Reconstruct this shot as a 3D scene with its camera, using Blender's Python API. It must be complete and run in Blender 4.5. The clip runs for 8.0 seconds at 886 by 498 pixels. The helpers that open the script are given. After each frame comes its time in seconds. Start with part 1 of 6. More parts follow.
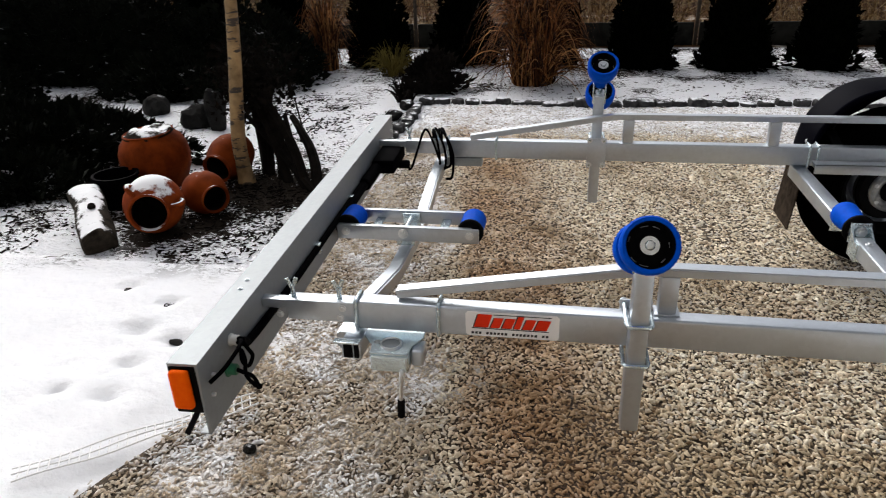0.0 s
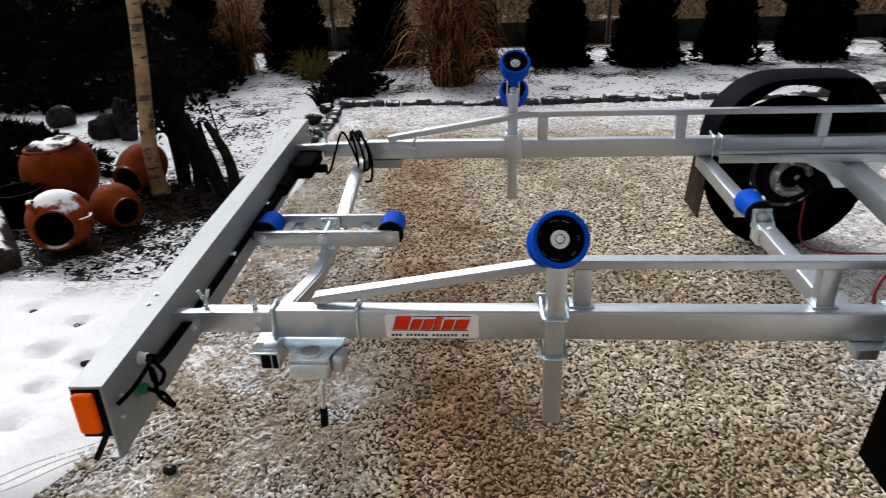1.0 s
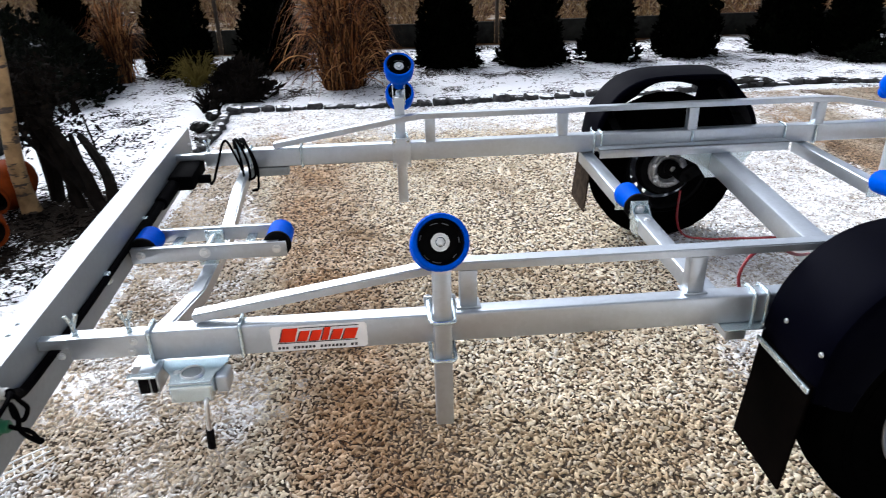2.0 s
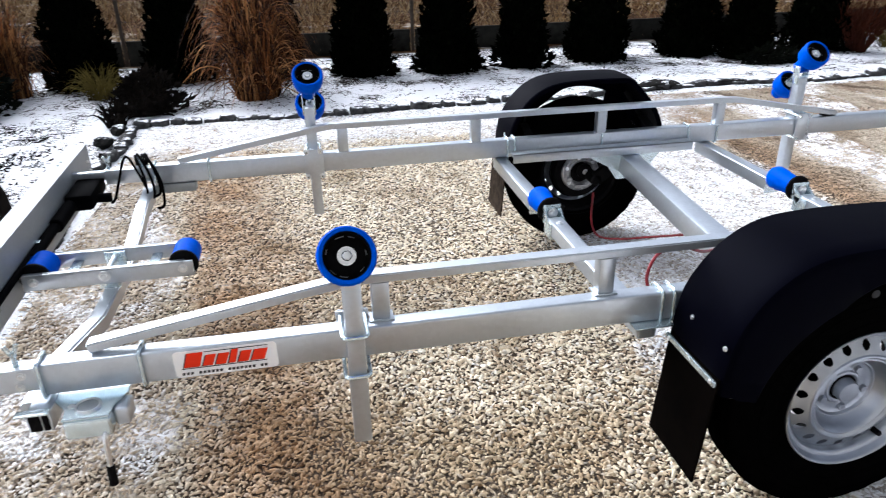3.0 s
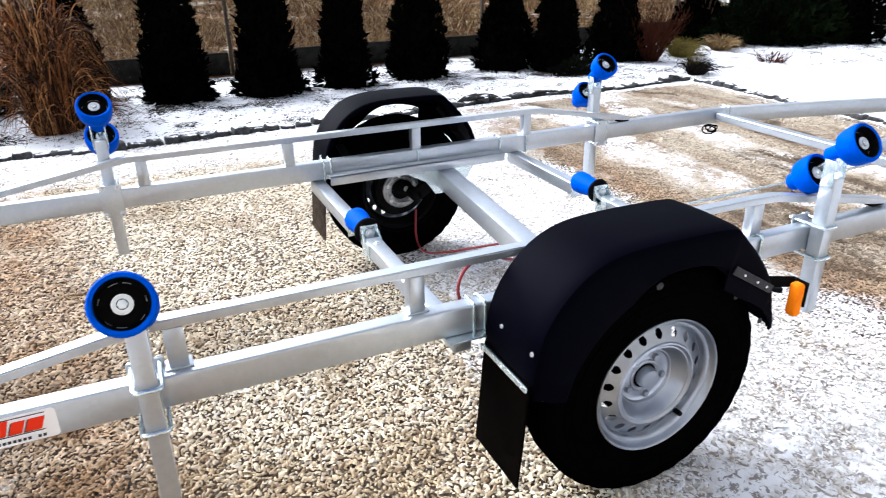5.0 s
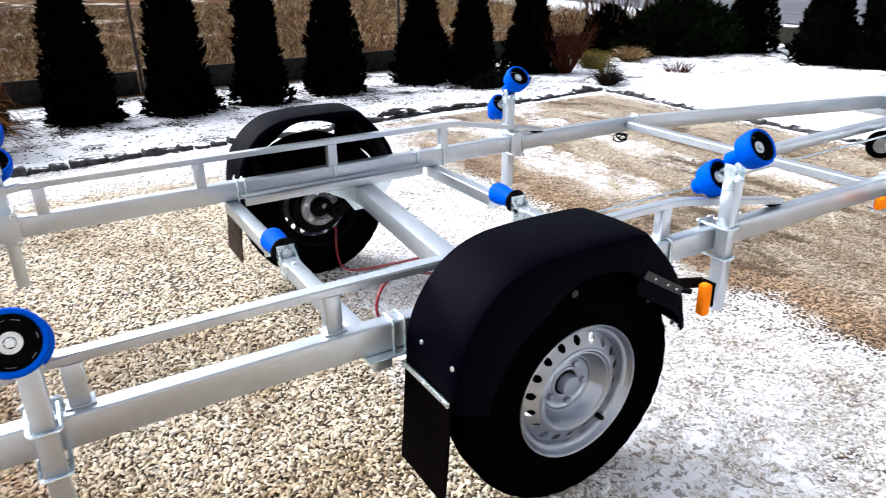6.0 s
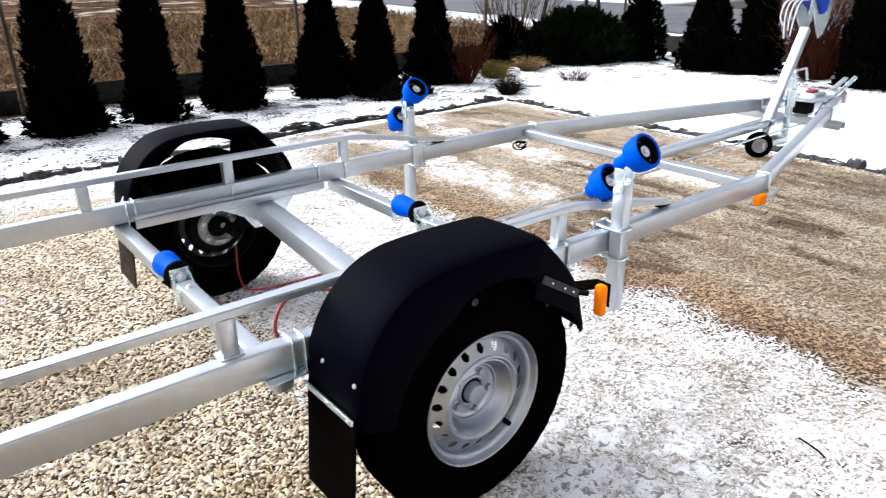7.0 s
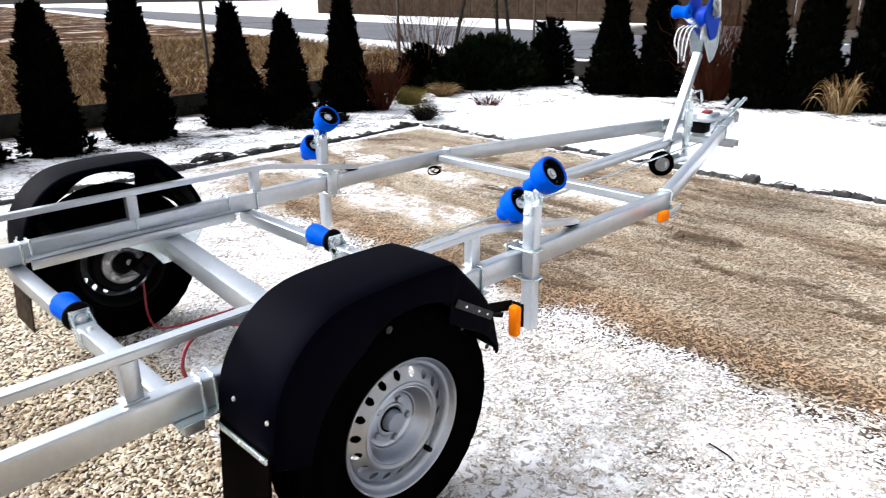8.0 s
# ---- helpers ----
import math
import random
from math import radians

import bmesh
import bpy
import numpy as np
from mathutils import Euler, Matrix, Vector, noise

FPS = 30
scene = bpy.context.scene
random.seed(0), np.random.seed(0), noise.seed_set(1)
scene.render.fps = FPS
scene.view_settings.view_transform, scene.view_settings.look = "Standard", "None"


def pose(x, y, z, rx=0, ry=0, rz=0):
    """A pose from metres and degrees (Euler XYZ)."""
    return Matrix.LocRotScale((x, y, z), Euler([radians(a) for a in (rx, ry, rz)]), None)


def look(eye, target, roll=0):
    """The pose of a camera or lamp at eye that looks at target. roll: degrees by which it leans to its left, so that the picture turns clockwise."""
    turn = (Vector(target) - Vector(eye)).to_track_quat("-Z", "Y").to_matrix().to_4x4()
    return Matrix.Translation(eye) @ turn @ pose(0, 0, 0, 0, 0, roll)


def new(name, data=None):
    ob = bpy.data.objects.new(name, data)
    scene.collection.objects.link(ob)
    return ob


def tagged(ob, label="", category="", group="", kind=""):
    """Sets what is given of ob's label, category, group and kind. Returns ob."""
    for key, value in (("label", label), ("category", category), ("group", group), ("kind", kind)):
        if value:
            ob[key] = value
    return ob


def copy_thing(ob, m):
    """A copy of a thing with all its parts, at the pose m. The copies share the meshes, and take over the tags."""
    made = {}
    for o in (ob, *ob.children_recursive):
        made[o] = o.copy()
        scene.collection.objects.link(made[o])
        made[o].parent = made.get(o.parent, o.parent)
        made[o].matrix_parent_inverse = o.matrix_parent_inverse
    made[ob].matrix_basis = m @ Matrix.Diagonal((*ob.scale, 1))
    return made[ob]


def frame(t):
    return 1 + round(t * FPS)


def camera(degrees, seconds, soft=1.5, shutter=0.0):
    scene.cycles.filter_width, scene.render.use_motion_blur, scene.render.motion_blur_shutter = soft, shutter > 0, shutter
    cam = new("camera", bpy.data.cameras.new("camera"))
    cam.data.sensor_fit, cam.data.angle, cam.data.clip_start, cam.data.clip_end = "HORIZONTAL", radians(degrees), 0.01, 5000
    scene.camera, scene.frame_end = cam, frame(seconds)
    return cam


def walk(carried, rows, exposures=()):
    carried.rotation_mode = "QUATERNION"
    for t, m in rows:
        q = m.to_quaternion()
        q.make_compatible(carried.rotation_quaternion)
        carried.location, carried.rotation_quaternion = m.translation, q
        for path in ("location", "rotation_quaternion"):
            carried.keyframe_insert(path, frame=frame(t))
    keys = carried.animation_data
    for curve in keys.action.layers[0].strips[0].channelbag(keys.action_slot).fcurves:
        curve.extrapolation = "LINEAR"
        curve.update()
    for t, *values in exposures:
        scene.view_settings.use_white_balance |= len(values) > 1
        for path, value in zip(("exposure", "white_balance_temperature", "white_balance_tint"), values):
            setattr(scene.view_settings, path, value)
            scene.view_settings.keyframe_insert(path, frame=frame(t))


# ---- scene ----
cam = camera(65.3, 8.0, soft=1.0, shutter=0.42)
PATH = [
    (0, (-1.32, -2.056, 1.346), (-1.652, -0.281, 0.487), -1.9),
    (0.5, (-1.303, -2.051, 1.345), (-1.553, -0.262, 0.488), -1.9),
    (1, (-1.284, -2.044, 1.341), (-1.422, -0.244, 0.48), -2.0),
    (1.5, (-1.258, -2.036, 1.343), (-1.246, -0.233, 0.477), -1.6),
    (3, (-1.189, -2.008, 1.338), (-0.853, -0.229, 0.488), -1.1),
    (3.5, (-1.165, -1.994, 1.335), (-0.701, -0.238, 0.498), -0.6),
    (4, (-1.131, -1.994, 1.334), (-0.577, -0.258, 0.511), -0.8),
    (4.5, (-1.1, -1.998, 1.334), (-0.444, -0.296, 0.513), -0.8),
    (6, (-1.042, -1.998, 1.332), (-0.103, -0.412, 0.556), -0.8),
    (6.5, (-1.026, -2.003, 1.335), (0.025, -0.482, 0.572), -0.7),
    (7, (-1.003, -2.01, 1.332), (0.145, -0.555, 0.582), -0.7),
    (7.5, (-0.99, -2.022, 1.334), (0.249, -0.627, 0.614), -0.6),
    (8, (-0.98, -2.03, 1.337), (0.348, -0.702, 0.651), -0.7),
]
EXPOSURE = [(0, 0.43, 6480, 10), (0.5, 0.40, 6430, 10), (1.0, 0.42, 6350, 10), (1.5, 0.94, 6080, 10), (3.0, 1.24, 5850, 10), (3.5, 1.60, 5850, 10), (4.5, 1.64, 5840, 10), (6.0, 1.55, 6000, 10), (8.0, 1.46, 6200, 10)]
walk(cam, [(t, look(eye, target, roll)) for t, eye, target, roll in PATH], EXPOSURE)

# ---- light: flat winter overcast, brighter behind the hedge ----
SUN_ELEV, SUN_AZ = radians(40), radians(128)
world = bpy.data.worlds.new("winter_sky")
scene.world = world
world.use_nodes = True
wn = world.node_tree.nodes
sky = wn.new("ShaderNodeTexSky")
sky.sky_type, sky.sun_disc = "NISHITA", False
sky.sun_elevation, sky.sun_rotation = SUN_ELEV, radians(90) - SUN_AZ
sky.air_density, sky.dust_density, sky.ozone_density = 0.6, 6.0, 0.4
wn["Background"].inputs["Strength"].default_value = 0.11
grey = wn.new("ShaderNodeHueSaturation")  # a closed cloud cover has little blue in it
grey.inputs["Saturation"].default_value = 0.30
world.node_tree.links.new(sky.outputs[0], grey.inputs["Color"])
world.node_tree.links.new(grey.outputs[0], wn["Background"].inputs["Color"])
sun = new("sun", bpy.data.lights.new("sun", "SUN"))
sun.data.energy, sun.data.angle, sun.data.color = 0.8, radians(60), (1.0, 0.985, 0.96)
sun.matrix_world = look((0, 0, 20), (0 - math.cos(SUN_AZ) * math.cos(SUN_ELEV), -math.sin(SUN_AZ) * math.cos(SUN_ELEV), 20 - math.sin(SUN_ELEV)))


# ---- material helpers ----
def material(name):
    m = bpy.data.materials.new(name)
    m.use_nodes = True
    nt = m.node_tree
    return m, nt, nt.nodes["Principled BSDF"]


def node(nt, kind, **values):
    n = nt.nodes.new(kind)
    for key, value in values.items():
        n.inputs[key].default_value = value
    return n


def noise_tex(nt, vec, scale, detail=4.0, rough=0.55, distort=0.0):
    n = node(nt, "ShaderNodeTexNoise", Scale=scale, Detail=detail, Roughness=rough, Distortion=distort)
    nt.links.new(vec, n.inputs["Vector"])
    return n.outputs["Fac"]


def ramp(nt, fac, stops):
    r = nt.nodes.new("ShaderNodeValToRGB")
    els = r.color_ramp.elements
    while len(els) < len(stops):
        els.new(0.5)
    for e, (p, c) in zip(els, stops):
        e.position = p
        e.color = (c, c, c, 1) if isinstance(c, (int, float)) else (*c, 1)
    nt.links.new(fac, r.inputs["Fac"])
    return r.outputs["Color"]


def mixc(nt, fac, a, b, how="MIX"):
    m = nt.nodes.new("ShaderNodeMix")
    m.data_type, m.blend_type = "RGBA", how
    for sock, v in ((m.inputs[0], fac), (m.inputs[6], a), (m.inputs[7], b)):
        if isinstance(v, (int, float)):
            sock.default_value = v
        elif isinstance(v, tuple):
            sock.default_value = (*v, 1)
        else:
            nt.links.new(v, sock)
    return m.outputs[2]


def calc(nt, op, a, b=0.0, clamp=False):
    m = nt.nodes.new("ShaderNodeMath")
    m.operation, m.use_clamp = op, clamp
    for sock, v in ((m.inputs[0], a), (m.inputs[1], b)):
        if isinstance(v, (int, float)):
            sock.default_value = v
        else:
            nt.links.new(v, sock)
    return m.outputs[0]


def place_of(nt):
    return nt.nodes.new("ShaderNodeNewGeometry").outputs["Position"]


def local(nt):
    return nt.nodes.new("ShaderNodeTexCoord").outputs["Object"]


def bump(nt, bsdf, height, strength, distance):
    b = node(nt, "ShaderNodeBump", Strength=strength, Distance=distance)
    nt.links.new(height, b.inputs["Height"])
    nt.links.new(b.outputs[0], bsdf.inputs["Normal"])


def simple(name, dark, light, rough, metal=0.0, scale=30.0, relief=0.15, depth=0.001, coat=0.0, rough2=None, gloss=0.5):
    """A surface of two close colours in a fine and a broad mottle, with a little relief."""
    m, nt, p = material(name)
    v = local(nt)
    fine, broad = noise_tex(nt, v, scale, 6), noise_tex(nt, v, scale * 0.12, 3)
    f = calc(nt, "ADD", calc(nt, "MULTIPLY", fine, 0.5), calc(nt, "MULTIPLY", broad, 0.5))
    nt.links.new(mixc(nt, ramp(nt, f, [(0.35, 0.0), (0.65, 1.0)]), dark, light), p.inputs["Base Color"])
    p.inputs["Metallic"].default_value = metal
    r2 = rough + 0.12 if rough2 is None else rough2
    nt.links.new(calc(nt, "ADD", rough, calc(nt, "MULTIPLY", broad, r2 - rough)), p.inputs["Roughness"])
    p.inputs["Coat Weight"].default_value = coat
    p.inputs["Specular IOR Level"].default_value = gloss
    bump(nt, p, fine, relief, depth)
    return m


def galvanised(name, base, rough):
    """Zinc coat: angular spangles, cloudy dull patches, faint runs."""
    m, nt, p = material(name)
    v = local(nt)
    cell = node(nt, "ShaderNodeTexVoronoi", Scale=95.0)
    nt.links.new(v, cell.inputs["Vector"])
    bw = nt.nodes.new("ShaderNodeRGBToBW")
    nt.links.new(cell.outputs["Color"], bw.inputs[0])
    cloud = noise_tex(nt, v, 7.0, 5, 0.6, 0.4)
    tone = calc(nt, "ADD", calc(nt, "MULTIPLY", bw.outputs[0], 0.25), calc(nt, "MULTIPLY", cloud, 0.75))
    dark, light = tuple(c * 0.92 for c in base), tuple(min(1, c * 1.05) for c in base)
    nt.links.new(mixc(nt, ramp(nt, tone, [(0.3, 0.0), (0.68, 1.0)]), dark, light), p.inputs["Base Color"])
    p.inputs["Metallic"].default_value = 0.74
    nt.links.new(calc(nt, "ADD", rough - 0.03, calc(nt, "MULTIPLY", cloud, 0.06)), p.inputs["Roughness"])
    bump(nt, p, noise_tex(nt, v, 3.0, 1, 0.4), 0.012, 0.002)
    return m


ZINC = galvanised("galvanised_steel", (0.50, 0.545, 0.60), 0.30)
ZINC_DULL = galvanised("dull_zinc_sheet", (0.27, 0.295, 0.31), 0.5)
ZINC_DULL.node_tree.nodes["Principled BSDF"].inputs["Metallic"].default_value = 0.4
ZINC_BRIGHT = galvanised("bright_zinc", (0.62, 0.72, 0.76), 0.26)
BLUE = simple("blue_polyurethane", (0.0, 0.058, 0.46), (0.0, 0.085, 0.60), 0.5, scale=60, relief=0.1, gloss=0.035)
BLACK_PLASTIC = simple("black_plastic", (0.0015, 0.0015, 0.002), (0.0035, 0.0035, 0.004), 0.6, scale=80, gloss=0.06)
FENDER = simple("grained_fender_plastic", (0.0005, 0.0005, 0.0018), (0.0010, 0.0010, 0.0031), 0.45, scale=140, relief=0.2, depth=0.0006, rough2=0.55, gloss=0.012)
FENDER.node_tree.nodes["Principled BSDF"].inputs["Specular Tint"].default_value = (0.55, 0.62, 1.0, 1.0)
FENDER_DUST = simple("dusty_plastic", (0.025, 0.025, 0.028), (0.06, 0.06, 0.065), 0.7, scale=60, gloss=0.1)
RUBBER = simple("tyre_rubber", (0.0006, 0.0006, 0.0006), (0.0016, 0.0016, 0.0016), 0.95, scale=50, relief=0.2, gloss=0.0)
FLAP = simple("flap_rubber", (0.0010, 0.0008, 0.0007), (0.003, 0.0022, 0.0018), 0.9, scale=40, gloss=0.01)
# same rubber in a lighter brown: skylight on the far flap put into its colour
FLAP_LIT = simple("lit_flap_rubber", (0.016, 0.012, 0.009), (0.06, 0.045, 0.033), 0.9, scale=40, gloss=0.02)
RIM = simple("silver_wheel_paint", (0.29, 0.315, 0.36), (0.39, 0.42, 0.475), 0.29, metal=0.95, scale=18, relief=0.004, rough2=0.34)
CHROME = simple("bolt_zinc", (0.62, 0.64, 0.66), (0.80, 0.82, 0.84), 0.25, metal=0.9, scale=120)
CAST = simple("brake_casting", (0.18, 0.19, 0.20), (0.50, 0.51, 0.53), 0.42, metal=0.6, scale=60, relief=0.4)
ORANGE = simple("amber_lens", (0.90, 0.095, 0.0004), (0.96, 0.135, 0.0006), 0.5, scale=90, gloss=0.03)
AMBER = simple("bright_amber_lens", (0.93, 0.20, 0.002), (0.98, 0.26, 0.003), 0.45, scale=90, gloss=0.04)
RED_HOSE = simple("red_hose", (0.15, 0.003, 0.008), (0.24, 0.006, 0.013), 0.45, scale=60)
STICKER_WHITE = simple("sticker_white", (0.84, 0.84, 0.85), (0.90, 0.90, 0.90), 0.45, scale=40, relief=0.02)
STICKER_RED = simple("sticker_red", (0.74, 0.028, 0.006), (0.82, 0.042, 0.009), 0.5, scale=40, relief=0.02, gloss=0.1)
STICKER_INK = simple("sticker_ink", (0.015, 0.015, 0.02), (0.025, 0.025, 0.03), 0.4, scale=40, relief=0.02)
GREEN_PLUG = simple("green_plug", (0.01, 0.10, 0.05), (0.02, 0.17, 0.08), 0.4)
WHITE_PLUG = simple("white_plug", (0.65, 0.65, 0.63), (0.76, 0.76, 0.74), 0.4)
CABLE = simple("black_cable", (0.0006, 0.0006, 0.001), (0.0014, 0.0014, 0.002), 0.7, gloss=0.015)
STRAP_BLUE = simple("blue_winch_paint", (0.001, 0.03, 0.34), (0.002, 0.055, 0.48), 0.4, gloss=0.15)


# ---- mesh helpers ----
def finish(name, bm, mat, parent=None, label="", smooth=35):
    me = bpy.data.meshes.new(name)
    bmesh.ops.recalc_face_normals(bm, faces=bm.faces)
    bm.to_mesh(me)
    bm.free()
    for m in mat if isinstance(mat, (list, tuple)) else [mat]:
        me.materials.append(m)
    if smooth:
        me.polygons.foreach_set("use_smooth", [True] * len(me.polygons))
        me.set_sharp_from_angle(angle=radians(smooth))
    ob = new(name, me)
    if parent:
        ob.parent = parent
    if label:
        ob["label"] = label
    return ob


def part(name, bm, mat, parent, label="", smooth=35):
    """One mesh object under a thing or under a part."""
    return finish(name, bm, mat, parent, label, smooth)


def thing(name, label, category, at=(0, 0, 0), group="", turn=0.0):
    ob = new(name)
    ob.empty_display_size = 0.1
    ob.matrix_basis = pose(*at, 0, 0, turn)
    return tagged(ob, label, category, group)


def merge(*bms):
    out = bmesh.new()
    for b in bms:
        me = bpy.data.meshes.new("tmp")
        b.to_mesh(me)
        b.free()
        out.from_mesh(me)
        bpy.data.meshes.remove(me)
    return out


def box(a, b, bevel=0.004, seg=2):
    """A box between two opposite corners, edges rounded."""
    bm = bmesh.new()
    bmesh.ops.create_cube(bm, size=1)
    c, s = [(p + q) / 2 for p, q in zip(a, b)], [abs(q - p) for p, q in zip(a, b)]
    for v in bm.verts:
        v.co = Vector([c[i] + v.co[i] * s[i] for i in range(3)])
    if bevel:
        bmesh.ops.bevel(bm, geom=bm.edges[:], offset=min(bevel, min(s) * 0.45), segments=seg, affect="EDGES", profile=0.5)
    return bm


def bar(p, q, w, h, up=(0, 0, 1), bevel=0.004):
    """A box-section bar from p to q: w across, h along up."""
    p, q = Vector(p), Vector(q)
    along = (q - p).normalized()
    side = along.cross(Vector(up)).normalized()
    top = side.cross(along)
    n = (q - p).length
    bm = box((0, -w / 2, -h / 2), (n, w / 2, h / 2), bevel)
    m = Matrix((along, side, top)).transposed().to_4x4()
    m.translation = p
    bm.transform(m)
    return bm


def lathe(profile, at=(0, 0, 0), axis=(0, 0, 1), n=32):
    """Turns a profile of (radius, height) about an axis; open at both ends unless the radius is 0."""
    bm = bmesh.new()
    rings = []
    for r, z in profile:
        if r < 1e-6:
            rings.append([bm.verts.new((0, 0, z))])
        else:
            rings.append([bm.verts.new((r * math.cos(2 * math.pi * k / n), r * math.sin(2 * math.pi * k / n), z)) for k in range(n)])
    for a, b in zip(rings, rings[1:]):
        for k in range(n):
            j = (k + 1) % n
            q = [a[k % len(a)], a[j % len(a)], b[j % len(b)], b[k % len(b)]]
            q = [v for i, v in enumerate(q) if v not in q[:i]]
            if len(q) > 2:
                bm.faces.new(q)
    m = Vector((0, 0, 1)).rotation_difference(Vector(axis).normalized()).to_matrix().to_4x4()
    m.translation = Vector(at)
    bm.transform(m)
    return bm


def rod(p, q, r, n=16, cham=None):
    p, q = Vector(p), Vector(q)
    d = (q - p).length
    c = min(r * 0.2, d * 0.3) if cham is None else cham
    return lathe([(0, 0), (r - c, 0), (r, c), (r, d - c), (r - c, d), (0, d)], p, q - p, n)


def smooth_path(pts, steps=6):
    """Catmull-Rom through the points."""
    pts = [Vector(p) for p in pts]
    ext = [2 * pts[0] - pts[1], *pts, 2 * pts[-1] - pts[-2]]
    out = []
    for i in range(1, len(ext) - 2):
        a, b, c, d = ext[i - 1 : i + 3]
        for k in range(steps):
            t = k / steps
            out.append(0.5 * (2 * b + (c - a) * t + (2 * a - 5 * b + 4 * c - d) * t * t + (3 * b - a - 3 * c + d) * t**3))
    return out + [pts[-1]]


def sweep(pts, r, n=8, closed=False, taper=None):
    """A round rod along a path."""
    pts = [Vector(p) for p in pts]
    bm = bmesh.new()
    rings, ref = [], None
    for i, p in enumerate(pts):
        a = pts[i - 1] if i or closed else p
        b = pts[(i + 1) % len(pts)] if i < len(pts) - 1 or closed else p
        d = (b - a).normalized()
        if ref is None:
            ref = d.orthogonal().normalized()
        ref = (ref - d * ref.dot(d)).normalized()
        s = d.cross(ref)
        rr = r * (taper(i / max(1, len(pts) - 1)) if taper else 1)
        rings.append([bm.verts.new(p + rr * (ref * math.cos(2 * math.pi * k / n) + s * math.sin(2 * math.pi * k / n))) for k in range(n)])
    for a, b in zip(rings, rings[1:] + ([rings[0]] if closed else [])):
        for k in range(n):
            bm.faces.new((a[k], a[(k + 1) % n], b[(k + 1) % n], b[k]))
    if not closed:
        bm.faces.new(rings[0][::-1])
        bm.faces.new(rings[-1])
    return bm


def rounded(corners, radius, steps=4):
    """An open path with its inner corners rounded."""
    pts = [Vector(p) for p in corners]
    out = [pts[0]]
    for a, b, c in zip(pts, pts[1:], pts[2:]):
        u, v = (a - b).normalized() * radius, (c - b).normalized() * radius
        for k in range(steps + 1):
            t = k / steps
            out.append(b + u * (1 - t) ** 2 + v * t**2)
    return out + [pts[-1]]


def plate(outline, thick, axis="y", at=0.0, bevel=0.0015):
    """A flat plate: an outline of two coordinates, extruded along an axis from at to at + thick."""
    bm = bmesh.new()
    lay = {"x": lambda u, v, w: (w, u, v), "y": lambda u, v, w: (u, w, v), "z": lambda u, v, w: (u, v, w)}[axis]
    lo = [bm.verts.new(lay(u, v, at)) for u, v in outline]
    hi = [bm.verts.new(lay(u, v, at + thick)) for u, v in outline]
    bm.faces.new(lo)
    bm.faces.new(hi[::-1])
    for k in range(len(lo)):
        j = (k + 1) % len(lo)
        bm.faces.new((lo[k], lo[j], hi[j], hi[k]))
    if bevel:
        rim = [e for e in bm.edges if sum(len(f.verts) > 4 or len(f.verts) == len(outline) for f in e.link_faces) == 1]
        bmesh.ops.bevel(bm, geom=rim, offset=bevel, segments=1, affect="EDGES")
    return bm


def bent_bar(pts, w, h, bevel=0.004):
    """A box-section bar along a path of points in one upright plane, mitred at the bends."""
    pts = [Vector(p) for p in pts]
    bm = bmesh.new()
    rings = []
    flat = (pts[-1] - pts[0]).cross(Vector((0, 0, 1))).normalized()
    for i, p in enumerate(pts):
        a, b = pts[max(0, i - 1)], pts[min(len(pts) - 1, i + 1)]
        ins, outs = (p - a).normalized() if i else (b - p).normalized(), (b - p).normalized() if i < len(pts) - 1 else (p - a).normalized()
        t = (ins + outs).normalized()
        up = flat.cross(t) * (1 / max(0.4, t.dot(ins)))
        if up.z < 0:
            up = -up
        rings.append([bm.verts.new(p + flat * sx * w / 2 + up * sz * h / 2) for sx, sz in ((-1, -1), (1, -1), (1, 1), (-1, 1))])
    for a, b in zip(rings, rings[1:]):
        for k in range(4):
            bm.faces.new((a[k], a[(k + 1) % 4], b[(k + 1) % 4], b[k]))
    bm.faces.new(rings[0])
    bm.faces.new(rings[-1])
    bmesh.ops.recalc_face_normals(bm, faces=bm.faces)
    long_edges = [e for e in bm.edges if not all(v in r for r in rings for v in e.verts if e.verts[0] in r) and e.calc_face_angle(0) > 0.8]
    bmesh.ops.bevel(bm, geom=long_edges, offset=bevel, segments=2, affect="EDGES")
    return bm


# ---- the boat trailer: x runs to its hitch, the axle stands over x = 0 ----
trailer = thing("boat_trailer", "galvanised steel boat trailer with blue rollers on gravel", "trailer")
B, BW, Z0, Z1 = 0.69, 0.046, 0.461, 0.535
RAIL_Y = 0.650


def aim(at, d):
    m = Vector((0, 0, 1)).rotation_difference(Vector(d).normalized()).to_matrix().to_4x4()
    m.translation = Vector(at)
    return m


def band(x, y0, y1, z0, z1, r=0.0045):
    """A round steel strap closed about a beam."""
    g = r
    return sweep(rounded([(x, (y0 + y1) / 2, z1 + g), (x, y1 + g, z1 + g), (x, y1 + g, z0 - g), (x, y0 - g, z0 - g), (x, y0 - g, z1 + g), (x, (y0 + y1) / 2 - 0.002, z1 + g)], 0.008), r, 8)


def u_bolt(x, y_out, y_in, z, half, r=0.005):
    """A U-bolt lying level: its bow outside a post, its legs running inwards."""
    return sweep(rounded([(x - half, y_in, z), (x - half, y_out, z), (x + half, y_out, z), (x + half, y_in, z)], 0.012), r, 8)


def bolt(p, d, r=0.007, l=0.007):
    """A hexagon head on a washer."""
    d = Vector(d).normalized()
    p = Vector(p)
    return merge(rod(p, p + d * 0.002, r * 1.55, 16, 0.0004), lathe([(r, 0.002), (r, l - 0.001), (r * 0.85, l), (0, l)], p, d, 6))


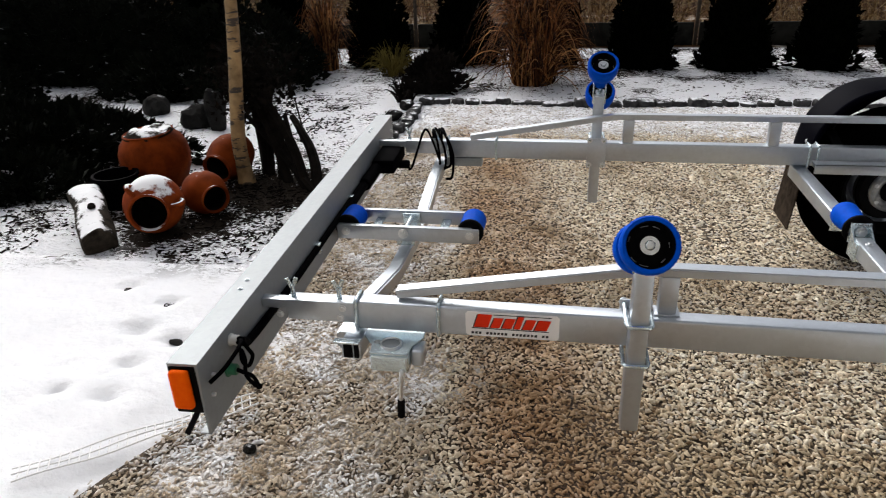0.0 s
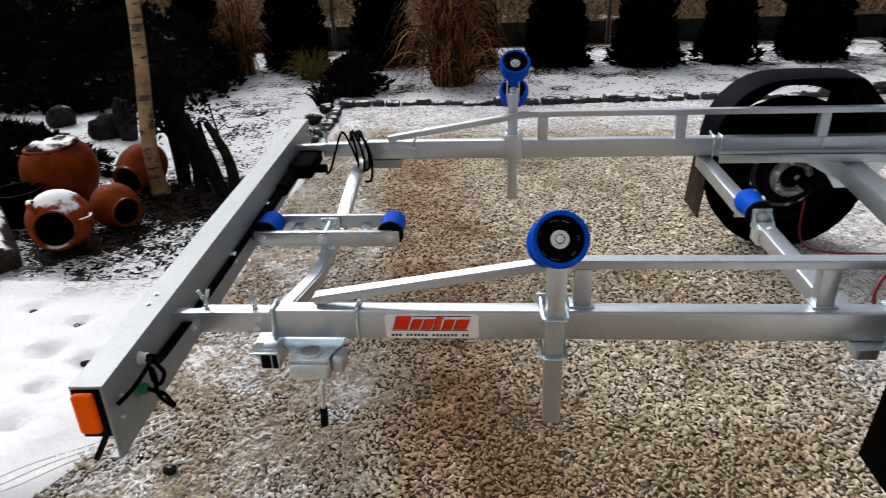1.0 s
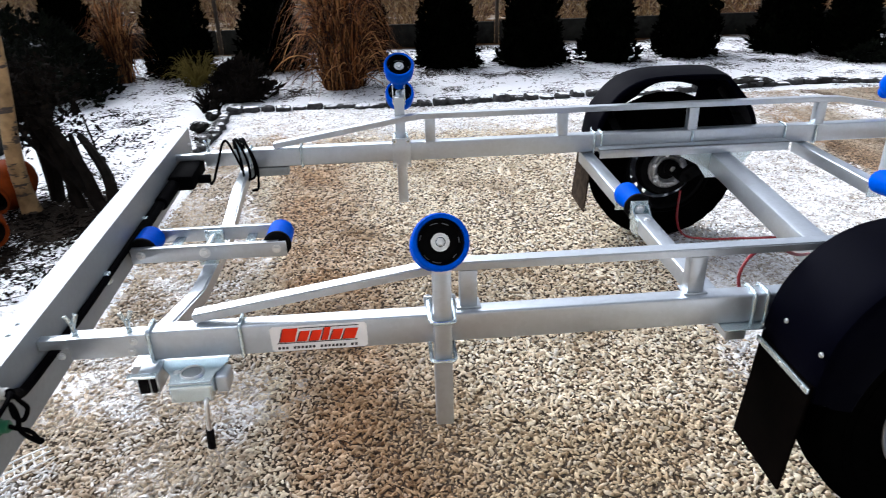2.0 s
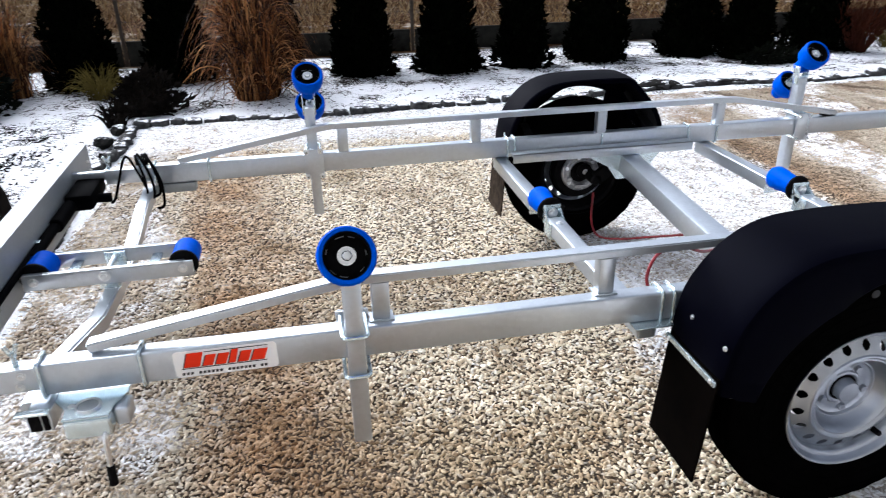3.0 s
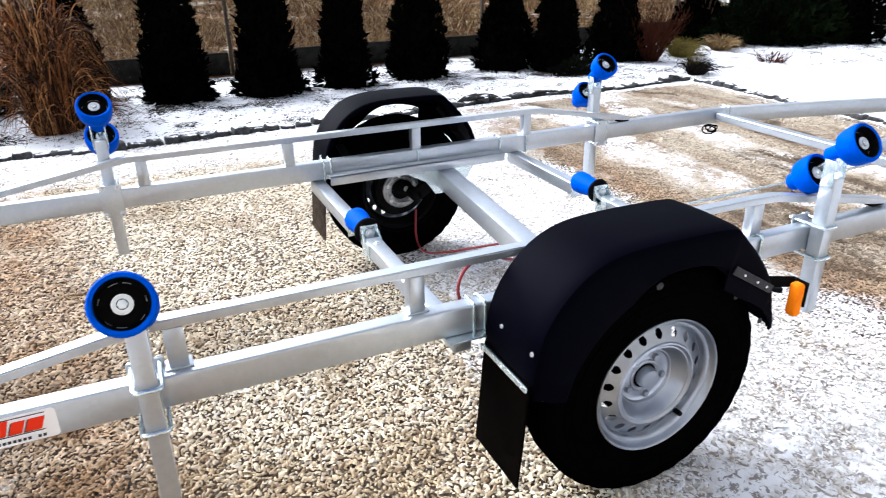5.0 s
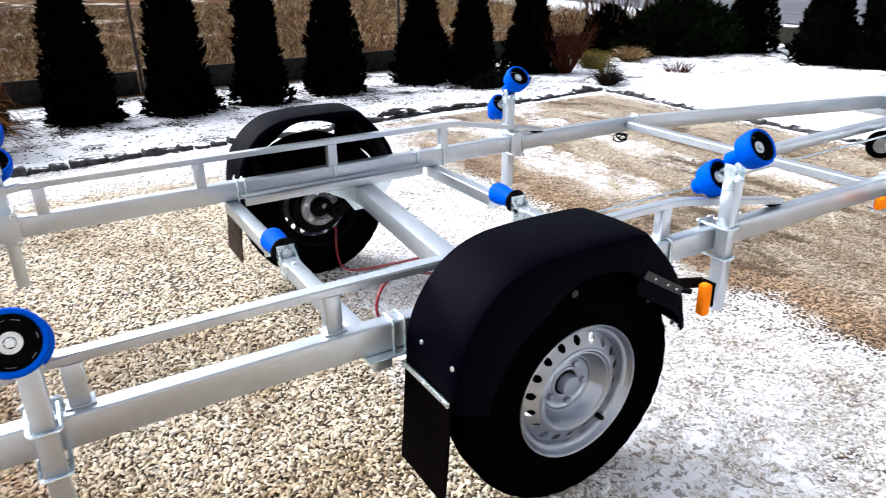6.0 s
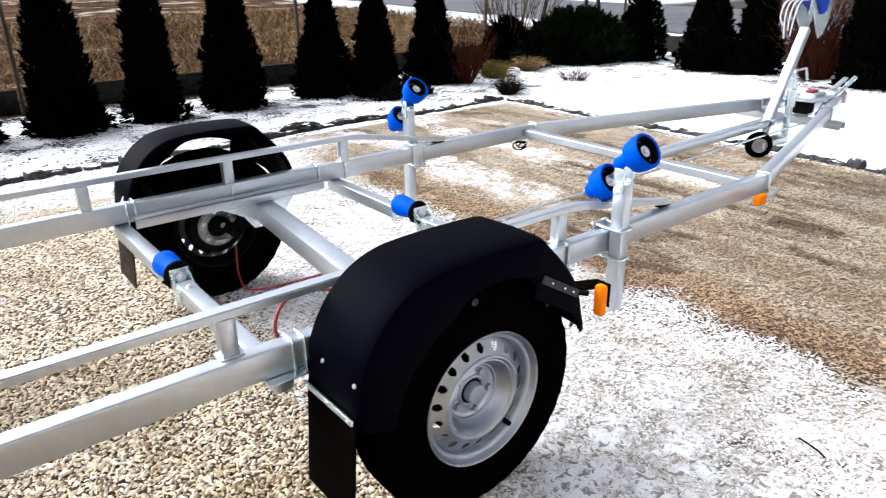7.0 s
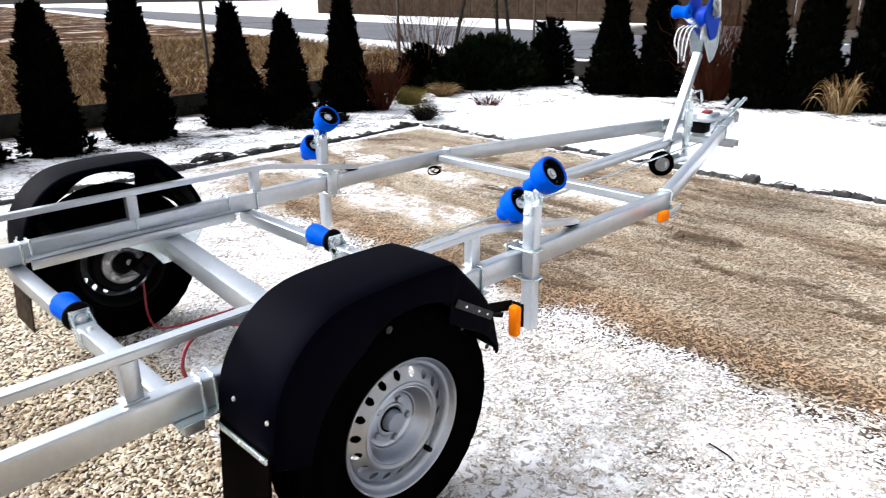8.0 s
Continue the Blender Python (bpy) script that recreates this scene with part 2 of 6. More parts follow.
def roller_profile(r, w, neck=0.95):
    """A hollow-faced tyre roller: rounded tread, cupped face, waisted neck behind."""
    return [(0.0, -w * neck), (0.024, -w * neck), (0.027, -w * (neck - 0.07)), (0.026, -w * 0.45), (r * 0.74, -w * 0.42), (r * 0.90, -w * 0.30), (r * 0.98, w * 0.0), (r, w * 0.30), (r * 0.985, w * 0.44), (r * 0.93, w * 0.5), (r * 0.84, w * 0.49), (r * 0.80, w * 0.46)]


def side_roller(parent, at, axis, neck=0.95):
    r, w = 0.058, 0.075
    bm = lathe(roller_profile(r, w, neck), n=108)
    for v in bm.verts:  # fine cross ribs on the tread
        q = math.hypot(v.co.x, v.co.y)
        if q > r * 0.9 and v.co.z > -w * 0.35:
            k = 1 + 0.006 * math.cos(36 * math.atan2(v.co.y, v.co.x))
            v.co.x, v.co.y = v.co.x * k, v.co.y * k
    bm.transform(aim(at, axis))
    ro = part("roller", bm, BLUE, parent, "blue polyurethane roller with a cupped face")
    a = Vector(axis).normalized()
    p = Vector(at)
    part("roller_hub", lathe([(r * 0.805, w * 0.47), (r * 0.78, w * 0.12), (r * 0.70, w * 0.08), (0.018, w * 0.12), (0.017, w * 0.3), (0, w * 0.3)], p, a, 32), BLACK_PLASTIC, ro, "black plastic hub")
    for k in range(7):
        arc = sweep([(0.0395 * math.cos(u), 0.0395 * math.sin(u), w * 0.10) for u in [k * 0.9 + 0.07 * j + 0.2 * math.sin(k * 2.1) for j in range(5 + k % 3)]], 0.0008, 5)
        arc.transform(aim(p, a))
        part("hub_rim_mark", arc, CAST, ro)
    nut = merge(lathe([(0.0185, w * 0.30), (0.0185, w * 0.33), (0, w * 0.33)], p, a, 24), lathe([(0.009, w * 0.33), (0.009, w * 0.42), (0.007, w * 0.44), (0, w * 0.44)], p, a, 6))
    part("nut", nut, CHROME, ro, "zinc nut and washer")
    return ro


def roller_post(s, x, rollers, arm, top):
    """An upright outside the beam, held by two U-bolts, with a tilted pair of rollers on its head."""
    y0, y1 = s * (B + 0.002), s * (B + 0.05)
    post = part("roller_post", box((x - 0.02, min(y0, y1), 0.262), (x + 0.02, max(y0, y1), top), 0.004), ZINC, trailer)
    for z in (Z1 + 0.012, Z0 - 0.014):
        part("u_bolt", u_bolt(x, s * (B + 0.056), s * (B - BW - 0.02), z, 0.027), ZINC_BRIGHT, post, "bright zinc U-bolt")
    part("clamp_plate", box((x - 0.036, min(s * (B - BW - 0.008), s * (B - BW - 0.002)), Z0 - 0.024), (x + 0.036, max(s * (B - BW - 0.008), s * (B - BW - 0.002)), Z1 + 0.021), 0.002), ZINC, post)
    nuts = [bolt((x + dx, s * (B - BW - 0.008), z), (0, -s, 0)) for dx in (-0.027, 0.027) for z in (Z1 + 0.012, Z0 - 0.014)]
    for n in nuts:
        part("nut", n, CHROME, post)
    for dx in (-0.023, 0.023):
        part("fork_plate", bar((x + dx, s * (B + 0.026), top - 0.03), (x + dx, s * (B + 0.026), top + 0.05), 0.038, 0.005, (1, 0, 0), 0.001), ZINC_BRIGHT, post)
    a, b = Vector(rollers[0]), Vector(rollers[1])
    axis = (a - b).normalized() if arm is None else Vector(arm).normalized()
    part("rocker_shaft", rod(a + axis * 0.03, b - axis * 0.03, 0.010), ZINC_BRIGHT, post)
    side_roller(trailer, a, axis, 1.2)
    side_roller(trailer, b, axis)
    return post


def long_beam(s, x_front):
    """A box beam; at the tail a sleeve and a thinner tube slide out of it to carry the light board."""
    y0, y1 = sorted((s * B, s * (B - BW)))
    tail = -2.036 if s < 0 else -2.094
    beam = part("side_beam", box((-1.800, y0, Z0), (x_front, y1, Z1), 0.006, 3), ZINC, trailer)
    part("extension_tube", box((tail, y0 + 0.010, 0.498), (-1.93, y1 - 0.010, 0.523), 0.003, 2), ZINC, trailer)
    part("sleeve", box((-1.968, y0 + 0.002, 0.474), (-1.79, y1 - 0.003, 0.529), 0.004), ZINC, trailer)
    for x in (-1.790, -1.592, -0.41, -0.38, 0.0, 0.395, 0.53, 0.97 if s > 0 else 0.74):
        part("strap", band(x, y0, y1, Z0, Z1), ZINC_BRIGHT, trailer)
    for x in (-1.955, -1.838):
        stem = merge(rod((x, (y0 + y1) / 2, 0.520), (x, (y0 + y1) / 2, 0.560), 0.005), bolt((x, (y0 + y1) / 2, 0.528), (0, 0, 1), 0.007, 0.010))
        wing = [bar((x, (y0 + y1) / 2, 0.548), (x + dx, (y0 + y1) / 2 + dx * 0.3, 0.578), 0.003, 0.010, (0, 0, 1), 0.0015) for dx in (-0.011, 0.011)]
        part("wing_screw", merge(stem, *wing), ZINC_BRIGHT, trailer)
    for x, z in ((-1.825, 0.514), (-1.832, 0.488), (-1.985, 0.488)):
        part("bolt", bolt((x, s * (B - 0.001), z), (0, s, 0), 0.006, 0.006), CHROME, trailer)
    return beam


def side_rail(s):
    """The raised bunk rail on short uprights, its ends sloping down to the beam."""
    y = s * RAIL_Y
    z = 0.641
    rail = part("bunk_rail", bent_bar([(-1.695, y, 0.547), (-1.68, y, 0.550), (-1.20, y, 0.630), (-1.12, y, z), (0.50, y, z), (0.60, y, z - 0.003), (1.09, y, 0.551), (1.10, y, 0.548)], 0.036, 0.021, 0.003), ZINC, trailer, "galvanised rail sloping down at both ends")
    for x in (-1.078, -0.545, -0.008, 0.53):
        part("rail_upright", merge(box((x - 0.02, y - 0.017, Z1 + 0.003), (x + 0.02, y + 0.017, z - 0.011), 0.003), box((x - 0.028, y - 0.022, Z1), (x + 0.028, y + 0.022, Z1 + 0.004), 0.001)), ZINC, trailer)
    part("end_cap", box((1.04, y - 0.016, 0.538), (1.10, y + 0.016, 0.545), 0.002), BLACK_PLASTIC, rail)
    return rail


for s in (-1, 1):
    long_beam(s, 1.75)
    side_rail(s)
    # the tongue arm that runs in to the hitch
    part("tongue_arm", bar((1.735, s * (B - 0.025), 0.498), (3.72, s * 0.10, 0.515), BW, Z1 - Z0, bevel=0.006), ZINC, trailer)
    part("strap", band(1.752, *sorted((s * B, s * (B - BW))), Z0, Z1), ZINC_BRIGHT, trailer)
    m = part("arm_strap", band(0, -0.023, 0.023, -0.037, 0.037), ZINC_BRIGHT, trailer)
    m.matrix_basis = Matrix.Translation((3.33, s * 0.2110, 0.5120)) @ Matrix.Rotation(-s * math.atan2(0.565, 1.985), 4, "Z")

roller_post(-1, -1.143, [(-1.15, -0.785, 0.757), (-1.15, -0.655, 0.690)], (0.04, -0.86, 0.50), 0.700)
roller_post(1, -1.195, [(-1.19, 0.672, 0.817), (-1.19, 0.775, 0.690)], (0.03, -0.62, 0.72), 0.705)
roller_post(-1, 0.748, [(0.79, -0.735, 0.788), (0.765, -0.63, 0.675)], (0.02, -0.82, 0.57), 0.700)
roller_post(1, 0.945, [(0.95, 0.672, 0.795), (0.945, 0.80, 0.645)], (0.05, -0.74, 0.66), 0.700)


# ---- cross tubes, keel rollers, axle ----
def keel_roller(x, y):
    z = 0.466
    br = part("roller_bracket", merge(
        box((x - 0.029, y - 0.150, 0.396), (x + 0.029, y - 0.085, 0.453), 0.003),
        bar((x - 0.027, y - 0.115, 0.440), (x - 0.027, y - 0.066, 0.472), 0.004, 0.030, (0, 0, 1), 0.001), bar((x + 0.027, y - 0.115, 0.440), (x + 0.027, y - 0.066, 0.472), 0.004, 0.030, (0, 0, 1), 0.001),
        box((x - 0.029, y - 0.078, 0.43), (x + 0.029, y - 0.073, 0.492), 0.001),
        box((x - 0.028, y + 0.072, 0.40), (x + 0.028, y + 0.077, 0.485), 0.001),
        rod((x, y - 0.085, z), (x, y + 0.085, z), 0.008)), ZINC_BRIGHT, trailer, "bright zinc roller bracket")
    part("keel_roller", lathe([(0.012, -0.058), (0.030, -0.058), (0.034, -0.052), (0.034, -0.03), (0.037, 0.0), (0.041, 0.03), (0.042, 0.058), (0.038, 0.068), (0.012, 0.068)], (x, y, z), (0, 1, 0), 32), BLUE, br, "blue waisted keel roller")
    part("roller_end", lathe([(0.012, -0.068), (0.040, -0.068), (0.045, -0.064), (0.045, -0.057), (0.034, -0.052), (0.012, -0.052)], (x, y, z), (0, 1, 0), 32), BLACK_PLASTIC, br, "black end disc")
    part("nut", bolt((x, y - 0.085, z), (0, -1, 0), 0.011, 0.01), CHROME, br)


for x, yr in ((-0.435, 0.095), (0.485, 0.090)):
    part("cross_tube", box((x - 0.025, yr + 0.075, Z0 - 0.053), (x + 0.025, 0.685, Z0 - 0.003), 0.005, 3), ZINC, trailer)
    part("cross_tube", box((x - 0.025, -0.685, Z0 - 0.053), (x + 0.025, yr - 0.10, Z0 - 0.003), 0.005, 3), ZINC, trailer)
    part("tube_bolt", bolt((x, yr - 0.155, Z0 - 0.003), (0, 0, 1), 0.007, 0.007), CHROME, trailer)
    keel_roller(x, yr)
    for s in (-1, 1):
        part("cross_bracket", box((x - 0.05, s * 0.69 - 0.03, Z0 - 0.003), (x + 0.05, s * 0.69 + 0.015, Z0 + 0.0), 0.001), ZINC_BRIGHT, trailer)

# front cross tube and the middle tube that runs to the hitch
part("cross_tube", box((1.66, -0.64, Z0 + 0.018), (1.71, 0.64, Z1 - 0.018), 0.005, 3), ZINC, trailer)
part("middle_tube", bar((1.71, 0, 0.45), (3.25, 0, 0.47), 0.05, 0.05, bevel=0.005), ZINC, trailer)

# axle tube with its mounting rails
AX = 0.11
axle = part("axle_tube", bar((-0.010, -0.66, 0.406), (0.120, 0.66, 0.406), 0.084, 0.082, bevel=0.014), ZINC, trailer)
for s in (-1, 1):
    y0, y1 = sorted((s * 0.635, s * 0.585))
    part("axle_rail", merge(box((-0.40, y0, 0.482), (0.39, y1, 0.487), 0.001), box((-0.40, y0 if s > 0 else y1 - 0.005, 0.45), (0.39, y0 + 0.005 if s > 0 else y1, 0.487), 0.001)), ZINC, trailer)
    part("axle_bracket", plate([(-0.08, 0.45), (0.25, 0.45), (0.20, 0.38), (0.14, 0.34), (0.06, 0.34), (0.02, 0.40)], 0.006, "y", s * 0.60), ZINC_BRIGHT, axle)
    part("swing_arm", merge(bar((AX, s * 0.675, 0.40), (0, s * 0.675, 0.32), 0.03, 0.06, bevel=0.008), rod((0, s * 0.66, 0.32), (0, s * 0.75, 0.32), 0.026)), BLACK_PLASTIC, axle)
    hub_x = 0.0 if s < 0 else -0.035
    part("backing_plate", lathe([(0.045, 0.0), (0.050, -0.008), (0.056, -0.013), (0.064, -0.013), (0.067, -0.008), (0.074, -0.008), (0.080, -0.012), (0.085, -0.006), (0.086, 0.010), (0.045, 0.010)], (hub_x, s * 0.768, 0.325), (0, s, 0), 48), CAST, axle, "bare cast brake plate with raised rings")
    part("brake_drum", lathe([(0, -0.003), (0.044, -0.003), (0.050, 0.004), (0.090, 0.004), (0.116, 0.004), (0.12, 0.012), (0.12, 0.03), (0, 0.03)], (hub_x, s * 0.768, 0.325), (0, s, 0), 48), BLACK_PLASTIC, axle, "black brake drum")
    part("bearing_boss", rod((hub_x + 0.012, s * 0.735, 0.335), (hub_x + 0.012, s * 0.765, 0.335), 0.034, 24), BLACK_PLASTIC, axle, "black bearing boss")
    part("bearing_bolt", bolt((hub_x + 0.012, s * 0.735, 0.335), (0, -s, 0), 0.008, 0.007), CHROME, axle)
    part("brake_adjuster", merge(box((hub_x - 0.03, min(s * 0.745, s * 0.757), 0.255), (hub_x + 0.035, max(s * 0.745, s * 0.757), 0.272), 0.004), rod((hub_x - 0.055, s * 0.742, 0.30), (hub_x - 0.055, s * 0.758, 0.30), 0.010)), CAST, axle)
    for k in range(6):
        a = 0.7 + k * math.pi / 3
        part("plate_bolt", bolt((hub_x + 0.069 * math.cos(a), s * 0.756, 0.325 + 0.069 * math.sin(a)), (0, -s, 0), 0.0055, 0.006), CHROME, axle)


# ---- wheels, fenders, flaps ----
def annulus_with_holes(r0, r1, z0, z1, count, hole_r, a_half, r_half):
    """A dished ring in a polar grid, with rounded slots left open through it."""
    bm = bmesh.new()
    na, nr = count * 24, 22
    grid = [[bm.verts.new(((r0 + (r1 - r0) * j / nr) * math.cos(2 * math.pi * i / na), (r0 + (r1 - r0) * j / nr) * math.sin(2 * math.pi * i / na), z0 + (z1 - z0) * j / nr)) for i in range(na)] for j in range(nr + 1)]
    for j in range(nr):
        for i in range(na):
            r = r0 + (r1 - r0) * (j + 0.5) / nr
            a = (((i + 0.5) / 24) % 1 - 0.5) * 2 * math.pi / count * r
            if (abs(a) / a_half) ** 2 + (abs(r - hole_r) / r_half) ** 2 > 1:
                bm.faces.new((grid[j][i], grid[j][(i + 1) % na], grid[j + 1][(i + 1) % na], grid[j + 1][i]))
    loose = [v for v in bm.verts if not v.link_faces]
    bmesh.ops.delete(bm, geom=loose, context="VERTS")
    return bm


def tyre_mesh():
    R = 0.325
    prof = [(0.186, -0.072), (0.192, -0.080), (0.215, -0.089), (0.25, -0.0925), (0.285, -0.088), (0.305, -0.078), (0.316, -0.068), (0.3225, -0.052), (0.3225, -0.047), (0.314, -0.045), (0.314, -0.041), (R, -0.039), (R, -0.006), (0.316, -0.004), (0.316, 0.004), (R, 0.006), (R, 0.039), (0.314, 0.041), (0.314, 0.045), (0.3225, 0.047), (0.3225, 0.052), (0.316, 0.068), (0.305, 0.078), (0.285, 0.088), (0.25, 0.0925), (0.215, 0.089), (0.192, 0.080), (0.186, 0.072)]
    bm = lathe([(r - 0.004 if r < 0.2 else 0.2 + (r - 0.2) * 0.985, z * (0.87 if z > 0 else 1.0)) for r, z in prof], n=96)
    # shoulder blocks: every other sector of the shoulder rib sits lower
    for v in bm.verts:
        r = math.hypot(v.co.x, v.co.y)
        if 0.299 < r < 0.3225 and 0.040 < abs(v.co.z) < 0.08:
            k = int(round(math.atan2(v.co.y, v.co.x) / (2 * math.pi) * 96)) % 3
            if k == 0:
                f = (r - 0.003) / r
                v.co.x, v.co.y = v.co.x * f, v.co.y * f
    return bm


def wheel(s):
    at, ax = Vector((-0.005 if s < 0 else -0.035, s * 0.842, 0.319)), Vector((0, s, 0))
    barrel = lathe([(0.147, -0.02), (0.154, 0.016), (0.158, 0.030), (0.1605, 0.048), (0.1645, 0.0545), (0.1665, 0.0555), (0.1725, 0.0565), (0.1755, 0.0600), (0.1785, 0.0670), (0.1815, 0.0720), (0.1840, 0.0735), (0.1862, 0.0715), (0.1860, 0.0680)], n=72)
    w = part("wheel", barrel, RIM, trailer, "silver steel wheel with a black road tyre")
    w.matrix_basis = Matrix.Translation(at) @ Vector((0, 0, 1)).rotation_difference(ax).to_matrix().to_4x4()
    part("tyre", tyre_mesh(), RUBBER, w, "black road tyre")
    for r, z in ((0.222, 0.0777), (0.281, 0.0769), (0.262, 0.0796)):
        part("sidewall_ring", lathe([(r - 0.0015, 0.0), (r - 0.001, 0.0016), (r + 0.001, 0.0016), (r + 0.0015, 0.0)], (0, 0, z), n=72), RUBBER, w)
    for k in range(14):
        b = box((-0.007, 0.236, 0.0785), (0.007, 0.252, 0.0810), 0.0006, 1)
        b.transform(Matrix.Rotation(radians(18 + 6.2 * k + (170 if k > 6 else 0)), 4, "Z"))
        part("sidewall_mark", b, RUBBER, w)
    for x, z, r in ((-0.205, 0.208, 0.008), (0.044, 0.292, 0.010), (-0.172, 0.250, 0.003)):
        part("sidewall_dot", lathe([(r, 0.0), (r * 0.8, 0.0012), (0, 0.0016)], (s * x, z, 0.0775), n=14), FENDER_DUST, w, "pale scuff on the sidewall")
    part("inner_flange", lathe([(0.193, -0.083), (0.184, -0.073), (0.170, -0.066), (0.160, -0.03), (0.1485, -0.02), (0.1565, 0.012)], n=72), BLACK_PLASTIC, w, "black rim flange seen from behind")
    disc = annulus_with_holes(0.119, 0.1590, 0.0585, 0.036, 18, 0.1400, 0.0098, 0.0118)
    # rolled shoulder, a groove, the deep dish with a step, a raised seat for the bolts
    dish = lathe([(0.119, 0.0585), (0.1165, 0.0620), (0.1125, 0.0625), (0.1090, 0.0595), (0.1060, 0.0570), (0.1030, 0.0575), (0.0985, 0.0530), (0.0920, 0.0400), (0.0850, 0.0270), (0.0800, 0.0215), (0.0770, 0.0215), (0.0735, 0.0160), (0.0660, 0.0130), (0.0560, 0.0135), (0.0470, 0.0150), (0.0440, 0.0185), (0.0390, 0.0190), (0.0345, 0.0160)], n=72)
    part("wheel_disc", merge(disc, dish), RIM, w, "dished wheel disc with a ring of slots")
    part("drum_face", lathe([(0, -0.012), (0.122, -0.012), (0.124, -0.04)], n=48), BLACK_PLASTIC, w)
    part("cap_collar", lathe([(0.0355, 0.014), (0.0335, 0.016), (0.028, 0.016)], n=36), BLACK_PLASTIC, w)
    part("hub_cap", lathe([(0.0285, 0.013), (0.0280, 0.034), (0.025, 0.039), (0, 0.0410)], n=36), RIM, w, "zinc hub cap")
    for k in range(5):
        a = radians(62 + 72 * k)
        p = (0.056 * math.cos(a), 0.056 * math.sin(a), 0.0105)
        part("wheel_bolt", merge(lathe([(0.013, 0.0), (0.012, 0.004), (0.0095, 0.005)], p, n=16), lathe([(0.0095, 0.004), (0.0095, 0.012), (0.008, 0.014), (0, 0.014)], p, n=6)), RIM, w)
    v = Vector((0.155 * math.cos(radians(-52)), 0.155 * math.sin(radians(-52)), 0.050))
    part("valve", rod(v + Vector((0, 0, -0.012)), v + Vector((-0.004, 0.005, 0.016)), 0.0070), BLACK_PLASTIC, w, "black valve cap")
    return w


def arch(t):
    """The fender's line, from its rear foot over the top to its front foot: a flattened arch."""
    pts = [(-0.385, 0.405), (-0.384, 0.475), (-0.368, 0.553), (-0.333, 0.617), (-0.284, 0.670), (-0.226, 0.705), (-0.160, 0.722), (-0.060, 0.728), (0.060, 0.728), (0.130, 0.725), (0.163, 0.717), (0.188, 0.694), (0.246, 0.632), (0.290, 0.572), (0.317, 0.505), (0.332, 0.425)]
    f = t * (len(pts) - 1)
    i = min(int(f), len(pts) - 2)
    k = f - i
    a, b, c, d = pts[max(0, i - 1)], pts[i], pts[i + 1], pts[min(len(pts) - 1, i + 2)]
    return [0.5 * (2 * b[n] + (c[n] - a[n]) * k + (2 * a[n] - 5 * b[n] + 4 * c[n] - d[n]) * k * k + (3 * b[n] - a[n] - 3 * c[n] + d[n]) * k**3) for n in (0, 1)]


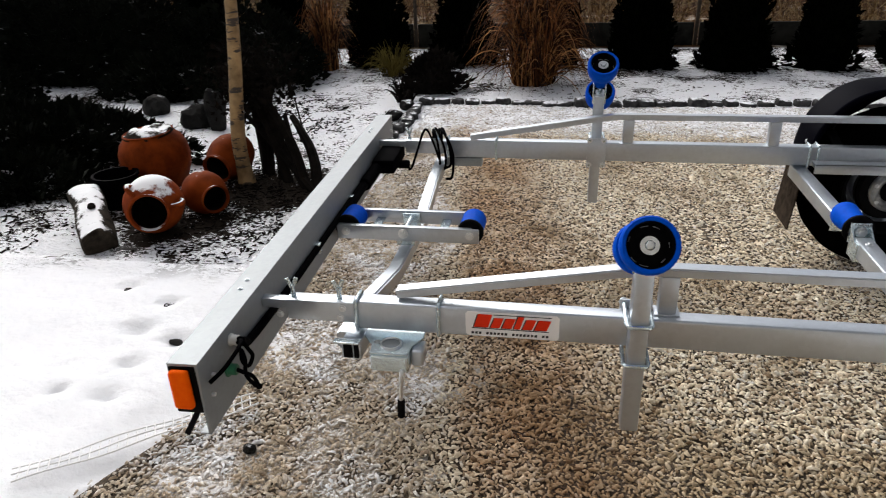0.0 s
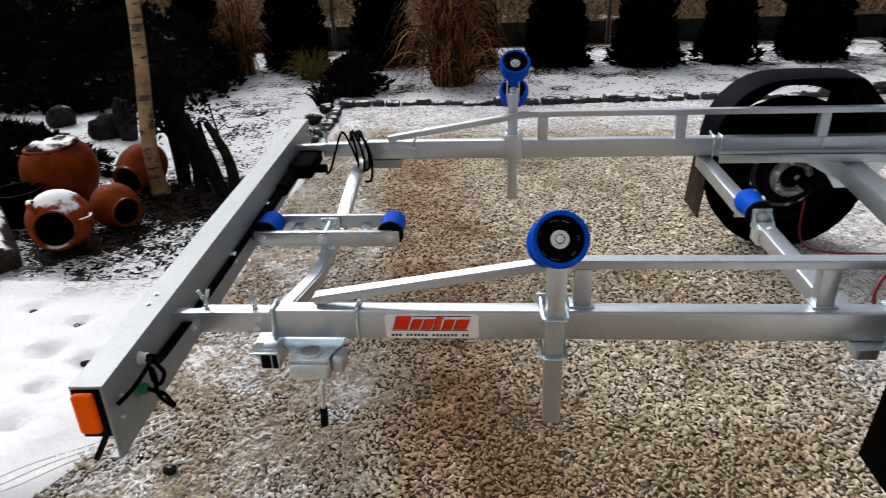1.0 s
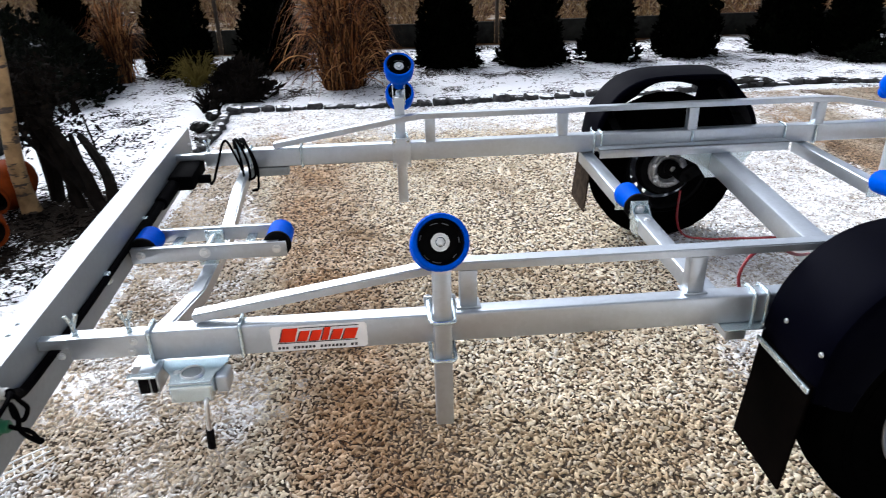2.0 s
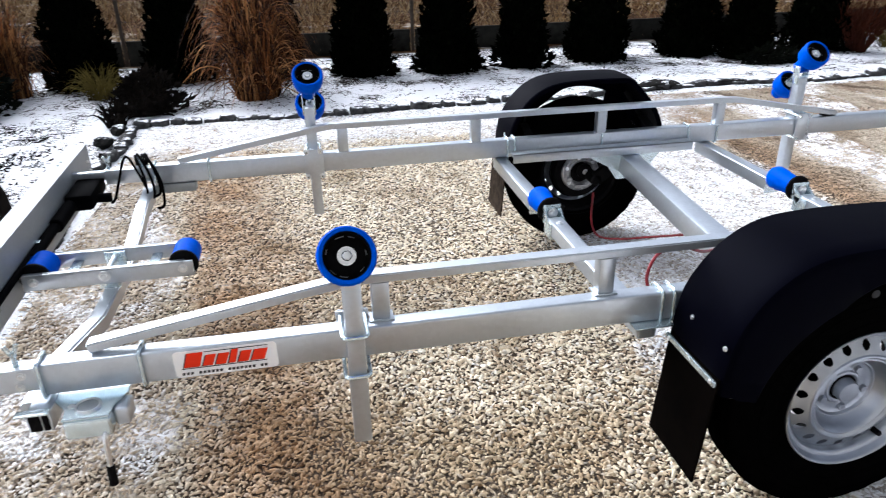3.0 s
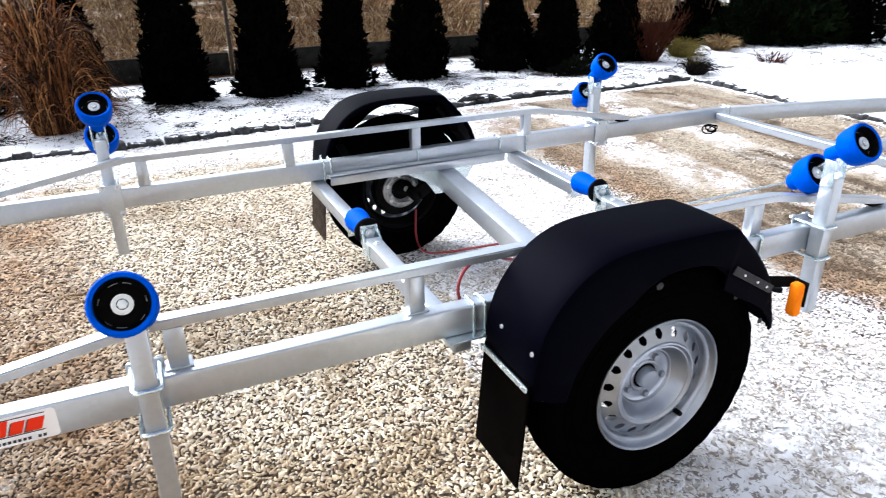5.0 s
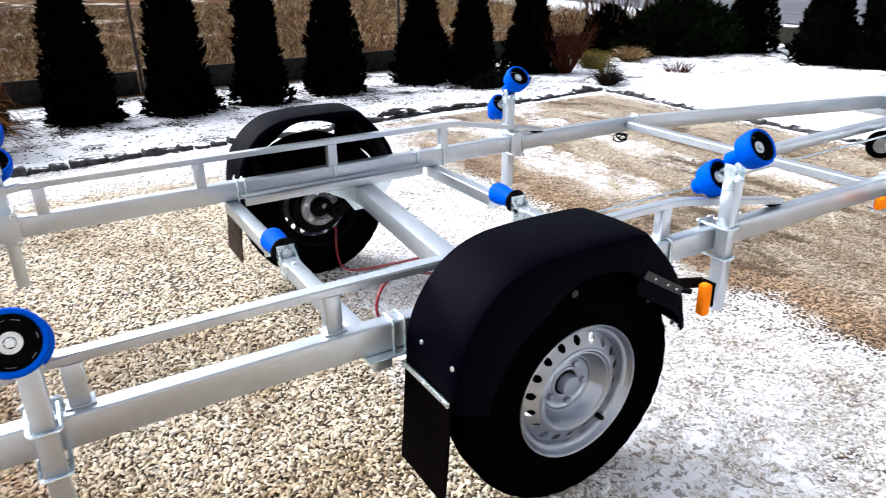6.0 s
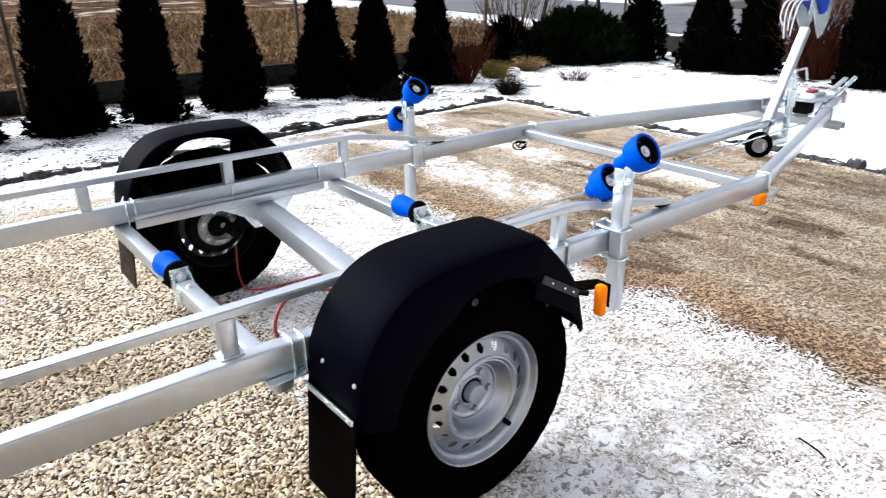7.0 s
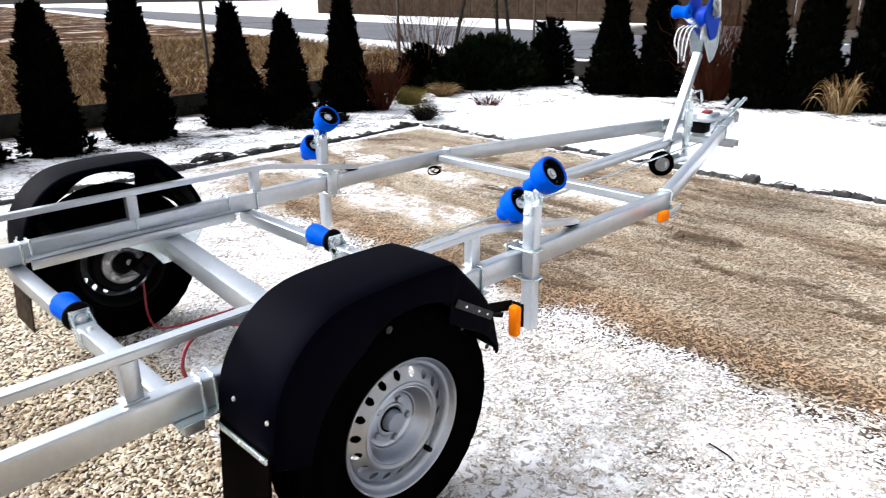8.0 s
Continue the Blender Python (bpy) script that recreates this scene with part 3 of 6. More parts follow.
def fender(s):
    """A pressed plastic arch: crowned top, rolled shoulder, a skirt on the outer side, a lip on the inner."""
    n = 75
    bm = bmesh.new()
    w0, lift = (0.705, 0.0) if s < 0 else (0.725, 0.014)
    top = [(w0, -0.022), (w0 - 0.003, -0.004), (w0 + 0.003, 0.0), (0.76, 0.003), (0.82, 0.005), (0.89, 0.004), (0.917, 0.002), (0.930, -0.003), (0.936, -0.011), (0.938, -0.022)]
    rows = []
    for k in range(n + 1):
        x, z = arch(k / n)
        x2, z2 = arch(min(1, k / n + 0.004))
        x1, z1 = arch(max(0, k / n - 0.004))
        d = Vector((x2 - x1, z2 - z1)).normalized()
        nx, nz = -d.y, d.x
        row = [(x + nx * o, s * y, z + nz * o) for y, o in top]
        # a shallow skirt below the shoulder, deepened to a panel round the front foot
        toward = Vector((0.0 - x, 0.319 - z))
        panel = min(1, max(0, (k / n - 0.69) / 0.04))
        rear = min(1, max(0, (0.46 - k / n) / 0.10))
        foot = min(1, max(0, (k / n - 0.80) / 0.18)) ** 1.2
        arc = 0.336 - 0.026 * rear - 0.053 * panel + 0.050 * foot
        depth = max(0.026, toward.length - arc)
        dx, dz = toward.normalized() * depth
        for y, f in ((0.9415, 0.45), (0.944, 0.97), (0.9425, 1.0), (0.938, 0.97), (0.9355, 0.45)):
            row.append((x + dx * f, s * y, z + dz * f))
        row += [(x + nx * o, s * y, z + nz * o) for y, o in ((0.932, -0.024), (0.924, -0.012), (0.82, -0.002), (w0 + 0.007, -0.007))]
        rows.append([bm.verts.new((vx, vy, vz + lift)) for vx, vy, vz in row])
    m = len(rows[0])
    for a, b in zip(rows, rows[1:]):
        for k in range(m):
            bm.faces.new((a[k], a[(k + 1) % m], b[(k + 1) % m], b[k]))
    bm.faces.new(rows[0])
    bm.faces.new(rows[-1][::-1])
    f = part("fender", bm, FENDER, trailer, "grained black plastic fender with a deep skirt", 28)
    for y in (0.784, 0.918):
        part("screw", lathe([(0.0062, 0.0), (0.0055, 0.003), (0.003, 0.004), (0, 0.004)], (-0.383, s * y, 0.520), (-1, 0, 0.15), 16), CHROME, f)
    for x, z, r in ((0.268, 0.455, 0.008),):
        part("screw", lathe([(r, 0.0), (r * 0.85, 0.002), (r * 0.5, 0.003), (0, 0.003)], (x, s * 0.9435, z), (0, s, 0), 16), FENDER_DUST, f)
    part("fender_bar", bar((0.150, s * 0.9465, 0.621), (0.284, s * 0.9465, 0.541), 0.004, 0.022, bevel=0.001), FENDER_DUST, f, "dusty black stiffening bar")
    for k in (0.25, 0.6, 0.85):
        part("bar_rivet", lathe([(0.0035, 0.0), (0.003, 0.0015), (0, 0.002)], (0.150 + 0.134 * k, s * 0.9485, 0.621 - 0.080 * k), (0, s, 0), 10), CHROME, f)
    # stays that carry it from the beam
    for x in (-0.30, 0.24):
        part("stay", merge(bar((x, s * 0.69, 0.53), (x, s * 0.78, 0.56), 0.035, 0.006, bevel=0.001), bar((x, s * 0.78, 0.56), (x * 0.8, s * 0.86, 0.655), 0.035, 0.006, (1, 0, 0), 0.001)), BLACK_PLASTIC, f)
    rubber = FLAP if s < 0 else FLAP_LIT
    fl = part("mudflap", bent_bar([(-0.388, s * 0.82, 0.445), (-0.393, s * 0.82, 0.40), (-0.402, s * 0.82, 0.28), (-0.412, s * 0.82, 0.165)], 0.21, 0.006, 0.001), rubber, trailer, "black rubber mudflap" if s < 0 else "rubber mudflap, coloured brownish as lit by the sky")
    part("flap_strip", box((-0.402, s * 0.82 - 0.105, 0.428), (-0.396, s * 0.82 + 0.105, 0.442), 0.001), ZINC_BRIGHT, fl, "thin metal strip")
    for d in (-0.09, 0, 0.09):
        part("rivet", lathe([(0.005, 0), (0.004, 0.002), (0, 0.003)], (-0.402, s * 0.82 + d, 0.435), (-1, 0, 0), 12), CHROME, fl)
    # marker lamp on a bracket in front
    if s < 0:
        part("lamp_bracket", merge(bar((0.30, s * 0.87, 0.525), (0.405, s * 0.915, 0.522), 0.005, 0.03, bevel=0.001), box((0.413, s * 0.93 - 0.020, 0.46), (0.417, s * 0.93 + 0.02, 0.53), 0.001), bar((0.30, s * 0.80, 0.50), (0.375, s * 0.91, 0.50), 0.03, 0.004, bevel=0.001)), BLACK_PLASTIC, f)
        part("marker_lamp", merge(box((0.385, s * 0.932 - 0.016, 0.434), (0.412, s * 0.932 + 0.016, 0.527), 0.009, 3)), AMBER, f, "amber marker lamp")


for s in (-1, 1):
    wheel(s)
    fender(s)

# ---- rear cross tube, roller cradle ----
part("rear_cross_tube", bent_bar([(-1.825, -0.69, 0.425), (-1.825, -0.50, 0.42), (-1.822, -0.20, 0.355), (-1.82, 0.18, 0.355), (-1.82, 0.48, 0.42), (-1.825, 0.69, 0.425)], 0.042, 0.046, 0.005), ZINC, trailer, "bent rear cross tube")
cradle = part("roller_cradle", merge(
    box((-1.85, -0.045, 0.38), (-1.79, -0.04, 0.45), 0.001), box((-1.85, 0.06, 0.38), (-1.79, 0.065, 0.45), 0.001), rod((-1.82, -0.075, 0.435), (-1.82, 0.095, 0.435), 0.009)), ZINC_BRIGHT, trailer, "pivoting cradle with two blue rollers")
for y in (-0.062, 0.083):
    part("cradle_bar", merge(box((-2.045, y - 0.005, 0.405), (-1.575, y + 0.005, 0.455), 0.004), box((-2.045, y - 0.012 if y > 0 else y - 0.005, 0.449), (-1.60, y + 0.005 if y > 0 else y + 0.012, 0.455), 0.001)), ZINC, cradle)
for x in (-1.93, -1.70):
    part("cradle_tie", box((x - 0.015, -0.06, 0.42), (x + 0.015, 0.08, 0.426), 0.001), ZINC_BRIGHT, cradle)
for x in (-2.015, -1.605):
    ro = part("roller", lathe([(0.012, -0.052), (0.036, -0.052), (0.040, -0.047), (0.040, 0.047), (0.036, 0.052), (0.012, 0.052)], (x, 0.012, 0.437), (0, 1, 0), 32), BLUE, trailer, "blue cradle roller")
    part("roller_end", lathe([(0.012, -0.060), (0.038, -0.060), (0.043, -0.056), (0.043, -0.050), (0.012, -0.047)], (x, 0.012, 0.437), (0, 1, 0), 32), BLACK_PLASTIC, ro)
    part("bolt", bolt((x, -0.067, 0.432), (0, -1, 0), 0.009, 0.008), CHROME, ro)
part("bolt", bolt((-1.82, -0.075, 0.435), (0, -1, 0), 0.011, 0.01), CHROME, cradle)

# ---- light board across the tail ----
FOLD = [(-2.095, 0.525), (-2.095, 0.5605), (-2.030, 0.5605), (-2.030, 0.384), (-2.055, 0.384), (-2.055, 0.388), (-2.0345, 0.388), (-2.0345, 0.556), (-2.0905, 0.556), (-2.0905, 0.525)]
board = part("light_board", plate(FOLD, 1.946, "y", -1.012, 0.001), ZINC_DULL, trailer, "folded steel light board")
board.matrix_basis = Matrix.Translation((-2.022, -1.016, 0)) @ Matrix.Rotation(0.036, 4, "Z") @ Matrix.Translation((2.03, 1.012, 0))
for y in (-0.70, -0.655, 0.655, 0.70):
    part("bolt", bolt((-2.068, y, 0.5605), (0, 0, 1), 0.004, 0.004), ZINC, board)
for s, end in ((-1, -1.012), (1, 0.934)):
    part("end_lamp", box((-2.088, end + s * 0.001, 0.459), (-2.046, end + s * 0.019, 0.5515), 0.008, 3), ORANGE, board, "amber end lamp")
    part("lamp_back", box((-2.0935, end - s * 0.022, 0.440), (-2.0355, end + s * 0.001, 0.5545), 0.003), BLACK_PLASTIC, board)
    for dy, z in ((0.050, 0.502), (0.036, 0.462)):
        part("bolt", bolt((-2.035, end - s * dy, z), (1, 0, 0), 0.005, 0.012), CHROME, board)
part("reflector_foot", bar((-2.050, -1.0, 0.445), (-2.092, -1.0, 0.372), 0.008, 0.012, bevel=0.002), BLACK_PLASTIC, board)
part("white_connector", merge(rod((-2.031, -0.860, 0.522), (-2.010, -0.860, 0.522), 0.012), rod((-2.031, -0.860, 0.522), (-2.026, -0.860, 0.522), 0.015)), WHITE_PLUG, board, "white cable connector")
part("green_connector", merge(rod((-2.031, -0.894, 0.468), (-2.008, -0.894, 0.468), 0.013), rod((-2.031, -0.894, 0.468), (-2.026, -0.894, 0.468), 0.018)), GREEN_PLUG, board, "green cable connector")
loops = [
    [(-2.012, -0.860, 0.522), (-1.998, -0.872, 0.528), (-1.988, -0.868, 0.505), (-1.985, -0.860, 0.482), (-1.988, -0.880, 0.470), (-1.990, -0.900, 0.495), (-1.986, -0.905, 0.528), (-1.984, -0.900, 0.500), (-1.985, -0.905, 0.465), (-1.985, -0.882, 0.425), (-1.985, -0.856, 0.392)],
    [(-2.010, -0.894, 0.468), (-1.988, -0.906, 0.470), (-1.980, -0.885, 0.445), (-1.979, -0.864, 0.402), (-1.984, -0.850, 0.394)],
    [(-2.026, -0.985, 0.497), (-2.006, -0.955, 0.512), (-1.992, -0.915, 0.530), (-1.994, -0.885, 0.534), (-2.004, -0.868, 0.526)],
]
for c in loops:
    part("cable", sweep(smooth_path(c, 8), 0.0047, 8), CABLE, board, "black cable")
part("conduit", sweep(smooth_path([(-2.004, -0.868, 0.526), (-2.014, -0.83, 0.500), (-2.020, -0.76, 0.476), (-2.022, -0.4, 0.462), (-2.022, 0.1, 0.462), (-2.020, 0.5, 0.462)], 8), 0.0105, 10), CABLE, board, "black cable conduit")
for y in (-0.25, 0.15, 0.38):
    part("cable_clip", box((-2.035, y - 0.012, 0.44), (-2.015, y + 0.012, 0.474), 0.003), ZINC_BRIGHT, board)
# plug and cables; the black box is oversized to fill the shade below them
part("plug", merge(rod((-2.012, 0.30, 0.458), (-2.000, 0.62, 0.470), 0.024), rod((-1.985, 0.555, 0.458), (-1.888, 0.572, 0.450), 0.017), rod((-2.012, 0.05, 0.458), (-2.012, 0.32, 0.458), 0.015), box((-2.024, 0.47, 0.440), (-1.930, 0.70, 0.500), 0.014)), CABLE, board, "black trailer plug and cable bundle, filled out with their shade")
# lead slung in loops over the rear corner of the far beam
part("lead", sweep(smooth_path([(-1.935, 0.545, 0.437), (-1.925, 0.565, 0.447), (-1.908, 0.60, 0.505), (-1.890, 0.635, 0.566), (-1.872, 0.640, 0.574), (-1.842, 0.618, 0.520), (-1.822, 0.612, 0.462)], 8), 0.0050, 8), CABLE, trailer, "black lead from the plug")
for k in range(4):
    x, low = -1.850 + (0.0, 0.008, 0.026, 0.036)[k], (0.405, 0.428, 0.392, 0.440)[k]
    out = (0.030, 0.046, 0.058, 0.040)[k]
    part("lead_loop", sweep(smooth_path([(x - 0.012, 0.705, 0.470), (x - 0.010, 0.700, 0.535), (x, 0.655, 0.574 + 0.006 * (k % 2)), (x + 0.55 * out, 0.615 - 0.2 * out, 0.566), (x + out, 0.600 - 0.3 * out, 0.520), (x + 1.12 * out, 0.602 - 0.3 * out, 0.470), (x + 0.95 * out, 0.600, low), (x + 0.5 * out, 0.604, low - 0.012)], 8), 0.0050, 8), CABLE, trailer, "loop of black cable over the far beam")


# ---- stand clamp below the near beam ----
clamp = part("stand_clamp", plate([(-1.795, -0.632), (-1.630, -0.632), (-1.630, -0.694), (-1.652, -0.728), (-1.652, -0.766), (-1.744, -0.766), (-1.744, -0.728), (-1.772, -0.694), (-1.795, -0.694)], 0.006, "z", 0.4435, 0.002), ZINC_BRIGHT, trailer, "bright zinc stand clamp")
part("clamp_block", box((-1.744, -0.768, 0.398), (-1.652, -0.70, 0.4435), 0.007, 3), ZINC_BRIGHT, clamp)
part("clamp_ring", lathe([(0.0215, 0.0), (0.026, 0.0), (0.026, 0.004), (0.0245, 0.006), (0.0225, 0.006), (0.0215, 0.003)], (-1.700, -0.729, 0.4495), n=32), CHROME, clamp)
part("clamp_disc", lathe([(0.0225, 0.0), (0.0225, 0.002), (0, 0.002)], (-1.700, -0.729, 0.4495), n=32), ZINC_DULL, clamp, "dull steel disc")
part("bolt", bolt((-1.735, -0.722, 0.4495), (0, 0, 1), 0.005, 0.004), CHROME, clamp)
part("clamp_lug", box((-1.651, -0.742, 0.402), (-1.622, -0.69, 0.4435), 0.006, 3), ZINC, clamp)
part("clamp_tube", box((-1.822, -0.733, 0.405), (-1.774, -0.65, 0.4505), 0.003), ZINC, clamp)
part("end_plug", merge(box((-1.817, -0.7375, 0.409), (-1.795, -0.72, 0.4465), 0.002), box((-1.791, -0.7375, 0.409), (-1.779, -0.72, 0.4465), 0.002)), BLACK_PLASTIC, clamp, "black plastic end plug")
part("clamp_top", box((-1.838, -0.745, 0.4515), (-1.774, -0.725, 0.4565), 0.0015), ZINC_BRIGHT, clamp)
part("crank", sweep(rounded([(-1.668, -0.72, 0.408), (-1.668, -0.772, 0.405), (-1.671, -0.774, 0.36), (-1.673, -0.775, 0.318)], 0.012), 0.0055, 10), CHROME, clamp)
part("grip", rod((-1.672, -0.775, 0.328), (-1.674, -0.777, 0.279), 0.0090), BLACK_PLASTIC, clamp, "black crank grip")
clamp.location.z = -0.002
part("clamp_foot", box((-1.80, 0.64, 0.425), (-1.65, 0.69, 0.459), 0.004), ZINC_DULL, trailer)

# ---- sticker on the near beam: plain shapes in its colours ----
yy = -B
st = part("sticker", plate([(-1.527, 0.470), (-1.521, 0.465), (-1.318, 0.465), (-1.312, 0.470), (-1.312, 0.523), (-1.318, 0.529), (-1.522, 0.529), (-1.528, 0.523)], 0.001, "y", yy - 0.001, 0), STICKER_WHITE, trailer, "white sticker with slanted red bars over dark lines", 0)
for pts in ([(-1.462, 0.5245), (-1.330, 0.5245), (-1.330, 0.5228), (-1.463, 0.5228)], [(-1.513, 0.4870), (-1.335, 0.4870), (-1.335, 0.4852), (-1.514, 0.4852)]):
    part("sticker_line", plate(pts, 0.0008, "y", yy - 0.0022, 0), STICKER_INK, st, "", 0)
x = -1.508
for w, h in ((0.033, 0.0345), (0.021, 0.0265), (0.022, 0.0265), (0.014, 0.033), (0.022, 0.0265), (0.028, 0.0265)):
    for ink, dx, dz, lift in ((STICKER_INK, -0.0030, -0.0012, 0.0020), (STICKER_RED, 0.0, 0.0, 0.0026)):
        z = 0.4895 + dz
        part("red_bar" if ink is STICKER_RED else "bar_shadow", plate([(x + dx, z), (x + dx + w, z), (x + dx + w + 0.010, z + h), (x + dx + 0.010, z + h)], 0.0006, "y", yy - lift, 0), ink, st, "", 0)
    x += w + 0.0055
for k in range(21):
    if k not in (3, 10, 18):
        u = -1.514 + 0.0086 * k
        part("text_bar", plate([(u, 0.4705), (u + 0.0058, 0.4705), (u + 0.0064, 0.4765), (u + 0.0006, 0.4765)], 0.0008, "y", yy - 0.0022, 0), STICKER_INK, st, "", 0)

# ---- brake hoses ----
part("brake_hose", sweep(smooth_path([(0.002, 0.69, 0.251), (-0.027, 0.62, 0.148), (-0.041, 0.5, 0.128), (0.013, 0.4, 0.153), (0.069, 0.3, 0.198), (0.163, 0.12, 0.281), (0.09, -0.05, 0.37)], 8), 0.0045, 8), RED_HOSE, trailer, "red brake hose")
part("brake_hose", sweep(smooth_path([(0.06, -0.20, 0.38), (-0.12, -0.38, 0.47), (-0.27, -0.50, 0.56), (-0.375, -0.585, 0.585), (-0.415, -0.615, 0.545), (-0.40, -0.62, 0.48)], 8), 0.0045, 8), RED_HOSE, trailer, "red brake hose")

# ---- hitch, winch post, jockey wheel ----
JOCKEY_GREY = simple("dull_grey_plastic", (0.16, 0.16, 0.165), (0.32, 0.32, 0.33), 0.55, scale=30, relief=0.05, gloss=0.2)
part("hitch_plate", merge(box((3.36, -0.11, 0.555), (3.66, 0.11, 0.561), 0.002), box((3.46, -0.045, 0.45), (3.56, 0.045, 0.556), 0.004)), ZINC, trailer)
part("hitch_crossbar", merge(box((3.33, -0.30, 0.462), (3.40, 0.36, 0.467), 0.001), box((3.33, -0.30, 0.425), (3.335, 0.36, 0.466), 0.001), box((3.395, -0.30, 0.425), (3.40, 0.36, 0.466), 0.001)), ZINC, trailer, "galvanised channel across the drawbar")
part("buffer_block", box((3.42, -0.055, 0.470), (3.52, 0.055, 0.550), 0.010, 3), BLACK_PLASTIC, trailer, "black rubber buffer block")
part("overrun_tube", merge(box((3.45, -0.035, 0.475), (3.86, 0.035, 0.545), 0.008, 3), box((3.52, -0.05, 0.545), (3.66, 0.05, 0.585), 0.006)), ZINC, trailer)
part("coupling", merge(box((3.82, -0.038, 0.485), (3.97, 0.038, 0.565), 0.014, 3), lathe([(0.048, 0), (0.05, 0.02), (0.05, 0.06), (0.03, 0.085), (0, 0.09)], (3.97, 0, 0.475), n=28), bar((3.86, 0, 0.575), (4.03, 0, 0.628), 0.03, 0.016, bevel=0.004)), CAST, trailer, "cast ball coupling")
part("red_cap", box((3.53, -0.025, 0.586), (3.60, 0.025, 0.602), 0.004), RED_HOSE, trailer, "red plastic cap")
part("brake_lever", merge(bar((3.50, -0.075, 0.46), (3.87, -0.075, 0.605), 0.012, 0.03, bevel=0.003), rod((3.87, -0.075, 0.605), (3.98, -0.075, 0.645), 0.014), plate([(3.50, 0.42), (3.62, 0.42), (3.62, 0.52), (3.56, 0.54), (3.50, 0.50)], 0.006, "y", -0.088)), ZINC_BRIGHT, trailer, "hand brake lever")
winch_post = part("winch_post", merge(bar((3.020, 0, 0.405), (3.335, 0, 0.985), 0.050, 0.046, (1, 0, 0), 0.006), box((3.02, -0.045, 0.478), (3.16, 0.045, 0.49), 0.002)), ZINC, trailer, "slanted winch post")
V_ARM = [(3.40, 0.925), (3.445, 0.945), (3.49, 1.02), (3.50, 1.17), (3.46, 1.17), (3.445, 1.05), (3.28, 1.165), (3.24, 1.14), (3.36, 0.97)]
for y in (-0.052, 0.046):
    part("winch_bracket", plate(V_ARM, 0.006, "y", y), ZINC_BRIGHT, winch_post, "forked zinc bracket plate")
part("bow_stop", lathe([(0.012, -0.05), (0.034, -0.05), (0.040, -0.04), (0.030, 0.0), (0.040, 0.04), (0.034, 0.05), (0.012, 0.05)], (3.06, 0, 1.235), (0, 1, 0), 28), BLUE, winch_post, "blue bow stop roller")
part("stop_arm", bar((3.27, 0, 1.15), (3.06, 0, 1.235), 0.03, 0.025, bevel=0.004), ZINC_BRIGHT, winch_post)
CHEEK = [(3.26, 1.17), (3.36, 1.06), (3.43, 1.08), (3.455, 1.20), (3.42, 1.30), (3.32, 1.33), (3.25, 1.27)]
for y in (-0.062, 0.056):
    part("winch_cheek", plate(CHEEK, 0.005, "y", y), STRAP_BLUE, winch_post, "blue winch side plate")
part("winch_drum", rod((3.36, -0.056, 1.20), (3.36, 0.056, 1.20), 0.05, 24), STRAP_BLUE, winch_post)
part("winch_strap", lathe([(0.052, -0.03), (0.062, -0.026), (0.064, 0.0), (0.062, 0.026), (0.052, 0.03)], (3.36, 0, 1.20), (0, 1, 0), 24), STRAP_BLUE, winch_post, "rolled blue strap")
part("winch_crank", sweep(rounded([(3.36, -0.07, 1.20), (3.36, -0.10, 1.20), (3.30, -0.10, 1.38), (3.30, -0.19, 1.38)], 0.02), 0.008, 8), CHROME, winch_post)
for k in range(4):
    part("strap_end", sweep(smooth_path([(3.20 - 0.01 * k, -0.03 + 0.02 * k, 1.155), (3.14 - 0.012 * k, -0.03 + 0.022 * k, 1.13), (3.095 - 0.013 * k, -0.035 + 0.02 * k, 1.06), (3.085 + 0.012 * k, -0.03 + 0.022 * k, (0.955, 0.985, 0.94, 1.01)[k])], 6), 0.0030, 6), STICKER_WHITE, winch_post)
rope = [[(3.31 + 0.02 * u + 0.011 * math.cos(9 * u + a), -0.085 + 0.011 * math.sin(9 * u + a), 1.36 - 0.15 * u) for u in np.linspace(0, 1, 28)] for a in (0, 3.14)]
part("winch_rope", merge(*[sweep(r, 0.010, 6) for r in rope]), ZINC_DULL, winch_post, "twisted grey rope over the winch")
JX, JZ, JAX = 2.875, 0.368, (-0.75, -0.66, 0)
jockey = part("jockey_wheel", merge(lathe([(0.034, -0.022), (0.060, -0.026), (0.072, -0.019), (0.076, 0), (0.072, 0.019), (0.060, 0.026), (0.034, 0.022)], (JX, -0.06, JZ), JAX, 36)), RUBBER, trailer, "small black jockey wheel swung up")
part("jockey_rim", lathe([(0, -0.018), (0.02, -0.020), (0.03, -0.012), (0.036, -0.014), (0.042, -0.025), (0.042, 0.025), (0, 0.018)], (JX, -0.06, JZ), JAX, 28), JOCKEY_GREY, jockey, "grey plastic rim")
part("jockey_fork", merge(bar((JX - 0.02, -0.095, JZ), (3.13, -0.10, 0.37), 0.004, 0.035, bevel=0.001), bar((JX + 0.02, -0.025, JZ), (3.15, -0.03, 0.37), 0.004, 0.035, bevel=0.001), box((3.11, -0.092, 0.34), (3.16, -0.028, 0.38), 0.004)), ZINC, jockey)
part("jockey_tube", merge(rod((3.17, -0.06, 0.35), (3.17, -0.06, 0.72), 0.022), rod((3.17, -0.06, 0.55), (3.17, -0.06, 0.66), 0.028), sweep(rounded([(3.17, -0.06, 0.72), (3.17, -0.06, 0.76), (3.26, -0.08, 0.77), (3.27, -0.09, 0.70)], 0.015), 0.007, 8)), ZINC_BRIGHT, jockey)
part("brake_rod", rod((0.52, -0.09, 0.390), (3.42, -0.09, 0.437), 0.0055, 10), ZINC_BRIGHT, trailer, "thin zinc brake rod")
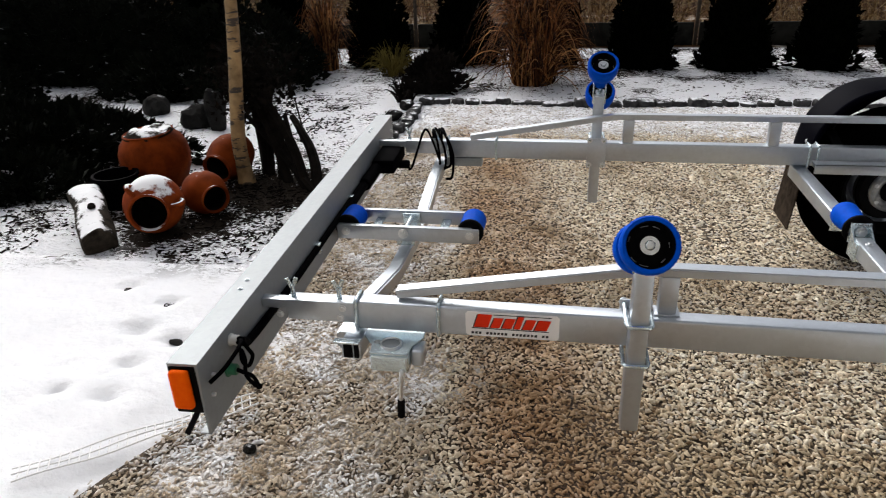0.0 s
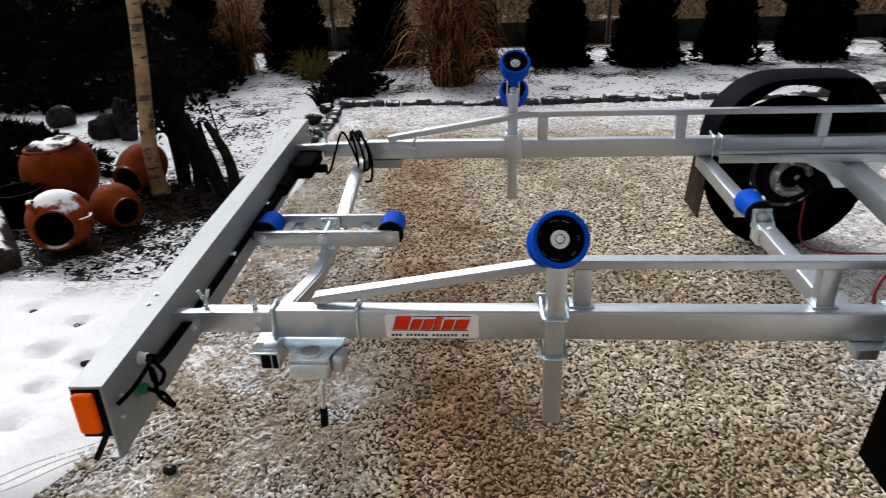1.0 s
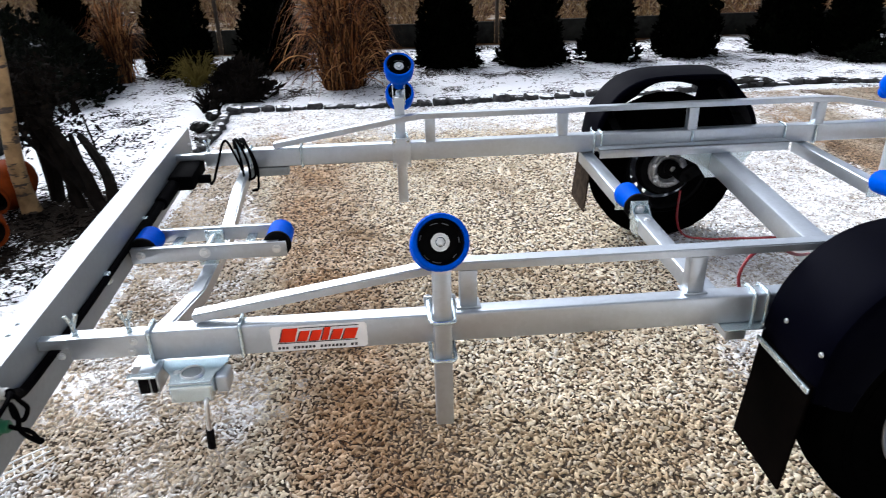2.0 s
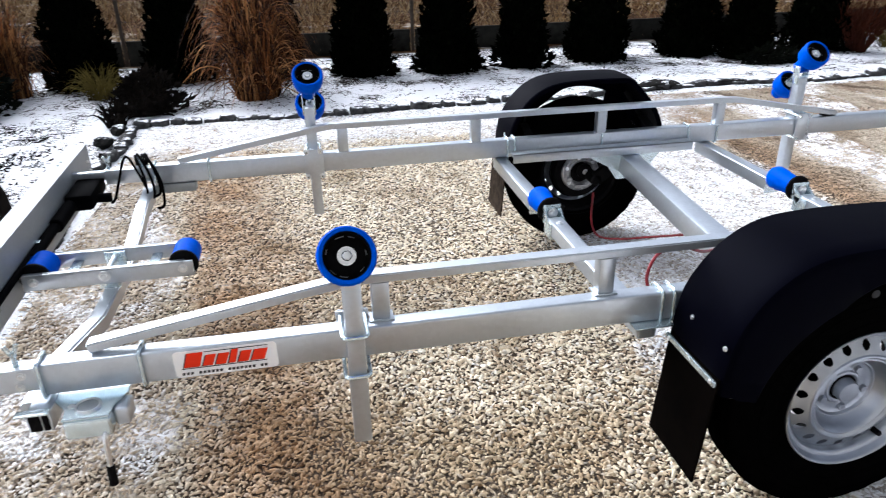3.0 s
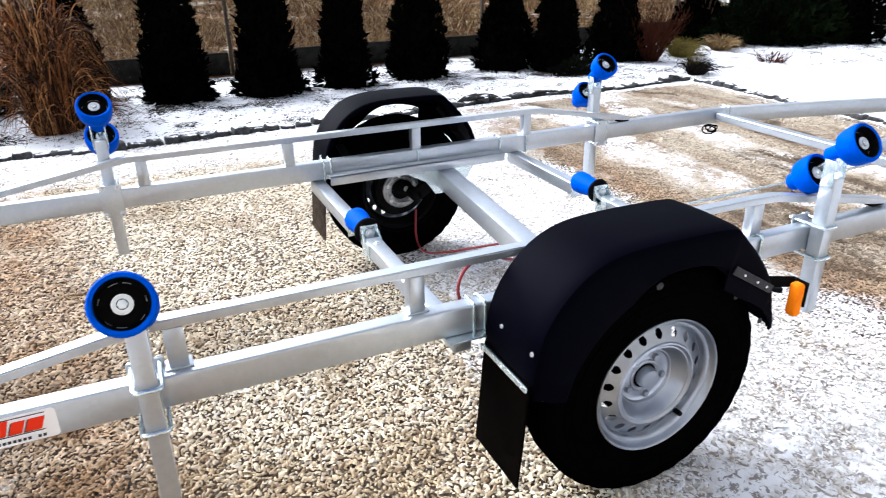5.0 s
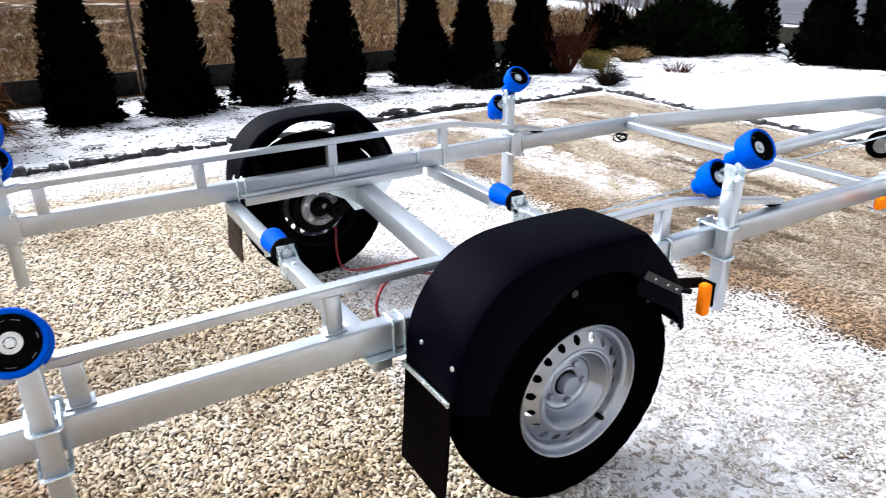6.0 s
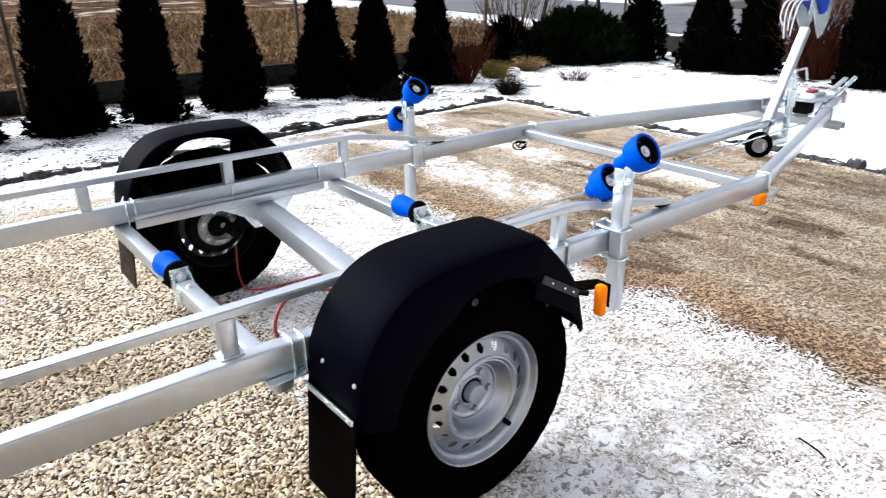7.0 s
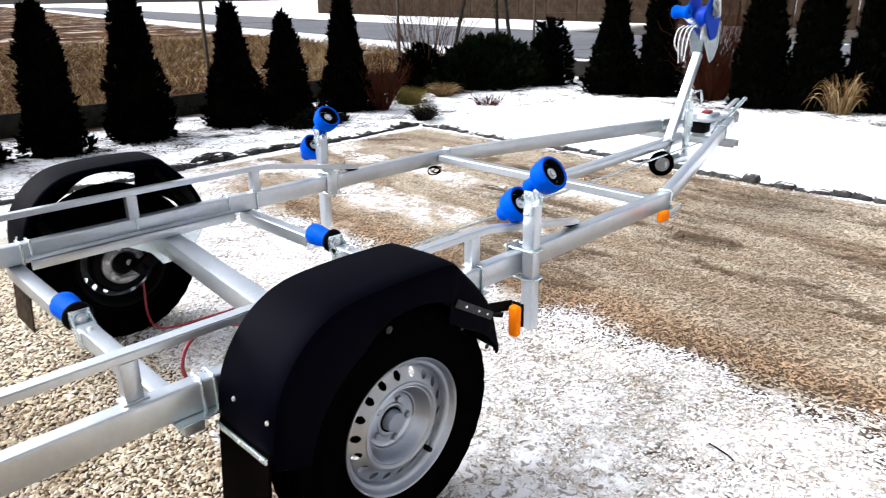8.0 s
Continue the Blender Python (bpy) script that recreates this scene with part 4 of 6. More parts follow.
part("marker_lamp", box((1.590, -0.745, 0.440), (1.660, -0.715, 0.486), 0.012, 3), AMBER, trailer, "amber front marker lamp")
part("lamp_bracket", merge(box((1.60, -0.715, 0.43), (1.76, -0.70, 0.436), 0.001), bar((1.66, -0.72, 0.452), (1.80, -0.72, 0.470), 0.004, 0.024, bevel=0.001), box((1.70, -0.70, 0.40), (1.75, -0.66, 0.46), 0.003)), ZINC, trailer)
for k, (r, tip) in enumerate(((0.034, 0.2), (0.027, -0.5), (0.022, 0.9))):
    loop = [(1.600 + 0.012 * k + r * math.cos(u) * 1.3, 0.612 + r * math.sin(u) * 0.5, 0.445 + r * 0.55 * math.sin(u + tip)) for u in [2 * math.pi * j / 14 for j in range(13 + k)]]
    part("cable_loop", sweep(smooth_path(loop, 3), 0.0036, 6), CABLE, trailer, "small loop of black cable")


# ---- ground materials ----
def step_between(nt, v, a, b):
    """0 at a, 1 at b, smooth between."""
    n = nt.nodes.new("ShaderNodeMapRange")
    n.interpolation_type = "SMOOTHSTEP"
    n.clamp = True
    lo, hi = (a, b) if a < b else (b, a)
    n.inputs["From Min"].default_value, n.inputs["From Max"].default_value = lo, hi
    n.inputs["To Min"].default_value, n.inputs["To Max"].default_value = (0, 1) if a < b else (1, 0)
    nt.links.new(v, n.inputs["Value"])
    return n.outputs["Result"]


def axes_of(nt):
    pos = place_of(nt)
    sep = nt.nodes.new("ShaderNodeSeparateXYZ")
    nt.links.new(pos, sep.inputs[0])
    return pos, sep.outputs[0], sep.outputs[1]


def drive_snow(nt):
    """How much fresh snow dusts the drive: two strips, swept strips between, patches all over."""
    pos, x, y = axes_of(nt)
    wob = calc(nt, "MULTIPLY", calc(nt, "SUBTRACT", noise_tex(nt, pos, 2.3, 4), 0.5), 0.75)
    xw = calc(nt, "ADD", x, wob)
    left = calc(nt, "MULTIPLY", step_between(nt, calc(nt, "ADD", xw, calc(nt, "MULTIPLY", y, 0.15)), -1.58, -1.82), 0.33)
    left = calc(nt, "MULTIPLY", left, calc(nt, "ADD", 0.45, calc(nt, "MULTIPLY", step_between(nt, noise_tex(nt, pos, 3.3, 5, 0.62), 0.40, 0.62), 0.85)))
    mid = calc(nt, "MULTIPLY", calc(nt, "MULTIPLY", step_between(nt, xw, -0.42, 0.05), step_between(nt, xw, 1.60, 1.30)), 0.47)
    far = calc(nt, "MULTIPLY", step_between(nt, calc(nt, "ADD", y, wob), 2.1, 3.0), 0.50)
    far = calc(nt, "MULTIPLY", far, step_between(nt, x, 3.2, 0.6))
    near = calc(nt, "MULTIPLY", calc(nt, "MULTIPLY", step_between(nt, y, -1.55, -1.95), step_between(nt, xw, -0.5, 0.5)), 0.5)
    base = calc(nt, "MAXIMUM", calc(nt, "MAXIMUM", left, mid), calc(nt, "MAXIMUM", far, near))
    patch = noise_tex(nt, pos, 4.2, 7, 0.72)
    return calc(nt, "MULTIPLY", base, calc(nt, "ADD", 0.02, calc(nt, "MULTIPLY", patch, 1.95)), True)


def streaks(nt, pos):
    """Long soft marks across the drive where wheels have scuffed it."""
    mp = nt.nodes.new("ShaderNodeMapping")
    mp.inputs["Rotation"].default_value = (0, 0, 0.12)
    mp.inputs["Scale"].default_value = (2.6, 0.55, 1.0)
    nt.links.new(pos, mp.inputs["Vector"])
    return noise_tex(nt, mp.outputs[0], 1.0, 6, 0.68, 1.1)


def damp_marks(nt):
    """Dark damp soil showing in uneven marks on the front part of the drive."""
    pos, x, y = axes_of(nt)
    mp = nt.nodes.new("ShaderNodeMapping")
    mp.inputs["Rotation"].default_value = (0, 0, -0.25)
    mp.inputs["Location"].default_value = (3.1, 1.7, 0)
    mp.inputs["Scale"].default_value = (1.9, 0.75, 1.0)
    nt.links.new(pos, mp.inputs["Vector"])
    big = noise_tex(nt, mp.outputs[0], 1.5, 3, 0.5, 0.8)
    fine = noise_tex(nt, mp.outputs[0], 11.0, 5, 0.7, 0.6)
    mark = step_between(nt, calc(nt, "ADD", calc(nt, "MULTIPLY", big, 0.75), calc(nt, "MULTIPLY", fine, 0.35)), 0.57, 0.68)
    return calc(nt, "MULTIPLY", mark, step_between(nt, x, 1.35, 1.65))


def rust_zone(nt):
    """Where rusty sand lies on the pebbles."""
    pos, x, y = axes_of(nt)
    xw = calc(nt, "ADD", x, calc(nt, "MULTIPLY", calc(nt, "SUBTRACT", noise_tex(nt, pos, 2.0, 4), 0.5), 0.45))
    xa = calc(nt, "ADD", calc(nt, "ADD", x, calc(nt, "MULTIPLY", y, 0.15)), calc(nt, "MULTIPLY", calc(nt, "SUBTRACT", noise_tex(nt, pos, 3.0, 5), 0.5), 0.24))
    a = calc(nt, "MULTIPLY", step_between(nt, xa, -1.69, -1.60), step_between(nt, xa, -0.98, -1.42))
    a = calc(nt, "MULTIPLY", a, calc(nt, "ADD", 0.62, calc(nt, "MULTIPLY", step_between(nt, noise_tex(nt, pos, 3.4, 5, 0.6), 0.40, 0.60), 0.38)))
    b = calc(nt, "MULTIPLY", step_between(nt, xw, 1.40, 1.62), calc(nt, "ADD", 0.22, calc(nt, "MULTIPLY", step_between(nt, streaks(nt, pos), 0.44, 0.62), 0.68)))
    edge = calc(nt, "MULTIPLY", step_between(nt, xw, 1.36, 1.50), step_between(nt, xw, 2.05, 1.62))
    b = calc(nt, "MAXIMUM", b, calc(nt, "MULTIPLY", edge, 0.85))
    blot = step_between(nt, noise_tex(nt, pos, 1.6, 4), 0.5, 0.62)
    return calc(nt, "MAXIMUM", calc(nt, "MAXIMUM", calc(nt, "MULTIPLY", a, 0.80), b), calc(nt, "MULTIPLY", blot, 0.16))


SNOW = (0.88, 0.89, 0.92)


def pebble_material():
    m, nt, p = material("drive_pebbles")
    geo = nt.nodes.new("ShaderNodeNewGeometry")
    rnd = geo.outputs["Random Per Island"]
    col = ramp(nt, rnd, [(0.0, (0.26, 0.185, 0.115)), (0.12, (0.54, 0.43, 0.30)), (0.35, (0.72, 0.615, 0.455)), (0.62, (0.81, 0.710, 0.540)), (0.88, (0.86, 0.790, 0.650)), (1.0, (0.62, 0.585, 0.53))])
    col = mixc(nt, rust_zone(nt), col, mixc(nt, 1.0, col, (0.47, 0.285, 0.148), "MULTIPLY"))
    sx = nt.nodes.new("ShaderNodeSeparateXYZ")
    nt.links.new(geo.outputs["Position"], sx.inputs[0])
    col = mixc(nt, calc(nt, "MULTIPLY", step_between(nt, sx.outputs[0], 1.3, 1.9), 0.90), col, mixc(nt, rust_zone(nt), (0.55, 0.485, 0.39), (0.335, 0.258, 0.183)))
    col = mixc(nt, calc(nt, "MULTIPLY", damp_marks(nt), 0.85), col, (0.105, 0.066, 0.036))
    col = mixc(nt, calc(nt, "MULTIPLY", calc(nt, "MULTIPLY", step_between(nt, sx.outputs[0], -0.1, 0.3), step_between(nt, sx.outputs[0], 1.6, 1.3)), 0.5), col, (0.17, 0.15, 0.13))
    col = mixc(nt, calc(nt, "MULTIPLY", step_between(nt, calc(nt, "ADD", sx.outputs[0], calc(nt, "MULTIPLY", sx.outputs[1], 0.15)), -1.60, -1.80), 0.5), col, (0.36, 0.285, 0.215))
    # patchy darkening by noise, strongest on the near gravel about x = -1
    darkening = step_between(nt, calc(nt, "ADD", noise_tex(nt, geo.outputs["Position"], 1.7, 6, 0.68, 0.5), calc(nt, "MULTIPLY", calc(nt, "MULTIPLY", step_between(nt, sx.outputs[1], 0.10, -0.60), calc(nt, "MULTIPLY", step_between(nt, sx.outputs[0], -0.15, -0.80), step_between(nt, sx.outputs[0], -1.45, -1.10))), 0.27)), 0.50, 0.68)
    darkening = calc(nt, "MULTIPLY", darkening, step_between(nt, sx.outputs[0], 1.3, 0.9))
    col = mixc(nt, calc(nt, "MULTIPLY", darkening, 0.85), col, mixc(nt, 1.0, col, (0.54, 0.475, 0.385), "MULTIPLY"))
    grain = noise_tex(nt, geo.outputs["Position"], 160.0, 4)
    col = mixc(nt, 0.35, col, mixc(nt, 1.0, col, ramp(nt, grain, [(0.3, 0.6), (0.7, 1.3)]), "MULTIPLY"))
    sep = nt.nodes.new("ShaderNodeSeparateXYZ")
    nt.links.new(geo.outputs["Normal"], sep.inputs[0])
    up = step_between(nt, calc(nt, "ADD", sep.outputs[2], calc(nt, "MULTIPLY", noise_tex(nt, geo.outputs["Position"], 70.0, 3), 0.5)), 0.55, 1.15)
    sn = drive_snow(nt)
    more = calc(nt, "ADD", up, calc(nt, "MULTIPLY", rnd, 0.55))
    cover = step_between(nt, calc(nt, "ADD", calc(nt, "MULTIPLY", sn, 1.35), calc(nt, "MULTIPLY", more, 0.42)), 0.78, 1.28)
    nt.links.new(mixc(nt, cover, col, SNOW), p.inputs["Base Color"])
    p.inputs["Roughness"].default_value = 0.75
    p.inputs["Specular IOR Level"].default_value = 0.25
    bump(nt, p, grain, 0.25, 0.002)
    return m


def bed_material():
    """The fine grit between and under the pebbles, coloured darker to deepen the shade in the gaps."""
    m, nt, p = material("drive_grit")
    pos = place_of(nt)
    fine = noise_tex(nt, pos, 90.0, 5, 0.65)
    col = mixc(nt, ramp(nt, fine, [(0.35, 0.0), (0.65, 1.0)]), (0.027, 0.0195, 0.012), (0.138, 0.100, 0.066))
    col = mixc(nt, rust_zone(nt), col, mixc(nt, 1.0, col, (0.62, 0.42, 0.25), "MULTIPLY"))
    gx = axes_of(nt)[1]
    col = mixc(nt, calc(nt, "MULTIPLY", step_between(nt, gx, 1.3, 1.9), 0.75), col, mixc(nt, rust_zone(nt), (0.38, 0.32, 0.235), (0.215, 0.155, 0.10)))
    col = mixc(nt, calc(nt, "MULTIPLY", damp_marks(nt), 0.8), col, (0.07, 0.042, 0.022))
    cover = step_between(nt, calc(nt, "ADD", drive_snow(nt), calc(nt, "MULTIPLY", calc(nt, "SUBTRACT", noise_tex(nt, pos, 38.0, 4), 0.5), 0.9)), 0.42, 0.72)
    nt.links.new(mixc(nt, cover, col, SNOW), p.inputs["Base Color"])
    p.inputs["Roughness"].default_value = 0.9
    bump(nt, p, fine, 0.8, 0.01)
    return m


def garden_material():
    """Snow over bark in the beds, clean snow on the lawns, dry grass outside the fence."""
    m, nt, p = material("winter_garden_ground")
    pos, x, y = axes_of(nt)
    wob = calc(nt, "MULTIPLY", calc(nt, "SUBTRACT", noise_tex(nt, pos, 1.7, 4), 0.5), 0.8)
    lawn = calc(nt, "MULTIPLY", step_between(nt, calc(nt, "ADD", y, wob), 0.55, 0.25), step_between(nt, x, -2.2, -2.35))
    front = calc(nt, "MULTIPLY", step_between(nt, x, 4.0, 4.5), step_between(nt, calc(nt, "ADD", calc(nt, "ADD", y, wob), calc(nt, "MULTIPLY", x, 0.12)), 4.5, 3.4))
    front = calc(nt, "MULTIPLY", front, step_between(nt, calc(nt, "ADD", x, wob), 7.6, 7.0))
    clean = calc(nt, "MAXIMUM", lawn, front)
    stretch = nt.nodes.new("ShaderNodeMapping")
    stretch.inputs["Rotation"].default_value = (0, 0, 0.5)
    stretch.inputs["Scale"].default_value = (1.0, 1.9, 1.0)
    nt.links.new(pos, stretch.inputs["Vector"])
    chips = noise_tex(nt, stretch.outputs[0], 23.0, 5, 0.66, 1.3)
    broad = noise_tex(nt, pos, 2.1, 4, 0.55)
    leftbed = calc(nt, "MULTIPLY", calc(nt, "MULTIPLY", step_between(nt, x, -2.4, -2.6), step_between(nt, y, 2.6, 1.6)), calc(nt, "ADD", 0.03, calc(nt, "MULTIPLY", step_between(nt, x, -3.9, -3.1), 0.05)))
    # bare bark round pots and dead shrub, with the pots' contact shade painted in
    for sx, sy, rad, dark in ((-2.86, 1.40, 0.52, 0.36), (-3.22, 0.92, 0.40, 0.30), (-3.60, 0.98, 0.22, 0.22), (-3.0, 0.85, 0.5, 0.13)):
        off = calc(nt, "SQRT", calc(nt, "ADD", calc(nt, "POWER", calc(nt, "SUBTRACT", x, sx), 2.0), calc(nt, "POWER", calc(nt, "SUBTRACT", y, sy), 2.0)))
        leftbed = calc(nt, "MAXIMUM", leftbed, calc(nt, "MULTIPLY", step_between(nt, off, rad, rad * 0.35), dark))
    hedge = calc(nt, "MULTIPLY", calc(nt, "MULTIPLY", step_between(nt, y, 3.5, 4.9), step_between(nt, x, 7.5, 5.0)), 0.10)
    rearbed = calc(nt, "MULTIPLY", step_between(nt, x, -4.5, -5.0), 0.12)
    rightbed = calc(nt, "MULTIPLY", step_between(nt, x, 6.9, 7.6), 0.10)
    leftbed = calc(nt, "MAXIMUM", calc(nt, "MAXIMUM", leftbed, hedge), calc(nt, "MAXIMUM", rightbed, rearbed))
    bark = step_between(nt, calc(nt, "ADD", calc(nt, "ADD", chips, leftbed), calc(nt, "MULTIPLY", calc(nt, "SUBTRACT", broad, 0.5), 0.85)), 0.612, 0.645)
    bark = calc(nt, "MULTIPLY", bark, calc(nt, "SUBTRACT", 1.0, clean))
    barkcol = mixc(nt, noise_tex(nt, pos, 60.0, 3), (0.004, 0.003, 0.0025), (0.034, 0.025, 0.018))
    snowcol = mixc(nt, noise_tex(nt, pos, 9.0, 4), (0.86, 0.88, 0.92), (0.92, 0.92, 0.94))
    col = mixc(nt, bark, snowcol, barkcol)
    # outside the fence
    out = calc(nt, "MAXIMUM", step_between(nt, y, 5.95, 6.1), step_between(nt, x, 9.3, 9.5))
    flat = nt.nodes.new("ShaderNodeMapping")
    flat.inputs["Scale"].default_value = (0.7, 1.0, 1.0)
    nt.links.new(pos, flat.inputs["Vector"])
    g1, g2 = noise_tex(nt, pos, 0.8, 6, 0.7, 0.6), noise_tex(nt, flat.outputs[0], 3.0, 8, 0.82, 0.5)
    grass = mixc(nt, ramp(nt, g2, [(0.40, 0.0), (0.60, 1.0)]), (0.016, 0.007, 0.002), (0.17, 0.088, 0.030))
    grass = mixc(nt, ramp(nt, g1, [(0.4, 0.0), (0.62, 1.0)]), grass, mixc(nt, 1.0, grass, (0.75, 0.55, 0.45), "MULTIPLY"))
    grass = mixc(nt, step_between(nt, calc(nt, "ADD", g1, calc(nt, "MULTIPLY", g2, 0.45)), 0.82, 0.91), grass, (0.50, 0.48, 0.46))
    g3, g4 = noise_tex(nt, pos, 0.22, 5, 0.6, 0.4), noise_tex(nt, pos, 0.45, 6, 0.7, 0.3)
    grass = mixc(nt, step_between(nt, g3, 0.44, 0.56), mixc(nt, 1.0, grass, (0.42, 0.36, 0.32), "MULTIPLY"), grass)
    grass = mixc(nt, calc(nt, "MULTIPLY", step_between(nt, g4, 0.53, 0.60), 0.75), grass, (0.20, 0.135, 0.065))
    grass = mixc(nt, calc(nt, "MULTIPLY", step_between(nt, calc(nt, "ADD", g4, calc(nt, "MULTIPLY", g2, 0.6)), 0.86, 0.94), 0.7), grass, (0.56, 0.54, 0.52))
    verge = step_between(nt, calc(nt, "ADD", calc(nt, "SUBTRACT", x, calc(nt, "MULTIPLY", y, 0.215)), calc(nt, "MULTIPLY", noise_tex(nt, pos, 0.6, 5, 0.65), 1.6)), 9.3, 9.9)
    grass = mixc(nt, verge, grass, mixc(nt, step_between(nt, g2, 0.55, 0.7), (0.80, 0.82, 0.86), (0.45, 0.42, 0.36)))
    # bare dark soil on the far verge where the road runs out of the yard's view
    soil = calc(nt, "MULTIPLY", step_between(nt, x, 20.0, 21.0), step_between(nt, calc(nt, "ADD", y, calc(nt, "MULTIPLY", wob, 4.0)), 16.5, 13.5))
    grass = mixc(nt, calc(nt, "MULTIPLY", soil, 0.95), grass, mixc(nt, g2, (0.012, 0.008, 0.006), (0.05, 0.034, 0.024)))
    col = mixc(nt, out, col, grass)
    nt.links.new(col, p.inputs["Base Color"])
    p.inputs["Roughness"].default_value = 0.95
    p.inputs["Specular IOR Level"].default_value = 0.05
    rough_bed = calc(nt, "MULTIPLY", calc(nt, "MULTIPLY", chips, 1.2), calc(nt, "SUBTRACT", 1.0, clean))
    bump(nt, p, calc(nt, "ADD", calc(nt, "MULTIPLY", noise_tex(nt, pos, 14.0, 5), 0.5), rough_bed), 0.7, 0.03)
    return m


def snow_capped(name, dark, light, rough, scale, amount, relief=0.5, depth=0.01):
    """A surface whose upward parts carry snow in patches."""
    m, nt, p = material(name)
    geo = nt.nodes.new("ShaderNodeNewGeometry")
    v = geo.outputs["Position"]
    f = noise_tex(nt, v, scale, 5, 0.6)
    col = mixc(nt, ramp(nt, f, [(0.3, 0.0), (0.7, 1.0)]), dark, light)
    sep = nt.nodes.new("ShaderNodeSeparateXYZ")
    nt.links.new(geo.outputs["Normal"], sep.inputs[0])
    cov = step_between(nt, calc(nt, "ADD", sep.outputs[2], calc(nt, "MULTIPLY", calc(nt, "SUBTRACT", noise_tex(nt, v, 11.0, 5, 0.65), 0.5), 1.6)), 1.05 - amount * 0.6, 1.25 - amount * 0.6)
    nt.links.new(mixc(nt, cov, col, SNOW), p.inputs["Base Color"])
    p.inputs["Roughness"].default_value = rough
    p.inputs["Specular IOR Level"].default_value = 0.05
    bump(nt, p, f, relief, depth)
    return m


PEBBLE, GRIT, GARDEN = pebble_material(), bed_material(), garden_material()
STONE = snow_capped("edging_stone", (0.018, 0.018, 0.019), (0.09, 0.09, 0.09), 0.85, 24.0, 0.30)
ROCK = snow_capped("dark_rock", (0.006, 0.006, 0.006), (0.03, 0.029, 0.027), 0.85, 9.0, 0.15, 0.7, 0.03)
TERRACOTTA = snow_capped("terracotta", (0.085, 0.013, 0.002), (0.235, 0.043, 0.006), 0.7, 9.0, 0.08, 0.15, 0.004)
TERRACOTTA_SNOWY = snow_capped("snowy_terracotta", (0.12, 0.017, 0.003), (0.27, 0.049, 0.008), 0.7, 13.0, 0.66, 0.15, 0.004)
BARKWOOD = snow_capped("weathered_log", (0.006, 0.005, 0.004), (0.05, 0.04, 0.03), 0.9, 18.0, 0.72, 0.7, 0.015)
DEADWOOD = simple("dark_driftwood", (0.004, 0.0035, 0.003), (0.016, 0.013, 0.011), 0.9, scale=14, relief=0.8, depth=0.01, gloss=0.02)
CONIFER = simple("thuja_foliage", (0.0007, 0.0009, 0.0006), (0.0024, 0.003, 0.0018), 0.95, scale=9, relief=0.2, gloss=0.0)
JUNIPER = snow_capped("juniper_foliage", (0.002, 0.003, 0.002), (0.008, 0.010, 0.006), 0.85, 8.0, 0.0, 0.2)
PINE = simple("pine_foliage", (0.0016, 0.0028, 0.0011), (0.006, 0.011, 0.0035), 0.8, scale=9, relief=0.2, gloss=0.02)


def blade_material(name, stops):
    m, nt, p = material(name)
    geo = nt.nodes.new("ShaderNodeNewGeometry")
    col = ramp(nt, geo.outputs["Random Per Island"], stops)
    f = noise_tex(nt, geo.outputs["Position"], 5.0, 3)
    nt.links.new(mixc(nt, 0.6, col, mixc(nt, 1.0, col, ramp(nt, f, [(0.3, 0.35), (0.7, 1.25)]), "MULTIPLY")), p.inputs["Base Color"])
    p.inputs["Roughness"].default_value = 0.75
    p.inputs["Specular IOR Level"].default_value = 0.15
    return m


STRAW = blade_material("dry_grass", [(0.0, (0.010, 0.003, 0.001)), (0.42, (0.045, 0.015, 0.004)), (0.72, (0.24, 0.082, 0.020)), (1.0, (0.54, 0.28, 0.10))])
MEADOW = blade_material("meadow_straw", [(0.0, (0.035, 0.015, 0.005)), (0.40, (0.13, 0.068, 0.022)), (0.75, (0.29, 0.19, 0.078)), (1.0, (0.50, 0.39, 0.23))])
RUST_TWIG = simple("red_twig", (0.016, 0.005, 0.003), (0.065, 0.018, 0.009), 0.9, scale=7, relief=0.1, gloss=0.05)
TWIG = simple("brown_twig", (0.03, 0.018, 0.012), (0.11, 0.07, 0.045), 0.8, scale=7, relief=0.1, gloss=0.05)
OLIVE = simple("yellow_green_blade", (0.05, 0.04, 0.008), (0.20, 0.155, 0.04), 0.8, scale=8, relief=0.1, gloss=0.05)
CONCRETE = simple("fence_concrete", (0.011, 0.0105, 0.009), (0.032, 0.031, 0.026), 0.9, scale=12, relief=0.4, depth=0.004, gloss=0.05)
FENCE_STEEL = simple("fence_post_paint", (0.045, 0.036, 0.028), (0.085, 0.068, 0.052), 0.8, scale=20, gloss=0.05)
ASPHALT = simple("wet_asphalt", (0.085, 0.088, 0.10), (0.14, 0.143, 0.155), 0.6, scale=2.0, relief=0.2, depth=0.004, gloss=0.05)


def birch_material():
    m, nt, p = material("birch_bark")
    v = local(nt)
    mp = nt.nodes.new("ShaderNodeMapping")
    mp.inputs["Scale"].default_value = (1.0, 1.0, 3.2)
    nt.links.new(v, mp.inputs["Vector"])
    marks = noise_tex(nt, mp.outputs[0], 7.0, 4, 0.6)
    col = mixc(nt, ramp(nt, noise_tex(nt, v, 12.0, 5), [(0.3, 0.0), (0.7, 1.0)]), (0.13, 0.075, 0.026), (0.42, 0.27, 0.12))
    col = mixc(nt, step_between(nt, marks, 0.535, 0.59), col, (0.04, 0.028, 0.02))
    nt.links.new(col, p.inputs["Base Color"])
    p.inputs["Roughness"].default_value = 0.7
    bump(nt, p, marks, 0.4, 0.004)
    return m


BIRCH = birch_material()

# ---- ground: one sheet to the horizon, the drive let into it ----
DX0, DX1, DY1 = -2.42, 4.22, 3.46


